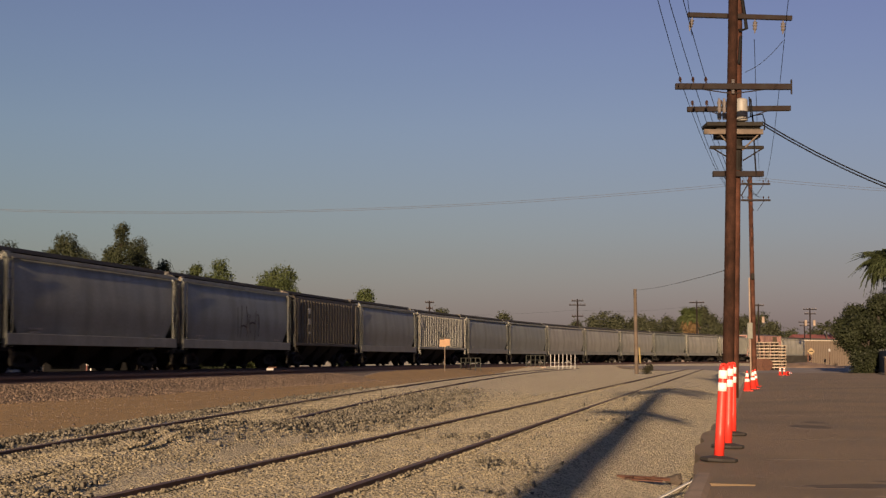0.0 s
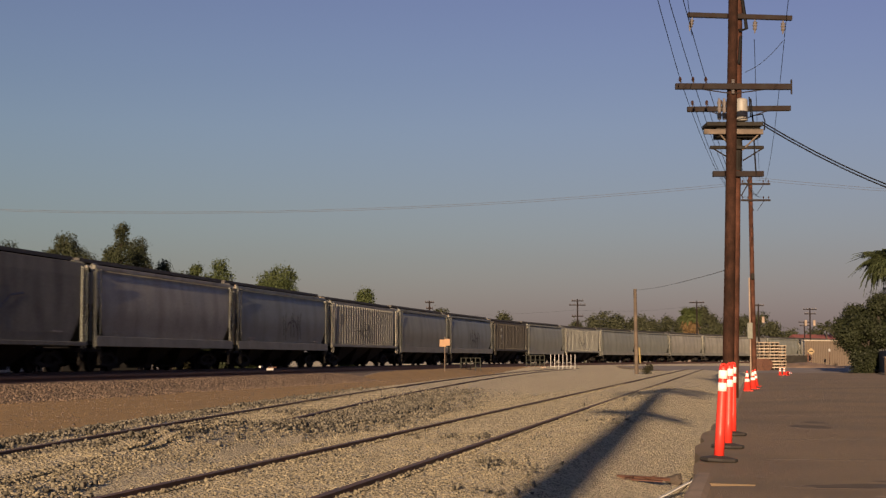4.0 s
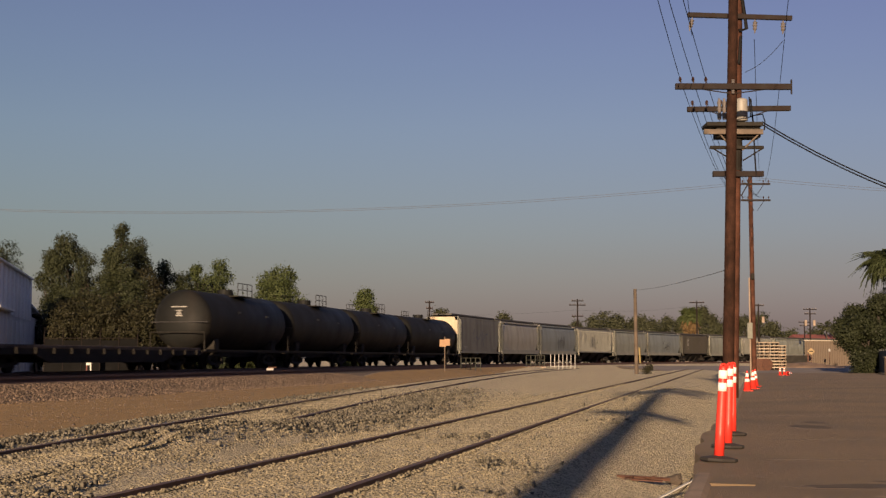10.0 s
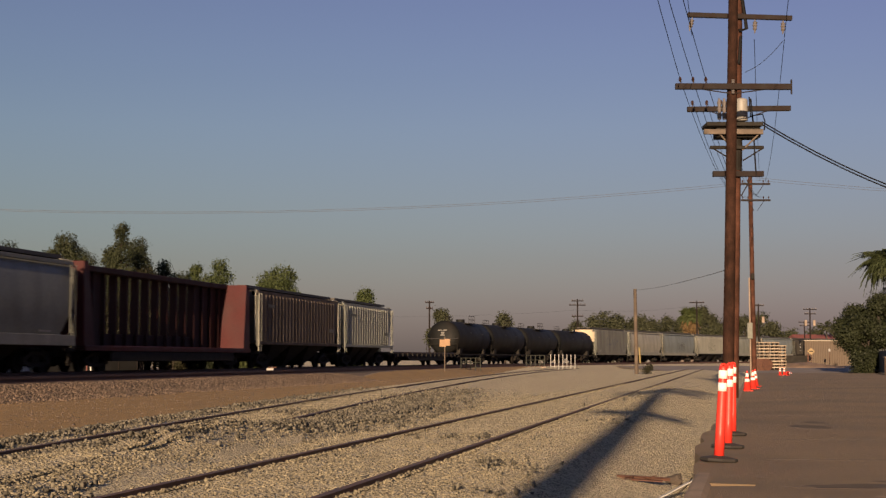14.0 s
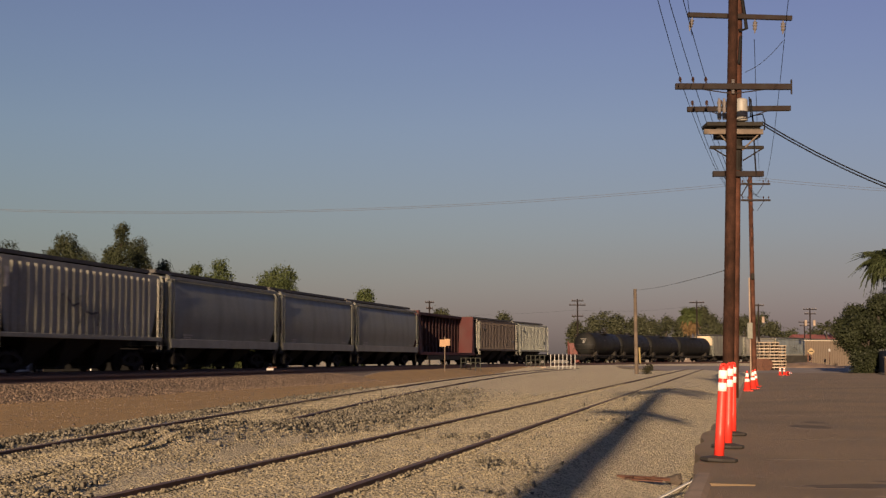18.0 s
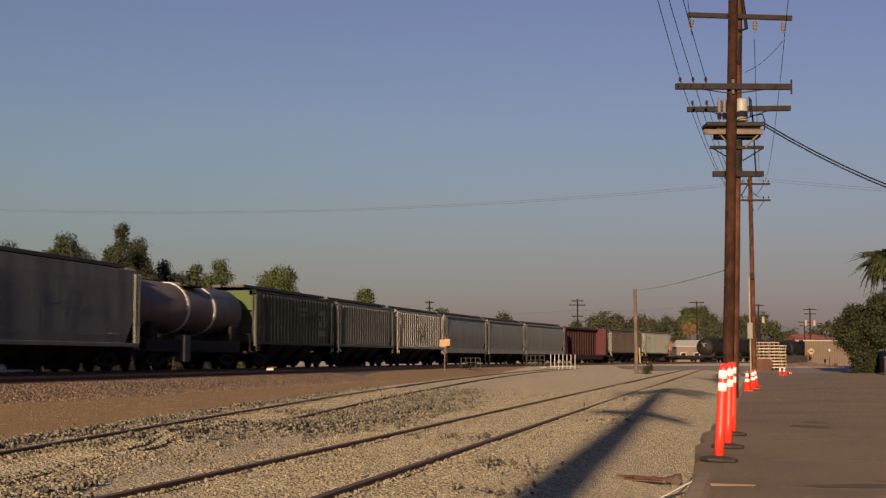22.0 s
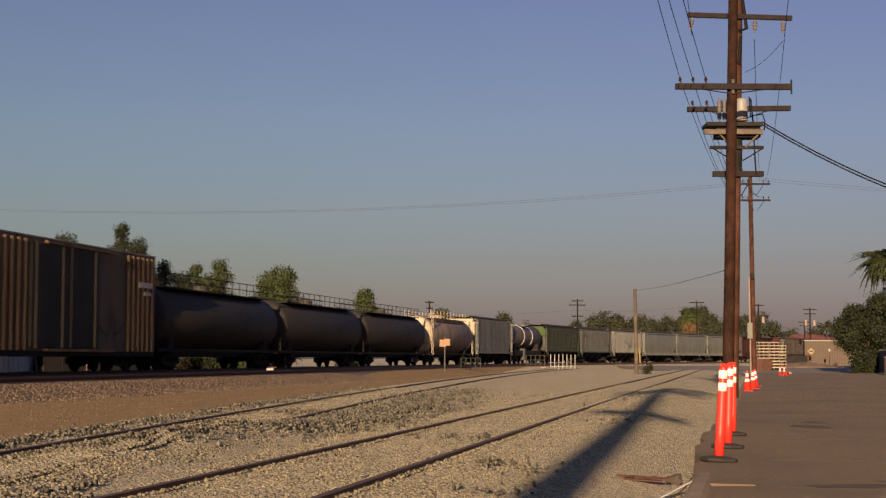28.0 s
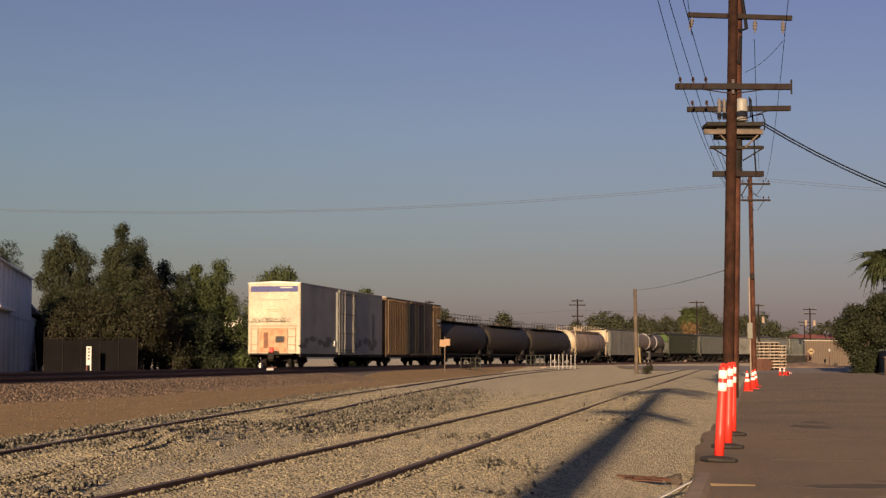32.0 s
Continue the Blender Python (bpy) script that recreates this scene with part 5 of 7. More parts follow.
def near_pole():
    t = thing("utility_pole", "old brown timber utility pole standing at the kerb", "utility pole", "utility poles", pose(7.47, 38.7, 0.0))
    pole_shaft(t, 12.2, 0.158, 0.122, LEAN)
    top = cross_arm(t, (-0.01 + 0.0275 * 8.3, -0.19, 8.32), 1.53, 0.2, 0.07, drop=0.17, pins=(-1.4, -1.06, -0.72))
    plate = part("end_bracket", boxes([(1.53, 1.56, -0.05, 0.05, -0.2, 0.2)], 0.01), M["arm_wood"], top, "grey steel end bracket")
    for z in (-0.14, 0.0, 0.14):
        part("spool", build(lambda bm: turned(bm, [(0.035, z - 0.05), (0.05, z - 0.03), (0.03, z), (0.05, z + 0.03), (0.035, z + 0.05)], 10)), M["glass_grey"], plate)
    return t


def second_pole():
    t = thing("utility_pole", "taller timber utility pole with transformer, platform and cross arms", "utility pole", "utility poles", pose(8.06, 41.0, 0.0))
    pole_shaft(t, 12.8, 0.150, 0.118, LEAN, "pole_red")
    off = lambda z: 0.0275 * z
    arm = cross_arm(t, (0.02 + off(10.5), -0.18, 10.75), 1.47, 1.9, 0.06, drop=0.0)
    for px in (-1.33, 0.43, 1.22):
        bm = bmesh.new()
        turned(bm, [(0.015, 0.0), (0.02, -0.06), (0.07, -0.08), (0.045, -0.13), (0.075, -0.17), (0.045, -0.22), (0.065, -0.26), (0.03, -0.31), (0.01, -0.4)], 10)
        bmesh.ops.recalc_face_normals(bm, faces=bm.faces)
        part("hanging_insulator", bm, M["glass_grey"], arm, "grey hanging insulator").matrix_basis = pose(px, 0, -0.07, 0, 0 if px > 0 else 12, 0)
    cross_arm(t, (0.02 + off(8.1), -0.18, 8.12), 1.45, -0.6, 0.065, drop=0.3, pins=(-1.3, -0.9, -0.5))
    # transformer on its bracket
    bm = bmesh.new()
    turned(bm, [(0.16, 7.75), (0.175, 7.77), (0.175, 8.32), (0.16, 8.36), (0.05, 8.4)], 16)
    bmesh.ops.recalc_face_normals(bm, faces=bm.faces)
    tank_t = part("transformer", bm, M["transformer_paint"], t, "pale grey pole transformer", smooth=True)
    tank_t.matrix_basis = pose(off(8) + 0.06, -0.34, 0)
    for dx in (-0.7, -0.56, -0.46):
        bm = bmesh.new()
        turned(bm, [(0.05, 7.8), (0.07, 7.95), (0.04, 8.0), (0.065, 8.1), (0.04, 8.15), (0.06, 8.28), (0.02, 8.4)], 10)
        bmesh.ops.recalc_face_normals(bm, faces=bm.faces)
        part("bushing", bm, M["glass_grey"], t).matrix_basis = pose(off(8) + dx + 0.15, -0.3, 0)
    # equipment tray: dark lipped box carried on a grey beam
    part("tray_lip", boxes([(-0.92, 0.66, -0.42, 0.3, 7.60, 7.72)], 0.02), M["black_steel"], t, "black equipment tray").matrix_basis = pose(off(7.6), 0, 0)
    part("tray_box", boxes([(-0.62, 0.62, -0.30, 0.25, 7.30, 7.57)], 0.02), M["black_steel"], t).matrix_basis = pose(off(7.4), 0, 0)
    part("tray_beam", boxes([(-1.0, 0.65, -0.50, -0.40, 7.36, 7.50)], 0.01), M["grey_wood"], t, "weathered grey beam").matrix_basis = pose(off(7.4), 0, 0)
    for s in (-1, 1):
        bm = build(tube, (s * 0.55, -0.42, 7.38), (s * 0.12, -0.2, 6.95), 0.025)
        part("strut", bm, M["grey_wood"], t).matrix_basis = pose(off(7.2), 0, 0)
    bar = part("steel_arm", boxes([(-0.78, 0.72, -0.26, -0.16, 6.98, 7.07)], 0.008), M["black_steel"], t, "black steel arm")
    bar.matrix_basis = pose(off(7), 0, 0)
    for s in (-1, 1):
        part("strut", build(tube, (s * 0.68, -0.21, 6.99), (s * 0.14, -0.17, 6.66), 0.02), M["black_steel"], t).matrix_basis = pose(off(7), 0, 0)
    part("sleeve", build(lambda bm: tube(bm, (off(6.4), 0, 6.4), (off(7.6), 0, 7.6), 0.165, n=14)), M["black_steel"], t, "black protective sleeve")
    low = cross_arm(t, (0.02 + off(6.2), -0.2, 6.28), 0.71, 0.0, 0.07, "arm_wood")
    for pts, r in (
            ([(off(8.4) + 0.33, -0.25, 8.4), (off(8) + 0.4, -0.3, 7.6), (off(7) + 0.45, -0.3, 6.8), (off(6) + 0.52, -0.25, 6.2)], 0.022),
            ([(off(8.4) + 0.3, -0.2, 8.45), (off(8) + 0.32, -0.3, 7.9), (off(8) + 0.66, -0.3, 7.95), (off(8) + 0.72, -0.3, 7.75), (off(8) + 0.70, -0.3, 7.5)], 0.018),
            ([(off(10) + 0.0, -0.16, 11.9), (off(10) + 0.12, -0.17, 11.2), (off(10) + 0.22, -0.17, 10.4), (off(10) + 0.0, -0.17, 10.35)], 0.05),
            ([(off(10) + 0.06, -0.16, 10.2), (off(9) + 0.02, -0.16, 9.4)], 0.045),
    ):
        part("riser_cable", build(wire, pts, r, 6), M["cable"], t, "black riser cable")
    return t


def far_pole():
    t = thing("utility_pole", "reddish timber utility pole with a white conduit up its side", "utility pole", "utility poles", pose(17.95, 85.0, 0.0))
    pole_shaft(t, 12.0, 0.15, 0.12, (-0.006, 0), "pole_red")
    cross_arm(t, (0.2, -0.18, 11.25), 0.85, 0, 0.05, pins=(-0.75, -0.45, 0.45, 0.75))
    cross_arm(t, (0.2, -0.18, 10.3), 0.85, 0, 0.05, pins=(-0.75, -0.45, 0.45, 0.75))
    part("conduit", build(lambda bm: tube(bm, (-0.22, -0.12, 0), (-0.24, -0.12, 5.8), 0.045, n=10)), M["concrete"], t, "pale conduit pipe")
    part("meter_box", boxes([(-0.42, -0.12, -0.32, -0.18, 2.28, 3.2)], 0.02), M["meter_grey"], t, "grey meter box")
    part("junction", boxes([(-0.16, 0.04, -0.27, -0.15, 5.7, 6.05)], 0.04), M["black_steel"], t)
    return t


def rear_pole():
    t = thing("utility_pole", "timber utility pole whose long shadow falls over the gravel", "utility pole", "utility poles", pose(-2.72, -7.6, 0.0))
    pole_shaft(t, 10.55, 0.245, 0.2, (0.03, 0.0))
    for z, half in ((10.2, 1.4), (9.65, 1.2), (7.15, 0.86)):
        for dy in (-0.29, 0.29):
            cross_arm(t, (0.03 * z, dy, z), half, 1.5 if z < 9 else 0, 0.1, pins=(-half + 0.15, half - 0.15) if z > 10 else ())
    return t


near_pole(), second_pole(), far_pole(), rear_pole()


def strung(name, label, rows, r, material="cable"):
    for a, b, drop in rows:
        bm = bmesh.new()
        wire(bm, sag(a, b, drop), r, 5)
        bmesh.ops.recalc_face_normals(bm, faces=bm.faces)
        tagged(part(name, bm, M[material]), label, "wire", "overhead wires")


P1A = [(7.47 + 0.215 + px, 38.5, 8.52) for px in (-1.4, -1.06, -0.72)]
P2A = [(8.06 + 0.24 + px, 40.8, 8.35) for px in (-1.3, -0.9, -0.5)]
P3A = [(17.95 + 0.1 + px, 84.8, 10.5) for px in (-0.75, -0.45, 0.45)]
P0A = [(-2.1 + px, -7.85, 10.5) for px in (-1.65, -1.9, -1.8)]
strung("power_wire", "thin black power wire strung between poles", [(a, b, 0.5) for a, b in zip(P0A, P1A)], 0.009)
strung("power_wire", "thin black power wire strung between poles", [(a, b, 0.9) for a, b in zip(P1A, P3A)] + [(a, b, 0.8) for a, b in zip(P2A, P3A)], 0.009)
strung("power_wire", "thin black power wire strung between poles", [((-2.05 - 0.3, -7.8, 10.3), (8.06 - 1.05, 40.8, 10.2), 0.3), ((-2.05 + 1.4, -7.8, 10.4), (8.06 + 1.55, 40.8, 10.15), 0.3),
       ((8.06 + 1.55, 40.8, 10.1), (18.7, 84.8, 11.4), 0.7), ((8.06 + 0.7, 40.8, 10.1), (18.4, 84.8, 11.4), 0.7)], 0.009)
strung("slack_wire", "slack thin wire hanging from an insulator", [((8.06 + 1.5, 40.75, 10.05), (8.06 + 0.42, 40.75, 9.15), 0.12)], 0.008)
strung("span_wire", "long thin wire crossing high over the tracks", [((-50.0, 85.0, 11.3 + dz), (17.6, 85.0, 11.25 + dz), 1.72 + dz * 0.4) for dz in (0.0, 0.14)] +
       [((18.2, 85.0, 11.5 + dz), (68.0, 85.0, 11.3 + dz), 1.2) for dz in (0.0, 0.14)], 0.009, "wire_grey")
strung("service_cable", "black bundled service cable drooping to the street", [((8.06 + 0.85, 40.7, 7.74), (26.0, 38.5, 6.12), 2.4), ((8.06 + 0.85, 40.7, 7.66), (26.0, 38.5, 6.0), 2.4)], 0.02)
strung("guy_wire", "slack wire from the pole to the cut-off post", [((14.25, 108.5, 6.2), (7.9, 40.8, 3.6), 0.12)], 0.009, "wire_grey")


def cut_post():
    t = thing("cut_off_pole", "cut-off weathered timber pole with a yellow guard", "pole", m=pose(14.25, 108.5, 0.0))
    pole_shaft(t, 6.25, 0.15, 0.12, (-0.01, 0), "old_wood")
    part("guard", build(lambda bm: tube(bm, (0.26, -0.1, 0.8), (0.2, -0.1, 1.95), 0.07, n=8)), M["caution_tape"], t, "yellow plastic guard")
    part("cap", build(lambda bm: tube(bm, (-0.0625, 0, 6.2), (-0.0625, 0, 6.27), 0.125, n=12)), M["old_wood"], t)
    return t


cut_post()

# scraps of yellow tape round the near pole
for i, (dx, z, a) in enumerate(((-0.05, 0.75, 12), (0.0, 0.55, -15))):
    bm = bmesh.new()
    loft(bm, [[(-0.2, 0, 0), (-0.2, 0, 0.06), (-0.2, 0.004, 0.06), (-0.2, 0.004, 0)], [(0.0, -0.02, 0.02), (0.0, -0.02, 0.08), (0.0, -0.016, 0.08), (0.0, -0.016, 0.02)], [(0.2, 0.01, -0.02), (0.2, 0.01, 0.04), (0.2, 0.014, 0.04), (0.2, 0.014, -0.02)]])
    bmesh.ops.recalc_face_normals(bm, faces=bm.faces)
    s = part("tape_scrap", bm, M["caution_tape"])
    s.matrix_basis = pose(7.47 + dx, 38.52, z, 0, a, 0)
    tagged(s, "torn scrap of yellow caution tape on the pole", "caution tape", "tape scraps")


# ---- trees ----
def foliage(name, colour, tip=None):
    m = surface(name, colour, 0.65, 0.0, 0.2, 0.8, 5, 0.0, tip, 0.0, 0.5, per_island=0.3, spec=0.2)
    b = m.node_tree.nodes["Principled BSDF"]
    return m


M["leaf_green"] = foliage("leaf_green", (0.039, 0.051, 0.017), (0.064, 0.068, 0.024))
M["leaf_dark"] = foliage("leaf_dark", (0.018, 0.023, 0.010))
M["leaf_olive"] = foliage("leaf_olive", (0.024, 0.029, 0.0125), (0.036, 0.038, 0.015))
M["leaf_brownish"] = foliage("leaf_brownish", (0.021, 0.0205, 0.009), (0.03, 0.022, 0.010))
M["leaf_far"] = foliage("leaf_far", (0.037, 0.040, 0.021))
M["leaf_street"] = foliage("leaf_street", (0.0175, 0.0215, 0.009), (0.03, 0.034, 0.012))
M["leaf_palm"] = foliage("leaf_palm", (0.034, 0.043, 0.017))
M["leaf_dead"] = foliage("leaf_dead", (0.11, 0.07, 0.032))
M["bark"] = surface("bark", (0.04, 0.03, 0.022), 0.95, 0.0, 0.3, 2.5, 20, 0.5)


def leaves_mesh(blobs, count, size, seed, droop=0.0):
    """Leaf cards in clumps over uneven lobes: blobs are (x, y, z, rx, ry, rz)."""
    rng = np.random.default_rng(seed)
    w = np.array([b[3] * b[5] for b in blobs])
    which = rng.choice(len(blobs), count // 9, p=w / w.sum())
    b = np.array(blobs)[which]
    d = rng.normal(size=(len(which), 3))
    d /= np.linalg.norm(d, axis=1)[:, None]
    rad = rng.uniform(0.55, 1.06, (len(which), 1)) ** 0.6
    rad *= 1 + 0.16 * np.sin(d[:, :1] * 7 + b[:, :1] * 3) * np.cos(d[:, 2:] * 6 + 1)
    clump = b[:, :3] + d * rad * b[:, 3:]
    pos = np.repeat(clump, 9, 0) + rng.normal(size=(len(clump) * 9, 3)) * size * 1.5
    n = len(pos)
    # leaves lie roughly on the outside of their lobe
    k = np.repeat(d, 9, 0) + rng.normal(size=(n, 3)) * 0.55 + np.array([0, 0, 0.25])
    k /= np.linalg.norm(k, axis=1)[:, None]
    u = np.cross(k, rng.normal(size=(n, 3)))
    u[:, 2] -= droop
    u /= np.linalg.norm(u, axis=1)[:, None]
    v = np.cross(k, u)
    v /= np.linalg.norm(v, axis=1)[:, None]
    s = size * rng.uniform(0.5, 1.15, (n, 1))
    quad = np.stack([pos - u * s, pos + v * s * 0.5 + k * s * 0.12, pos + u * s, pos - v * s * 0.5 + k * s * 0.12], 1)
    return quad.reshape(-1, 3), n


def crown(parent, blobs, count, size, seed, material, droop=0.0):
    v, n = leaves_mesh(blobs, count, size, seed, droop)
    me = bpy.data.meshes.new("crown")
    me.vertices.add(n * 4)
    me.vertices.foreach_set("co", v.reshape(-1).astype(np.float32))
    me.loops.add(n * 4)
    me.loops.foreach_set("vertex_index", np.arange(n * 4, dtype=np.int32))
    me.polygons.add(n)
    me.polygons.foreach_set("loop_start", np.arange(0, n * 4, 4, dtype=np.int32))
    me.update(calc_edges=True)
    me.validate()
    me.materials.append(M[material])
    ob = new("crown", me)
    ob.parent = parent
    return ob


def tree(label, x, y, h, spread, seed, material="leaf_green", lobes=9, count=5000, size=0.2, low=0.3, group="trees behind the railway", narrow=1.0, z0=None):
    rng = random.Random(seed)
    z0 = float(ground_at([x], [y])[0]) if z0 is None else z0
    t = thing("tree", label, "tree", group, pose(x, y, z0))
    bm = bmesh.new()
    r = 0.03 * h
    bend = (rng.uniform(-0.3, 0.3), rng.uniform(-0.3, 0.3))
    pts = [(bend[0] * k * k, bend[1] * k * k, h * 0.62 * k) for k in (0, 0.33, 0.66, 1.0)]
    loft(bm, [[(px + r * (1.15 - 0.8 * i / 3) * math.cos(a), py + r * (1.15 - 0.8 * i / 3) * math.sin(a), pz - (0.15 if i == 0 else 0)) for a in (2 * math.pi * j / 9 for j in range(9))] for i, (px, py, pz) in enumerate(pts)])
    bmesh.ops.recalc_face_normals(bm, faces=bm.faces)
    part("trunk", bm, M["bark"], t, smooth=True)
    blobs = []
    for k in range(lobes):
        a = rng.uniform(0, 6.283)
        f = (k + 0.5) / lobes
        z = h * (low + (0.90 - low) * f)
        reach = spread * (0.62 * math.sqrt(max(0.05, 1 - (2 * f - 0.75) ** 2)) if k < lobes - 1 else 0.1)
        c = (reach * math.cos(a), reach * math.sin(a), z)
        s = spread * rng.uniform(0.24, 0.46) * narrow
        blobs.append((*c, s, s, s * rng.uniform(0.75, 1.0)))
        bm = bmesh.new()
        st = (bend[0] * f * 0.5, bend[1] * f * 0.5, min(h * 0.6, z * 0.62))
        tube(bm, st, c, r * 0.42, r * 0.12, 6)
        bmesh.ops.recalc_face_normals(bm, faces=bm.faces)
        part("limb", bm, M["bark"], t)
    tall = max(b[2] + b[5] for b in blobs) / h
    wide = 0.86 * max(abs(b[0]) + b[3] for b in blobs) / spread
    blobs = [(b[0] / wide, b[1] / wide, b[2] / tall, b[3] / wide, b[4] / wide, b[5] / tall) for b in blobs]
    crown(t, blobs, count, size, seed, material)
    return t


def place(px, d):
    return (px - 784) / 2600 * d


def rise(py, d):
    return EYE + (635 - py) / 2600 * d


LEAFY = "broad leafy green tree with an uneven sunlit crown behind the tracks"
for i, (px, top, half, d, mat, lobes, cnt) in enumerate((
        (120, 416, 44, 107, "leaf_olive", 12, 9000), (92, 446, 34, 110, "leaf_olive", 9, 5000), (156, 452, 40, 98, "leaf_olive", 9, 6000),
        (210, 400, 25, 90, "leaf_olive", 9, 6000), (240, 426, 32, 88, "leaf_olive", 9, 6000), (218, 440, 52, 86, "leaf_olive", 12, 8000), (262, 478, 40, 86, "leaf_brownish", 9, 5000),
        (290, 467, 24, 92, "leaf_dark", 8, 3500), (344, 474, 24, 96, "leaf_green", 7, 3500), (386, 464, 27, 98, "leaf_green", 9, 5000), (366, 486, 48, 96, "leaf_green", 10, 5500), (405, 520, 30, 96, "leaf_green", 9, 3500),
        (500, 473, 38, 118, "leaf_green", 10, 6000), (472, 483, 34, 119, "leaf_green", 9, 5000), (490, 497, 55, 116, "leaf_green", 10, 5000), (643, 515, 26, 140, "leaf_green", 9, 5000), (4, 430, 36, 114, "leaf_dark", 8, 3500),
        (118, 502, 62, 104, "leaf_olive", 10, 7000), (172, 505, 62, 84, "leaf_olive", 10, 6000), (236, 495, 55, 85, "leaf_olive", 10, 6000), (300, 508, 52, 88, "leaf_olive", 10, 5000), (320, 484, 32, 93, "leaf_olive", 9, 4500), (352, 505, 50, 94, "leaf_green", 10, 5000),
        (782, 551, 22, 190, "leaf_far", 9, 3500), (893, 559, 18, 200, "leaf_far", 9, 3000))):
    h = rise(top, d) + 0.1
    tree(LEAFY if mat == "leaf_green" else "dark leafy tree crowded among others behind the tracks", place(px, d), d, h, half / 2600 * d * 1.05, 20 + i, mat, int(lobes * 1.7), int(cnt * 1.9), 0.0009 * d, 0.2)

# brownish hedge and scrub under the trees
for i, (px, top, half, d, mat) in enumerate(((108, 545, 34, 101, "leaf_brownish"), (126, 520, 44, 82, "leaf_brownish"), (150, 530, 50, 80, "leaf_brownish"), (205, 520, 45, 80, "leaf_brownish"), (255, 525, 40, 80, "leaf_brownish"),
                                             (300, 540, 40, 82, "leaf_brownish"), (345, 560, 40, 86, "leaf_dark"), (395, 590, 30, 90, "leaf_dark"), (385, 630, 20, 86, "leaf_dark"), (425, 624, 24, 88, "leaf_green"),
                                             (470, 560, 40, 112, "leaf_dark"), (630, 590, 28, 134, "leaf_green"))):
    h, s = rise(top, d), half / 2600 * d
    rng = random.Random(60 + i)
    t = thing("bush", "dense brownish-green scrub under the trees" if mat != "leaf_green" else "low green bush beside the tracks", "bush", "scrub behind the railway", pose(place(px, d), d, 0.0))
    blobs = [(rng.uniform(-s, s) * 0.8, rng.uniform(-1, 1), h * rng.uniform(0.2, 0.82), s * 0.55, 1.2, h * 0.24) for k in range(10)]
    crown(t, blobs, 8500, 0.00105 * d, 60 + i, mat)
    for k in range(4):
        part("stem", build(tube, (rng.uniform(-0.3, 0.3), 0, -0.1), (rng.uniform(-s, s) * 0.6, 0, h * 0.6), 0.06, 0.02, 6), M["bark"], t)

# far wood line beyond the crossing
for i, (px, top, half, d) in enumerate(((1046, 562, 20, 340), (1070, 555, 28, 350), (1092, 560, 20, 345), (1118, 566, 22, 345), (1134, 561, 18, 350), (1154, 568, 18, 350),
                                        (1178, 562, 24, 360), (1200, 568, 16, 350), (1243, 546, 13, 350), (1262, 560, 18, 350), (1288, 564, 20, 350), (1318, 561, 20, 360), (1346, 554, 24, 360), (1368, 572, 20, 360), (1396, 586, 18, 380),
                                        (1440, 583, 18, 380), (1478, 574, 20, 370), (1020, 572, 18, 330))):
    tree("hazy far tree on the skyline beyond the crossing", place(px, d), d, rise(top, d), half / 2600 * d * 1.1, 90 + i, "leaf_far", 9, 5000, 0.0009 * d, 0.15, "far wood line", z0=0.0)

# a small dark tuft, added for the shadow spot by the cut-off pole
t = thing("weed", "small dark tuft added for the cut-off pole's shadow spot", "weed", "", pose(place(1143, 109), 109.0, 0.0))
crown(t, [(0.0, 0, 0.28, 0.3, 0.2, 0.26), (0.25, 0, 0.45, 0.2, 0.15, 0.2)], 700, 0.07, 171, "leaf_brownish")
part("stem", build(tube, (0, 0, -0.05), (0.1, 0, 0.35), 0.02, 0.01, 6), M["bark"], t)

# large dark tree by the road
for px, d, top, wide, low, lobes, cnt in ((1554, 120, 519, 2.4, 0.36, 11, 16000), (1512, 124, 541, 1.4, 0.40, 8, 9000), (1534, 118, 556, 2.1, 0.40, 10, 12000), (1594, 124, 500, 3.3, 0.30, 15, 16000)):
    tree("dense dark-green street tree overhanging the side road", place(px, d), float(d), rise(top, d), wide, 140 + lobes, "leaf_street", lobes, cnt, 0.12, low, "street trees")
# dark hedges added to stand for the shade below the crowns
for px, d, half, top in ((1528, 116, 20, 619), (1560, 126, 26, 600)):
    t = thing("bush", "added dark hedge filling the shade under the street trees", "bush", "street hedge", pose(place(px, d), d, 0.0))
    w = half / 2600 * d
    crown(t, [(dx * w, 0, rise(top, d) * f, w * 0.4, 0.7, 0.5) for dx in (-0.7, -0.25, 0.25, 0.7) for f in (0.2, 0.5, 0.8)], 7000, 0.11, px, "leaf_street")
    part("stem", build(tube, (0, 0, -0.1), (0, 0, 1.2), 0.06, 0.03, 6), M["bark"], t)


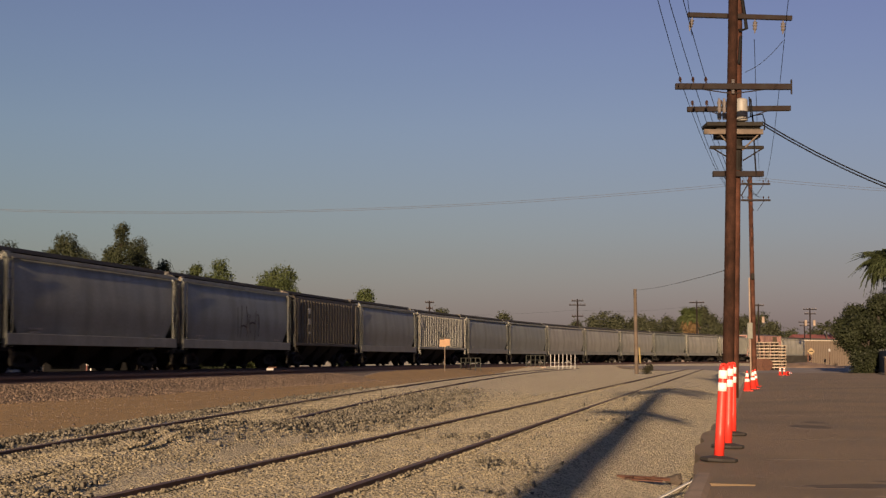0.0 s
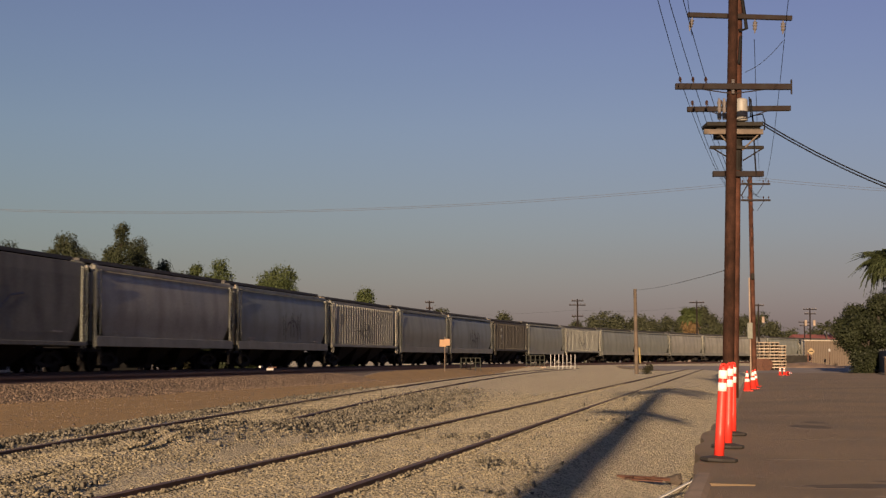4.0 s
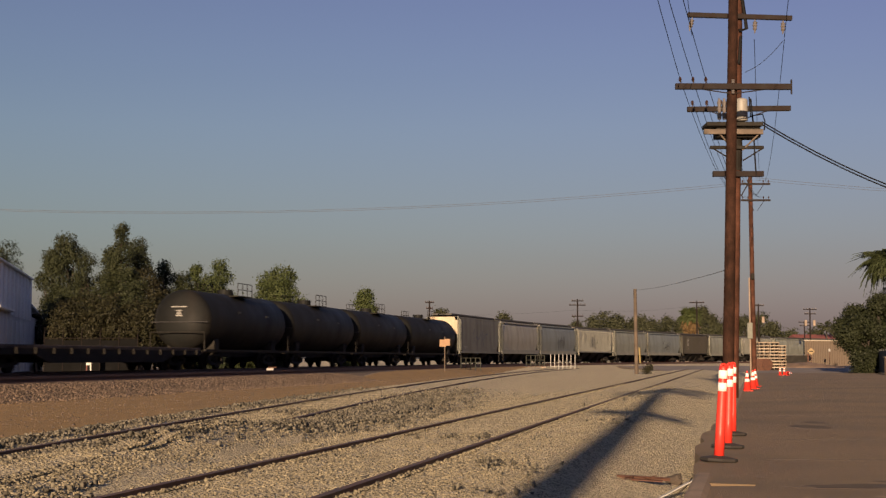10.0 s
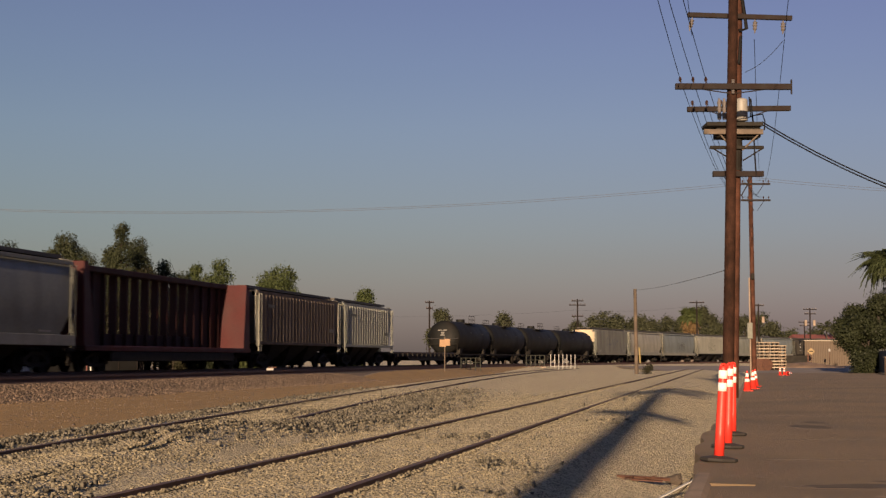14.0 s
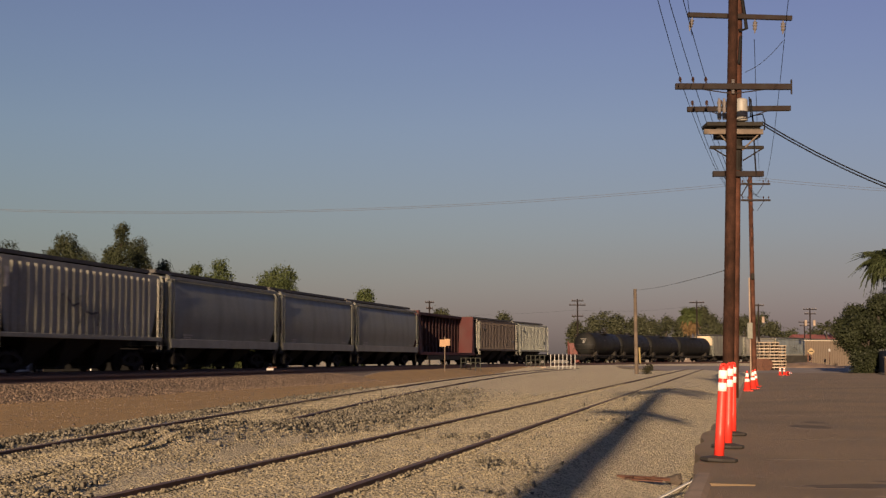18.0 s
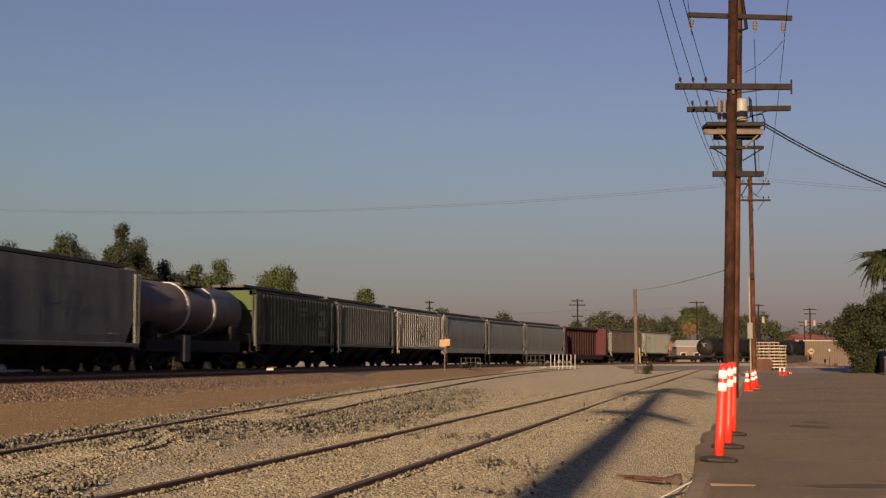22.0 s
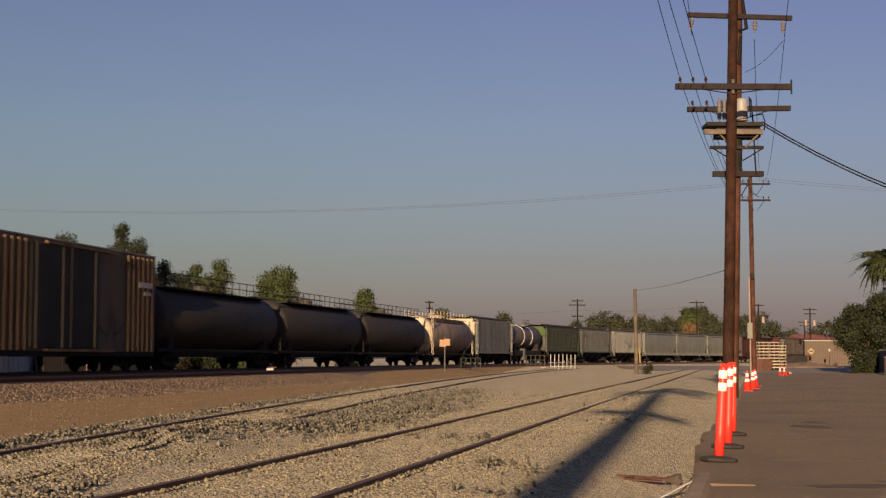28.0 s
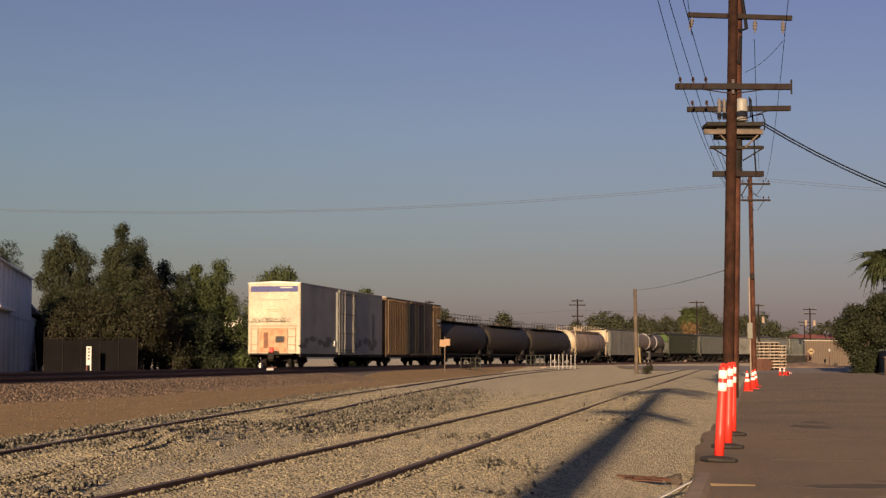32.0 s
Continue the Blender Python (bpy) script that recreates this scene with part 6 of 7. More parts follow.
def palm(label, x, y, h, frond_len, count, seed, skirt=True, group="palms", leaf="leaf_palm", fat=1.0, droop=0.0):
    """A palm: ringed trunk, arching fronds with hanging leaflets, dead skirt below."""
    rng = random.Random(seed)
    t = thing("palm_tree", label, "palm tree", group, pose(x, y, 0.0))
    bm = bmesh.new()
    rings = []
    for k in range(30):
        z = h * k / 29
        r = (0.22 - 0.08 * k / 29) * (1.06 if k % 2 else 1.0)
        rings.append([(r * math.cos(a), r * math.sin(a), z - (0.2 if k == 0 else 0)) for a in (2 * math.pi * j / 10 for j in range(10))])
    loft(bm, rings)
    bmesh.ops.recalc_face_normals(bm, faces=bm.faces)
    part("trunk", bm, M["bark"], t)
    def frond_mesh(material, drop):
        bm = bmesh.new()
        pts = []
        for k in range(15):
            f = k / 14
            pts.append(Vector((frond_len * (f - 0.18 * f * f), 0, frond_len * (0.42 * f - drop * f * f))))
        wire(bm, pts, 0.018, 4)
        for k in range(1, 15):
            p = pts[k]
            for j in range(5):
                q = p.lerp(pts[k - 1], (j + rng.random()) / 5)
                L = frond_len * rng.uniform(0.18, 0.36) * math.sin(math.pi * min(0.97, k / 15 + 0.12))
                for s in (-1, 1):
                    tip = q + Vector((L * rng.uniform(-0.1, 0.4), s * L * rng.uniform(0.1, 0.5), -L * 0.92))
                    mid = q + Vector((L * 0.16, s * L * 0.36, -L * 0.22))
                    w = Vector((0.0075, 0, 0.0)) * frond_len / 2.2 * fat
                    va = [bm.verts.new(c) for c in (q - w, q + w, mid + w, tip, mid - w)]
                    bm.faces.new(va)
        return part("frond", bm, M[material])
    for i in range(count):
        tilt = rng.uniform(-78 if skirt else -62, 26)
        key = ("frond", seed, i % 3)
        drop = (0.75, 0.95, 0.6)[i % 3] + droop
        shared(key, t, pose(0, 0, h, 0, tilt, i * 137.5), lambda: frond_mesh(leaf, drop))
    if skirt:
        for i in range(46):
            shared(("skirt", seed), t, pose(0, 0, h - 0.15 - 1.5 * (i % 3) / 2, 0, rng.uniform(4, 60), i * 137.5 + 40), lambda: frond_mesh("leaf_dead", 0.8))
    return t


NEAR_PALM = palm("green palm with drooping feathery fronds above the dark tree", place(1573, 121), 121, rise(466, 121), 2.8, 84, 7, False, fat=1.6, droop=0.35)
palm("far palm with a dense round head of fronds", place(1221, 300), 300, rise(562, 300), 3.0, 120, 8, True, leaf="leaf_green", fat=4.0)
palm("small far palm on the skyline", place(1462, 330), 330, rise(582, 330), 3.6, 16, 9, False, leaf="leaf_far")


# ---- buildings ----
M["corrugated"] = surface("corrugated", (0.95, 0.90, 0.79), 0.55, 0.0, 0.12, 0.8, 12, 0.05, (0.45, 0.40, 0.35), 1.0, 0.4)
M["shed_drab"] = surface("shed_drab", (0.13, 0.10, 0.085), 0.9, 0.0, 0.15, 0.6, 10, 0.05, (0.07, 0.05, 0.04), 0.0, 0.4)
M["shed_wall"] = surface("shed_wall", (0.82, 0.77, 0.68), 0.8, 0.0, 0.15, 0.6, 10, 0.05, (0.45, 0.41, 0.37), 1.0, 0.3)
M["white_wall"] = surface("white_wall", (0.70, 0.64, 0.55), 0.85, 0.0, 0.1, 0.5, 10, 0.05)
M["beige_wall"] = surface("beige_wall", (0.34, 0.29, 0.23), 0.9, 0.0, 0.12, 0.3, 8, 0.05, (0.2, 0.16, 0.12), 0.0, 0.4)
M["red_tile"] = surface("red_tile", (0.20, 0.06, 0.045), 0.85, 0.0, 0.2, 0.5, 6, 0.2)
M["screen_cloth"] = surface("screen_cloth", (0.0062, 0.006, 0.006), 0.95, 0.0, 0.35, 1.0, 30, 0.1, spec=0.08)
M["weathered_ply"] = surface("weathered_ply", (0.42, 0.30, 0.18), 0.85, 0.0, 0.2, 2.0, 25, 0.1)
M["tan_panel"] = surface("tan_panel", (0.30, 0.185, 0.105), 0.8, 0.0, 0.15, 2.0, 25, 0.05)
M["yellow_sign"] = surface("yellow_sign", (0.25, 0.17, 0.075), 0.5, 0.0, 0.08, 2.0, 25, 0.0)
M["stringer_wood"] = surface("stringer_wood", (0.13, 0.095, 0.07), 0.9, 0.0, 0.3, 3.0, 30, 0.2)
M["pallet_wood"] = surface("pallet_wood", (0.36, 0.29, 0.215), 0.9, 0.0, 0.3, 3.0, 30, 0.2, (0.12, 0.09, 0.07), 0.0, 0.5, per_object=0.25)
M["dull_green"] = surface("dull_green", (0.022, 0.024, 0.017), 0.7, 0.2, 0.2, 4, 40, 0.05)
M["pale_steel"] = surface("pale_steel", (0.34, 0.33, 0.31), 0.7, 0.0, 0.2, 4, 40, 0.05, (0.12, 0.1, 0.08), 0.0, 0.5)
M["far_wood"] = surface("far_wood", (0.018, 0.014, 0.013), 0.95, 0.0, 0.2, 1, 10, 0.0, spec=0.1)
M["skip_orange"] = surface("skip_orange", (0.10, 0.024, 0.019), 0.7, 0.0, 0.2, 1.5, 20, 0.05, (0.16, 0.04, 0.025), 1.0, 0.5)
M["dry_earth"] = surface("dry_earth", (0.15, 0.10, 0.068), 0.95, 0.0, 0.25, 1.0, 15, 0.4)
M["dark_rock"] = surface("dark_rock", (0.06, 0.046, 0.035), 0.95, 0.0, 0.3, 8.0, 40, 0.4)
M["rusty_steel"] = surface("rusty_steel", (0.085, 0.036, 0.022), 0.85, 0.0, 0.35, 4.0, 40, 0.3, (0.06, 0.03, 0.02))


def warehouse():
    """Corrugated warehouse beside the line: long wall with cladding above and a plain base, lean-to at its end."""
    t = thing("warehouse", "grey corrugated-metal warehouse with a lean-to beside the tracks", "warehouse", m=pose(-22.94, 75.0, -0.28, 0, 0, 11) @ Matrix.Scale(1.25, 4))
    L, H = 17.2, 5.25
    part("wall", boxes([(-9, 0, 0, L, 0, H)]), M["shed_wall"], t)
    rng = random.Random(2)
    n = 10
    for i in range(n):
        y = 0.2 + (L - 0.6) * i / (n - 1)
        lo = 3.35 if i < 4 else 3.1
        key = ("sheet_rib", i < 4)
        shared(key, t, pose(0.0, y, 0), lambda: part("cladding_rib", build(loft, [[(0.0, 0.0, z), (0.06, 0.05, z), (0.06, 0.9, z), (0.0, 0.95, z)] for z in (lo, H - 0.02)]), M["corrugated"]))
    for i in range(0, 5):
        y = 5.2 + 2.2 * i
        shared("strip", t, pose(0.0, y, 0), lambda: part("wall_batten", boxes([(0.0, 0.035, 0, 0.7, 0.45, 2.9)], 0.01), M["corrugated"]))
    part("ledge", boxes([(-0.02, 0.28, 0.0, 6.8, 3.22, 3.34)], 0.02), M["corrugated"], t)
    part("plinth", boxes([(0.0, 0.1, 0, L, 0, 0.5)]), M["concrete"], t)
    bm = bmesh.new()
    loft(bm, [[(0.2, y, H - 0.02), (0.2, y, H + 0.05), (-4.5, y, H + 0.45), (-9.3, y, H + 0.05), (-9.3, y, H - 0.02)] for y in (-0.1, L + 0.1)])
    bmesh.ops.recalc_face_normals(bm, faces=bm.faces)
    part("roof", bm, M["corrugated"], t)
    # lean-to
    part("lean_to", boxes([(-5, -0.05, L, L + 8.5, 0, 3.35)]), M["shed_wall"], t)
    bm = bmesh.new()
    loft(bm, [[(0.12, y, 3.35 + z), (0.12, y, 3.45 + z), (-5.1, y, 3.45 + z), (-5.1, y, 3.35 + z)] for y, z in ((L, 0.55), (L + 8.7, 0.0))])
    bmesh.ops.recalc_face_normals(bm, faces=bm.faces)
    part("lean_to_roof", bm, M["corrugated"], t)
    # dark plate on the wall in place of the doorway's shade
    part("doorway", boxes([(-0.05, 0.0, L + 4.2, L + 5.6, 0.1, 2.9)]), M["screen_cloth"], t, "dark plate standing for the shade in a doorway")
    for dy in (6.3, 7.2, 8.1):
        part("post", boxes([(0.0, 0.1, L + dy, L + dy + 0.14, 0, 3.3)]), M["white_paint"], t)
    bm = bmesh.new()
    loft(bm, [[(0.25, L + 1.6, 0.4), (0.28, L + 1.6, 0.4), (0.28, L + 2.6, 0.4), (0.25, L + 2.6, 0.4)], [(0.15, L + 1.2, 2.2), (0.18, L + 1.2, 2.2), (0.18, L + 1.3, 2.2), (0.15, L + 1.3, 2.2)]])
    bmesh.ops.recalc_face_normals(bm, faces=bm.faces)
    part("loose_sheet", bm, M["weathered_ply"], t, "pale loose board leaning on the wall")
    return t


warehouse()


def plain_house(name, label, x, y, w, d, h, wall, roof, rise_by, turn=0.0, windows=3, cat="building"):
    t = thing(name, label, cat, "", pose(x, y, 0, 0, 0, turn))
    part("wall", boxes([(-w / 2, w / 2, 0, d, 0, h)]), M[wall], t)
    bm = bmesh.new()
    loft(bm, [[(s * (w / 2 + 0.3), -0.3, h), (s * (w / 2 + 0.3), -0.3, h + 0.1), (s * (w / 2 + 0.3 - rise_by * 0.6), d / 2, h + rise_by), (s * (w / 2 + 0.3), d + 0.3, h + 0.1), (s * (w / 2 + 0.3), d + 0.3, h)] for s in (-1, 1)])
    bmesh.ops.recalc_face_normals(bm, faces=bm.faces)
    part("roof", bm, M[roof], t)
    for i in range(windows):
        wx = -w / 2 + w * (i + 0.5) / windows
        f = part("window", boxes([(wx - 0.5, wx + 0.5, -0.04, 0.0, 1.0, 2.2)]), M["white_paint"], t)
        part("pane", boxes([(wx - 0.42, wx + 0.42, -0.05, -0.04, 1.08, 2.12)]), M["screen_cloth"], f)
    return t


plain_house("house", "low beige building with a red tiled roof beyond the crossing", place(1447, 330), 330, 10.5, 9, rise(602, 330), "beige_wall", "red_tile", 1.3)
plain_house("house", "long pale building behind the railway crossing", place(1445, 345), 345, 30, 8, 3.6, "beige_wall", "roof_grey", 0.8, windows=8)
plain_house("house", "white sunlit building seen between the trees", place(437, 150), 150, 4.6, 8, rise(562, 150), "white_wall", "roof_grey", 0.3, windows=1)
plain_house("house", "white sunlit building seen between the trees", place(432, 146), 146, 3.4, 3, rise(608, 146), "white_wall", "white_wall", 0.2, windows=0)


def screen_fence():
    """Chain-link fence hung with dark screen cloth below the trees."""
    t = thing("screen_fence", "tall fence hung with dark screen cloth below the trees", "fence", m=pose(place(80, 77), 77, 0.0))
    W = place(245, 77) - place(80, 77)
    n = 5
    for i in range(n):
        a, b = W * i / n, W * (i + 1) / n
        part("cloth", boxes([(a + 0.02, b - 0.02, -0.01, 0.01, 0.05, 2.15 - 0.06 * (i % 2))]), M["screen_cloth"], t)
    for i in range(n + 1):
        part("post", build(tube, (W * i / n, -0.05, -0.1), (W * i / n, -0.05, 2.45), 0.022), M["far_wood"], t)
        part("barb_arm", build(tube, (W * i / n, -0.05, 2.4), (W * i / n + 0.1, -0.25, 2.75), 0.016, n=5), M["far_wood"], t)
    for z in (2.5, 2.62, 2.74):
        part("barbed_wire", build(tube, (0, -0.1 - (z - 2.4) * 0.4, z), (W, -0.1 - (z - 2.4) * 0.4, z), 0.005, n=4), M["far_wood"], t)
    part("top_rail", build(tube, (0, -0.05, 2.2), (W, -0.05, 2.2), 0.018), M["far_wood"], t)


screen_fence()


def back_fence():
    t = thing("board_fence", "dark low board fence behind the scrub", "fence", m=pose(place(262, 82), 82, 0.0))
    W = place(445, 100) - place(262, 82) + 1.2
    for i in range(22):
        shared("fence_board", t, pose(W * i / 22, 0.6 * i, 0), lambda: part("board", boxes([(0.0, W / 22 - 0.02, -0.015, 0.015, 0.0, 1.5)]), M["screen_cloth"]))


back_fence()


def trackside_sign(x, y, z0):
    """Small white marker board with a short column of unreadable black figures."""
    t = thing("marker_sign", "narrow white marker board with black figures on white legs", "sign", m=pose(x, y, z0))
    part("board", boxes([(-0.13, 0.13, -0.015, 0.015, 0.8, 1.76)], 0.005), M["white_paint"], t)
    for z in (1.63, 1.46, 1.29, 1.12):
        part("figure_bar", boxes([(-0.05, 0.045, -0.022, -0.0155, z - 0.035, z + 0.04)]), M["black_steel"], t, "dark unreadable figure")
    for x1 in (-0.1, 0.1):
        part("leg", boxes([(x1 - 0.03, x1 + 0.03, -0.02, 0.02, -0.1, 0.8)]), M["white_paint" if x1 > 0 else "skip_orange"], t)


trackside_sign(place(159, 75.2), 75.2, 0.0)


def twin_sign():
    t = thing("trackside_sign", "plain tan back of a two-panel sign on a thin post", "sign", m=pose(place(787, 99), 99.0, 0.1))
    part("post", boxes([(-0.035, 0.035, -0.03, 0.03, -0.2, 2.5)]), M["old_wood"], t)
    a = part("panel", boxes([(-0.5, -0.06, -0.06, -0.03, 1.82, 2.3)], 0.01), M["tan_panel"], t)
    a.matrix_basis = pose(0.05, 0, 0, 0, 3, 0)
    part("panel", boxes([(-0.01, 0.36, -0.075, -0.045, 1.9, 2.36)], 0.01), M["tan_panel"], t)


twin_sign()


def railing(name, label, x0, x1, d, z0, h, bars, material, rails_at, r, group):
    t = thing(name, label, "railing", group, pose(x0, d, z0))
    w = x1 - x0
    for i in range(bars):
        shared(("bar", material, round(h, 2), round(r, 3)), t, pose(w * i / (bars - 1), 0, 0), lambda: part("post", build(tube, (0, 0, -0.1), (0, 0, h), r, n=6), M[material]))
    for z in rails_at:
        part("rail_bar", build(tube, (0, 0, z), (w, 0, z), r * 0.7, n=6), M[material], t)
    return t


railing("post_row", "row of white steel posts at a culvert", place(974, 140), place(1017, 140), 140, 0.18, 1.36, 7, "pale_steel", (0.2,), 0.04, "culvert railings")
railing("railing", "dull green steel railing at a culvert", place(931, 138), place(963, 138), 138, 0.25, 1.2, 5, "dull_green", (0.35, 0.75, 1.18), 0.05, "culvert railings")
railing("railing", "dull green steel railing at a culvert", place(816, 108), place(850, 108), 108, 0.2, 1.0, 5, "dull_green", (0.3, 0.65, 0.98), 0.04, "culvert railings")
railing("railing", "grey steel railing by the far crossing", place(1440, 185), place(1482, 185), 185, 0.35, 1.1, 8, "dull_green", (0.5, 1.08), 0.03, "crossing railings")

t = thing("culvert_box", "concrete culvert box with a dark mouth", "culvert", m=pose(place(946, 137), 136.6, 0.05))
part("lid", boxes([(-1.0, 1.0, -0.4, 0.5, 0.22, 0.34)], 0.02), M["concrete"], t)
part("side", boxes([(-0.98, -0.83, -0.38, 0.48, 0, 0.215)]), M["concrete"], t)
part("side", boxes([(0.83, 0.98, -0.38, 0.48, 0, 0.215)]), M["concrete"], t)
# dark back plate stands for the shade inside the culvert
part("mouth", boxes([(-0.83, 0.83, 0.3, 0.34, 0, 0.215)]), M["screen_cloth"], t)
rng = random.Random(12)
for i in range(5):
    pl = part("timber", boxes([(-0.45, 0.45, -0.07, 0.07, 0, 0.09)], 0.01), M["weathered_ply"])
    pl.matrix_basis = pose(place(912 + 4 * i, 135), 134.5 + 0.4 * i, 0.06 + 0.07 * (i % 3), 0, rng.uniform(-12, 8), rng.uniform(-40, 30))
    tagged(pl, "loose sawn timber lying by the culvert", "timber", "loose timbers")


def pallet_stack(x, y, z0, n, turn):
    for i in range(n):
        t = thing("pallet", "heavy weathered timber pallet in a tall stack", "pallet", "stacked pallets", pose(x, y, z0 + 0.285 * i, 0, 0, turn + (i * 37 % 5) - 2))
        for k in range(5):
            shared("deck_board", t, pose(0, -0.5 + 0.25 * k, 0.185), lambda: part("deck_board", boxes([(-0.47, 0.47, -0.05, 0.05, 0, 0.09)]), M["pallet_wood"]))
        for k in (-1, 0, 1):
            shared("stringer", t, pose(k * 0.42, 0, 0), lambda: part("stringer", boxes([(-0.03, 0.03, -0.55, 0.55, 0.0, 0.18)]), M["stringer_wood"]))


pallet_stack(place(1348, 135.5), 135.6, 0.10, 9, 2)
pallet_stack(place(1366.5, 135.5), 135.5, 0.10, 9, 2)
pallet_stack(place(1380, 137), 137.2, 0.10, 8, -4)
for i in range(3):
    # empty cable reels leaning by the pallets
    t = thing("cable_reel", "rust-brown empty wooden cable reel by the pallets", "cable reel", "cable reels", pose(place(1341 + 7 * i, 133), 133.2, 0.58, 0, 0, 12 * i))
    for y in (-0.22, 0.22):
        part("flange", build(disc, 0, 0.55, 0.05, y), M["rusty_steel"], t)
    part("core", build(disc, 0, 0.25, 0.4, 0.0), M["rusty_steel"], t)


def diamond_sign():
    t = thing("warning_sign", "yellow diamond warning sign near the crossing", "sign", m=pose(place(1434, 168), 168, 0.3))
    s = part("plate", boxes([(-0.3, 0.3, -0.01, 0.01, -0.3, 0.3)], 0.005), M["yellow_sign"], t)
    s.matrix_basis = pose(0, 0, rise(622, 168) - 0.3, 0, 45, 0)
    part("symbol_bar", boxes([(-0.22, 0.22, -0.025, -0.012, -0.05, 0.06)]), M["black_steel"], t, "dark unreadable bar").matrix_basis = pose(0, 0, rise(622, 168) - 0.3)
    part("post", boxes([(-0.025, 0.025, 0.012, 0.05, -0.3, 2.2)]), M["rusty_steel"], t)


diamond_sign()
t = thing("crossing_post", "white crossing signal post beside the far track", "signal post", m=pose(place(1466, 166), 166, 0.3))
part("mast", build(tube, (0, 0, -0.2), (0, 0, 1.9), 0.03), M["rusty_steel"], t)
part("lamp_box", boxes([(-0.11, 0.11, -0.12, 0.06, 1.62, 1.95)], 0.03), M["pale_steel"], t)


def road_barrier(x, y, z0):
    t = thing("road_barrier", "dark steel frame barrier by the crossing", "barrier", m=pose(x, y, z0))
    part("panel", boxes([(-1.4, 1.4, -0.06, 0.06, 0.35, 1.2)], 0.02), M["black_steel"], t)
    for k in (-1.3, 1.3):
        part("post", boxes([(k - 0.08, k + 0.08, -0.1, 0.1, -0.1, 1.35)], 0.02), M["rusty_steel"], t)


road_barrier(place(1407, 160), 160, 0.28)
bm = bmesh.new()
turned(bm, [(4.6, -0.1), (4.0, 0.12), (2.6, 0.4), (1.2, 0.55), (0.1, 0.6)], 22)
for v in bm.verts:
    v.co.z += 0.25 * noise.noise(v.co * 0.6)
    v.co.y *= 0.6
bmesh.ops.recalc_face_normals(bm, faces=bm.faces)
mound = part("earth_mound", bm, M["dry_earth"], smooth=True)
mound.matrix_basis = pose(place(1425, 155), 156, 0.15)
tagged(mound, "low mound of dry brown earth by the crossing", "mound")

# garden wall and gate under the dark tree
M["fence_grey"] = surface("fence_grey", (0.05, 0.052, 0.052), 0.85, 0.0, 0.25, 2.0, 25, 0.1, (0.025, 0.024, 0.022), 1.0, 0.6)
t = thing("garden_fence", "dark grey board fence under the street trees", "fence", m=pose(place(1541, 124), 124, 0.0))
run = Vector((place(1574, 104) - place(1541, 124), -20.0, 0))
turn_z = math.degrees(math.atan2(run.y, run.x))
for k in range(34):
    shared("garden_board", t, pose(*(run * (k / 34)), 0, 0, turn_z), lambda: part("board", boxes([(0.0, run.length / 34 - 0.03, -0.012, 0.012, 0.05, 1.72)], 0.004), M["fence_grey"]))
for k in range(9):
    shared("garden_post", t, pose(*(run * (k / 8.0)), 0, 0, turn_z), lambda: part("post", boxes([(-0.05, 0.05, 0.014, 0.11, -0.1, 1.85)], 0.006), M["fence_grey"]))
t = thing("gate_pillar", "tan rendered pillar at the end of the fence", "pillar", m=pose(place(1569, 103), 103, 0.0))
part("shaft", boxes([(-0.2, 0.2, -0.2, 0.2, -0.1, 1.2)], 0.02), M["dry_earth"], t)
part("cap", boxes([(-0.25, 0.25, -0.25, 0.25, 1.2, 1.28)], 0.02), M["concrete"], t)

# corrugated yard wall in front of the curve
t = thing("yard_wall", "tan corrugated-sheet yard wall beside the crossing", "wall", m=pose(place(1423, 172), 172, 0.2))
W = place(1502, 172) - place(1423, 172)
M["tan_sheet"] = surface("tan_sheet", (0.105, 0.078, 0.055), 0.8, 0.0, 0.15, 0.8, 10, 0.05, (0.12, 0.085, 0.06), 1.0, 0.5)
for k in range(26):
    shared("tan_sheet", t, pose(W * k / 26, 0, 0), lambda: part("sheet", build(loft, [[(0, 0, z), (W / 104, -0.05, z), (W / 35, -0.05, z), (W / 26, 0, z), (W / 26, 0.03, z), (0, 0.03, z)] for z in (0.0, rise(604, 172) - 0.2)]), M["tan_sheet"]))
part("coping", boxes([(-0.1, W + 0.1, -0.09, 0.08, rise(604, 172) - 0.196, rise(604, 172) - 0.08)], 0.02), M["beige_wall"], t, "pale coping strip")
bm = bmesh.new()
arch = [Vector((0.85, 0, 5.9)), Vector((0.45, 0, 5.75)), Vector((0.12, 0, 5.4)), Vector((-0.06, 0, 4.9)), Vector((-0.12, 0, 4.3)), Vector((-0.05, 0, 3.7)), Vector((0.02, 0, 3.1))]
for a, b, r in zip(arch, arch[1:], (0.2, 0.22, 0.22, 0.2, 0.16, 0.1)):
    tube(bm, a, b, r, r * 0.9, 7)
bmesh.ops.recalc_face_normals(bm, faces=bm.faces)
fr = part("dead_frond", bm, M["leaf_dead"], NEAR_PALM, "dry tan frond hanging in an arc")
fr.matrix_basis = pose(-0.4, -5.0, -0.1)

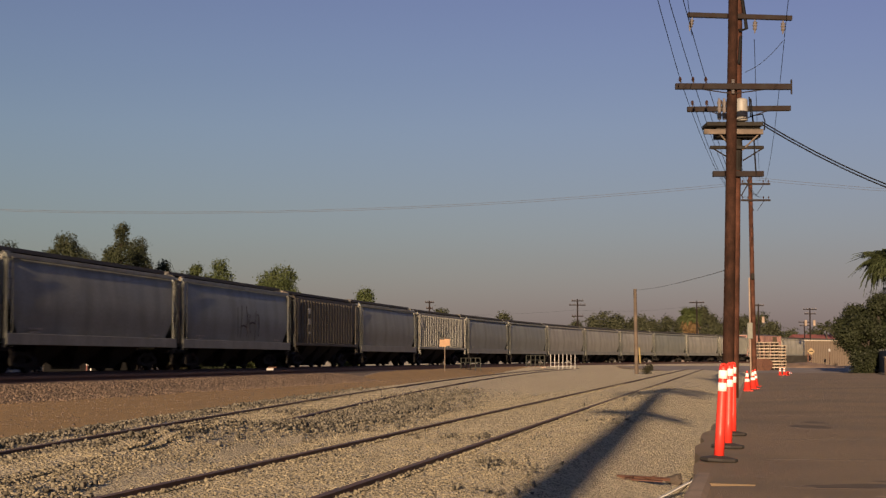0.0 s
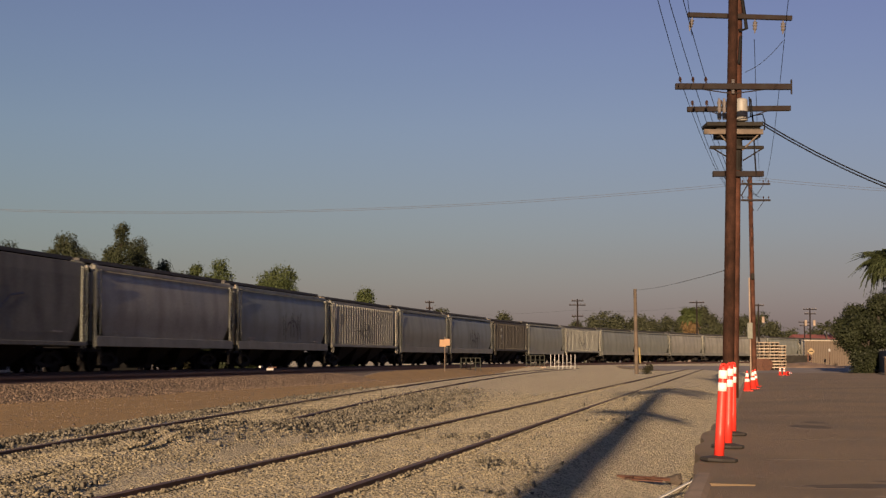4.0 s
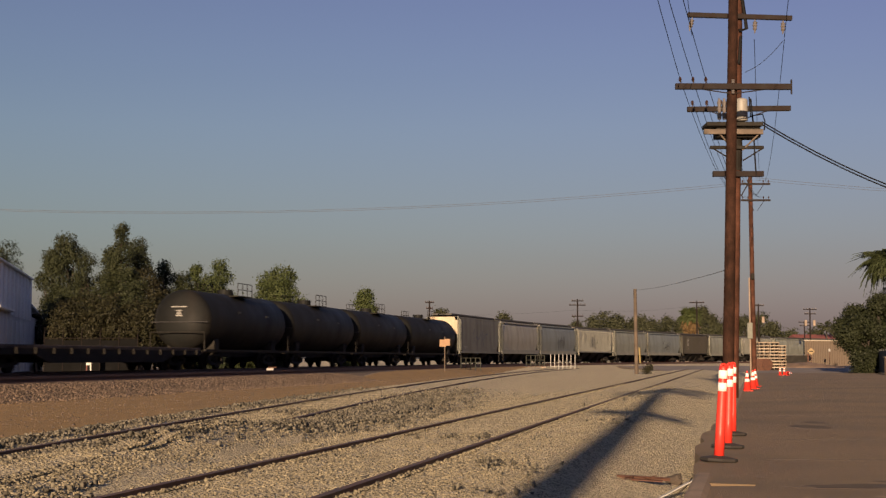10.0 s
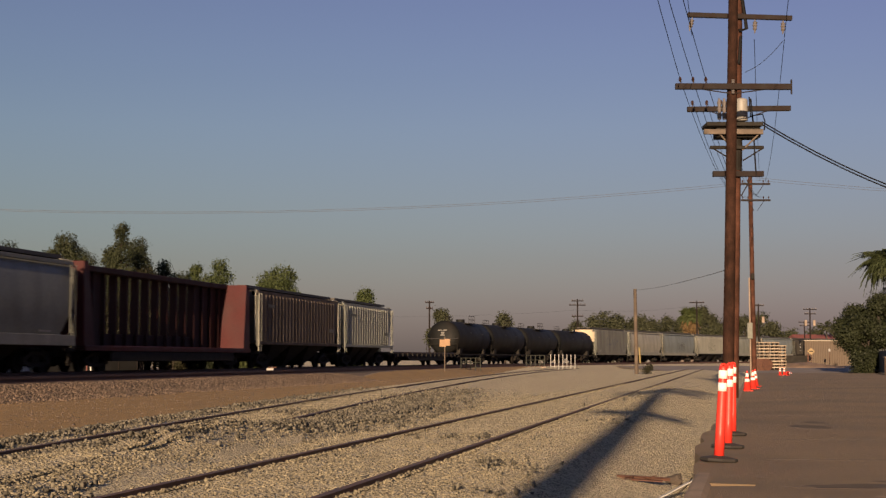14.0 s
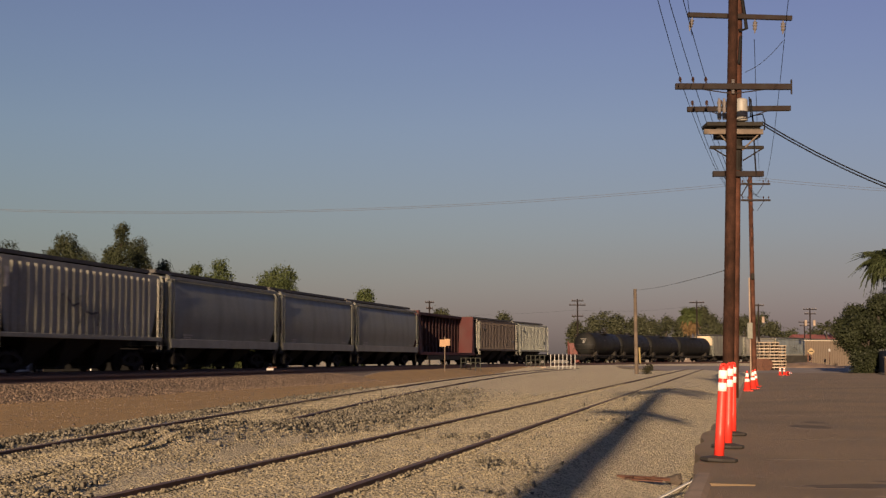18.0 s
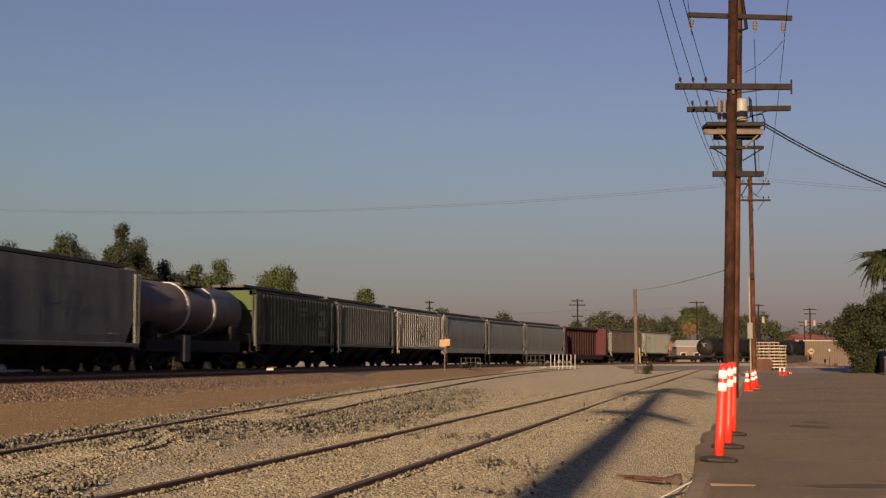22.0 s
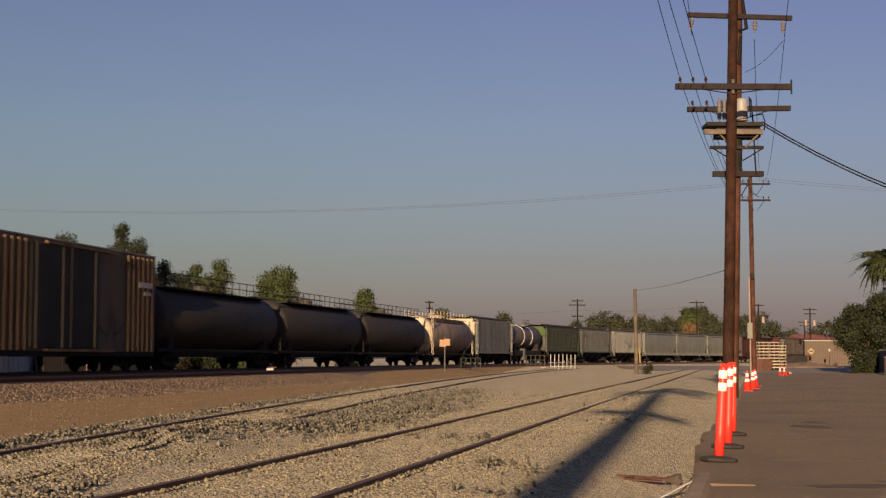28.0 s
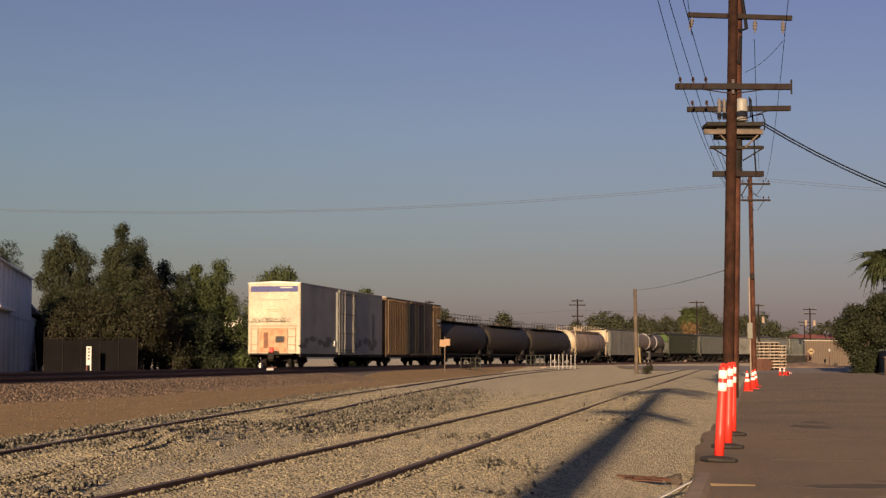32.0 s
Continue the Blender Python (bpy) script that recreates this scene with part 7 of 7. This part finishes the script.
# far utility poles on the skyline
def skyline_pole(px, top, d, arms, boxes_on=False):
    t = thing("utility_pole", "far dark utility pole on the skyline", "utility pole", "far utility poles", pose(place(px, d), d, 0.0))
    h = rise(top, d)
    part("shaft", build(tube, (0, 0, -0.3), (0, 0, h), 0.16, 0.12), M["far_wood"], t)
    for dz, half in arms:
        part("cross_arm", boxes([(-half, half, -0.07, 0.07, h - dz - 0.08, h - dz + 0.08)]), M["far_wood"], t)
        for s in (-0.9, -0.4, 0.4, 0.9):
            part("insulator", build(tube, (s * half, 0, h - dz + 0.08), (s * half, 0, h - dz + 0.28), 0.05, n=6), M["insulator_brown"], t)
    if boxes_on:
        for s in (-1, 1):
            part("transformer", build(tube, (s * 0.75, 0, h - 3.1), (s * 0.75, 0, h - 2.1), 0.24, n=10), M["concrete"], t)


skyline_pole(760, 533, 230, ((0.25, 0.7), (1.2, 0.5)))
skyline_pole(1022, 530, 250, ((0.3, 1.0), (1.0, 1.4), (2.9, 1.0)))
skyline_pole(1233, 533, 260, ((0.3, 1.3),))
skyline_pole(1342, 538, 240, ((0.3, 0.9),), True)
skyline_pole(1433, 546, 260, ((0.2, 1.2), (1.0, 1.0)), True)
skyline_pole(1423, 569, 300, ((0.2, 1.2), (0.9, 1.0)))
strung("far_wire", "faint far wire on the skyline", [((place(560, 240), 240, 8.2), (place(1022, 250), 250, 9.4), 0.6), ((place(1022, 250), 250, 9.4), (place(1233, 260), 260, 10.6), 0.6)], 0.009)

# skips, a container and a pale shed on the far side of the main line, seen over the empty flat car


def skip(px, w, h, s, back=11.0):
    """Open steel skip with sloping ends, ribs and a lip."""
    x, y, th = on_line(s)
    t = thing("waste_skip", "orange-red steel skip standing beyond the main line", "skip", "orange skips", pose(place(px, y + back), y + back, 0.0, 0, 0, 0))
    part("body", build(loft, [[(-w / 2 + e, -1.1, z), (w / 2 - e, -1.1, z), (w / 2 - e, 1.1, z), (-w / 2 + e, 1.1, z)] for z, e in ((0.1, 0.55), (h * 0.45, 0.08), (h, 0.0))]), M["skip_orange"], t)
    part("lip", boxes([(-w / 2 - 0.06, w / 2 + 0.06, -1.17, -1.08, h - 0.12, h + 0.02)], 0.01), M["skip_orange"], t)
    for i in range(5):
        xx = -w / 2 + 0.7 + (w - 1.4) * i / 4
        part("rib", boxes([(xx - 0.06, xx + 0.06, -1.19, -1.1, 0.3, h - 0.13)], 0.01), M["skip_orange"], t)
    part("hook_bar", build(tube, (-w / 2 - 0.05, 0, h * 0.5), (-w / 2 - 0.05, 0, h + 0.35), 0.06), M["skip_orange"], t)
    return t


def line_at(px):
    """The place along the main line that lies in one direction from the eye."""
    k = np.argmin(np.abs(TX / np.maximum(TY, 1) - (px - 784) / 2600) + (TS < 20) + (TS > 380))
    return float(TS[k])


for px, w, top in ((1018, 1.8, 608), (1058, 2.2, 606), (1118, 3.8, 603), (1170, 3.0, 605)):
    s = line_at(px)
    d = on_line(s)[1] + 11.0
    skip(px, w, rise(top, d), s)
d = on_line(line_at(1235))[1] + 22.0
plain_house("shed", "low drab shed with a pale roof beyond the main line", place(1232, d), d, 7.0, 6, rise(614, d), "shed_drab", "pale_steel", 1.2, windows=3, cat="shed")

# small track gear on the main line
t = thing("track_box", "small pale track-circuit box beside the rail", "track gear", m=pose(place(480, 74), 74, 0.47))
part("case", boxes([(-0.2, 0.16, -0.12, 0.12, 0, 0.2)], 0.03), M["pale_steel"], t)
part("lid", boxes([(-0.12, 0.3, -0.14, 0.14, 0.2, 0.25)], 0.01), M["rusty_steel"], t, "rusty lid")
part("rod", build(tube, (0.2, 0, 0.05), (0.8, 0.1, 0.04), 0.025), M["rusty_steel"], t)


# ---- scrap lying by the kerb ----
def scrap():
    g = lambda x, y: float(ground_at([x], [y])[0])
    t = thing("scrap_channel", "rusty steel channel half buried in gravel", "scrap metal", m=pose(2.04, 15.1, g(2.04, 15.1) + 0.04, 4, 3, -10))
    part("web", boxes([(-0.27, 0.27, -0.006, 0.006, 0, 0.03)]), M["rusty_steel"], t)
    part("flange", boxes([(-0.27, 0.27, -0.045, 0.0, 0.03, 0.036)]), M["rusty_steel"], t)
    part("flange", boxes([(-0.12, 0.2, -0.11, -0.046, 0.0, 0.012)]), M["rusty_steel"], t)
    rr = random.Random(31)
    for i in range(9):
        p0 = Vector((rr.uniform(-0.2, 0.2), rr.uniform(-0.14, -0.02), rr.uniform(0.0, 0.03)))
        pts = [p0, p0 + Vector((rr.uniform(-0.06, 0.08), rr.uniform(-0.05, 0.03), rr.uniform(0.0, 0.03))), p0 + Vector((rr.uniform(-0.12, 0.16), rr.uniform(-0.07, 0.03), 0.0))]
        part("bent_rod", build(wire, pts, 0.005, 5), M["rusty_steel"], t, "bent rusty rod")
    b = thing("scrap_board", "pale splintered strip of board leaning on the kerb", "board", m=pose(2.2, 14.0, -0.105, 0, -26, 8))
    part("plank", boxes([(-0.2, 0.2, -0.03, 0.03, 0, 0.012)], 0.003), M["pale_steel"], b)
    part("splinter", boxes([(-0.05, 0.24, 0.035, 0.05, -0.01, 0.004)]), M["grey_wood"], b)
    part("strap", build(wire, [(-0.18, -0.06, -0.02), (-0.02, -0.05, -0.03), (0.1, -0.03, -0.01), (0.2, 0.02, 0.03)], 0.006, 5), M["black_steel"], b, "dark bent strap")
    rng = np.random.default_rng(21)
    for i, (x, y, s) in enumerate(((2.44, 15.6, 0.095), (2.22, 15.5, 0.04))):
        bm = bmesh.new()
        bmesh.ops.create_icosphere(bm, subdivisions=2, radius=s)
        for v in bm.verts:
            v.co *= 1 + 0.5 * noise.noise(v.co * 18 + Vector((i, 0, 0)))
            v.co.z *= 0.7
        rock = part("rock", bm, M["dark_rock"])
        rock.matrix_basis = pose(x, y, g(x, y) + s * 0.35)
        tagged(rock, "rough brown rock lying on the gravel", "rock", "loose rocks")


scrap()


# ---- what moves ----
def spin():
    """Wheelsets turn as the train rolls: one turning per axle place, shared by all bogies."""
    turn = math.degrees(SPEED / 0.43) / FPS
    lead = {}
    for b in BOGIE_USED:
        for w in b.children:
            if not w.name.startswith("wheelset"):
                continue
            x = round(w.matrix_basis.translation.x, 2)
            if x not in lead:
                walk(w, [(k / FPS, pose(x, 0, 0.43, 0, turn * k, 0)) for k in range(int(SECONDS * FPS) + 1)])
                lead[x] = w
            else:
                w.rotation_mode = "QUATERNION"
                keys = w.animation_data_create()
                keys.action = lead[x].animation_data.action
                keys.action_slot = lead[x].animation_data.action_slot


def motions():
    for car, mid in CARS:
        rows = []
        for k in range(33):
            x, y, th = on_line(mid + SPEED * k)
            rows.append((float(k), pose(x, y, RAIL_Z, 0, 0, 90 - math.degrees(th))))
        walk(car, rows)
    spin()


motions()
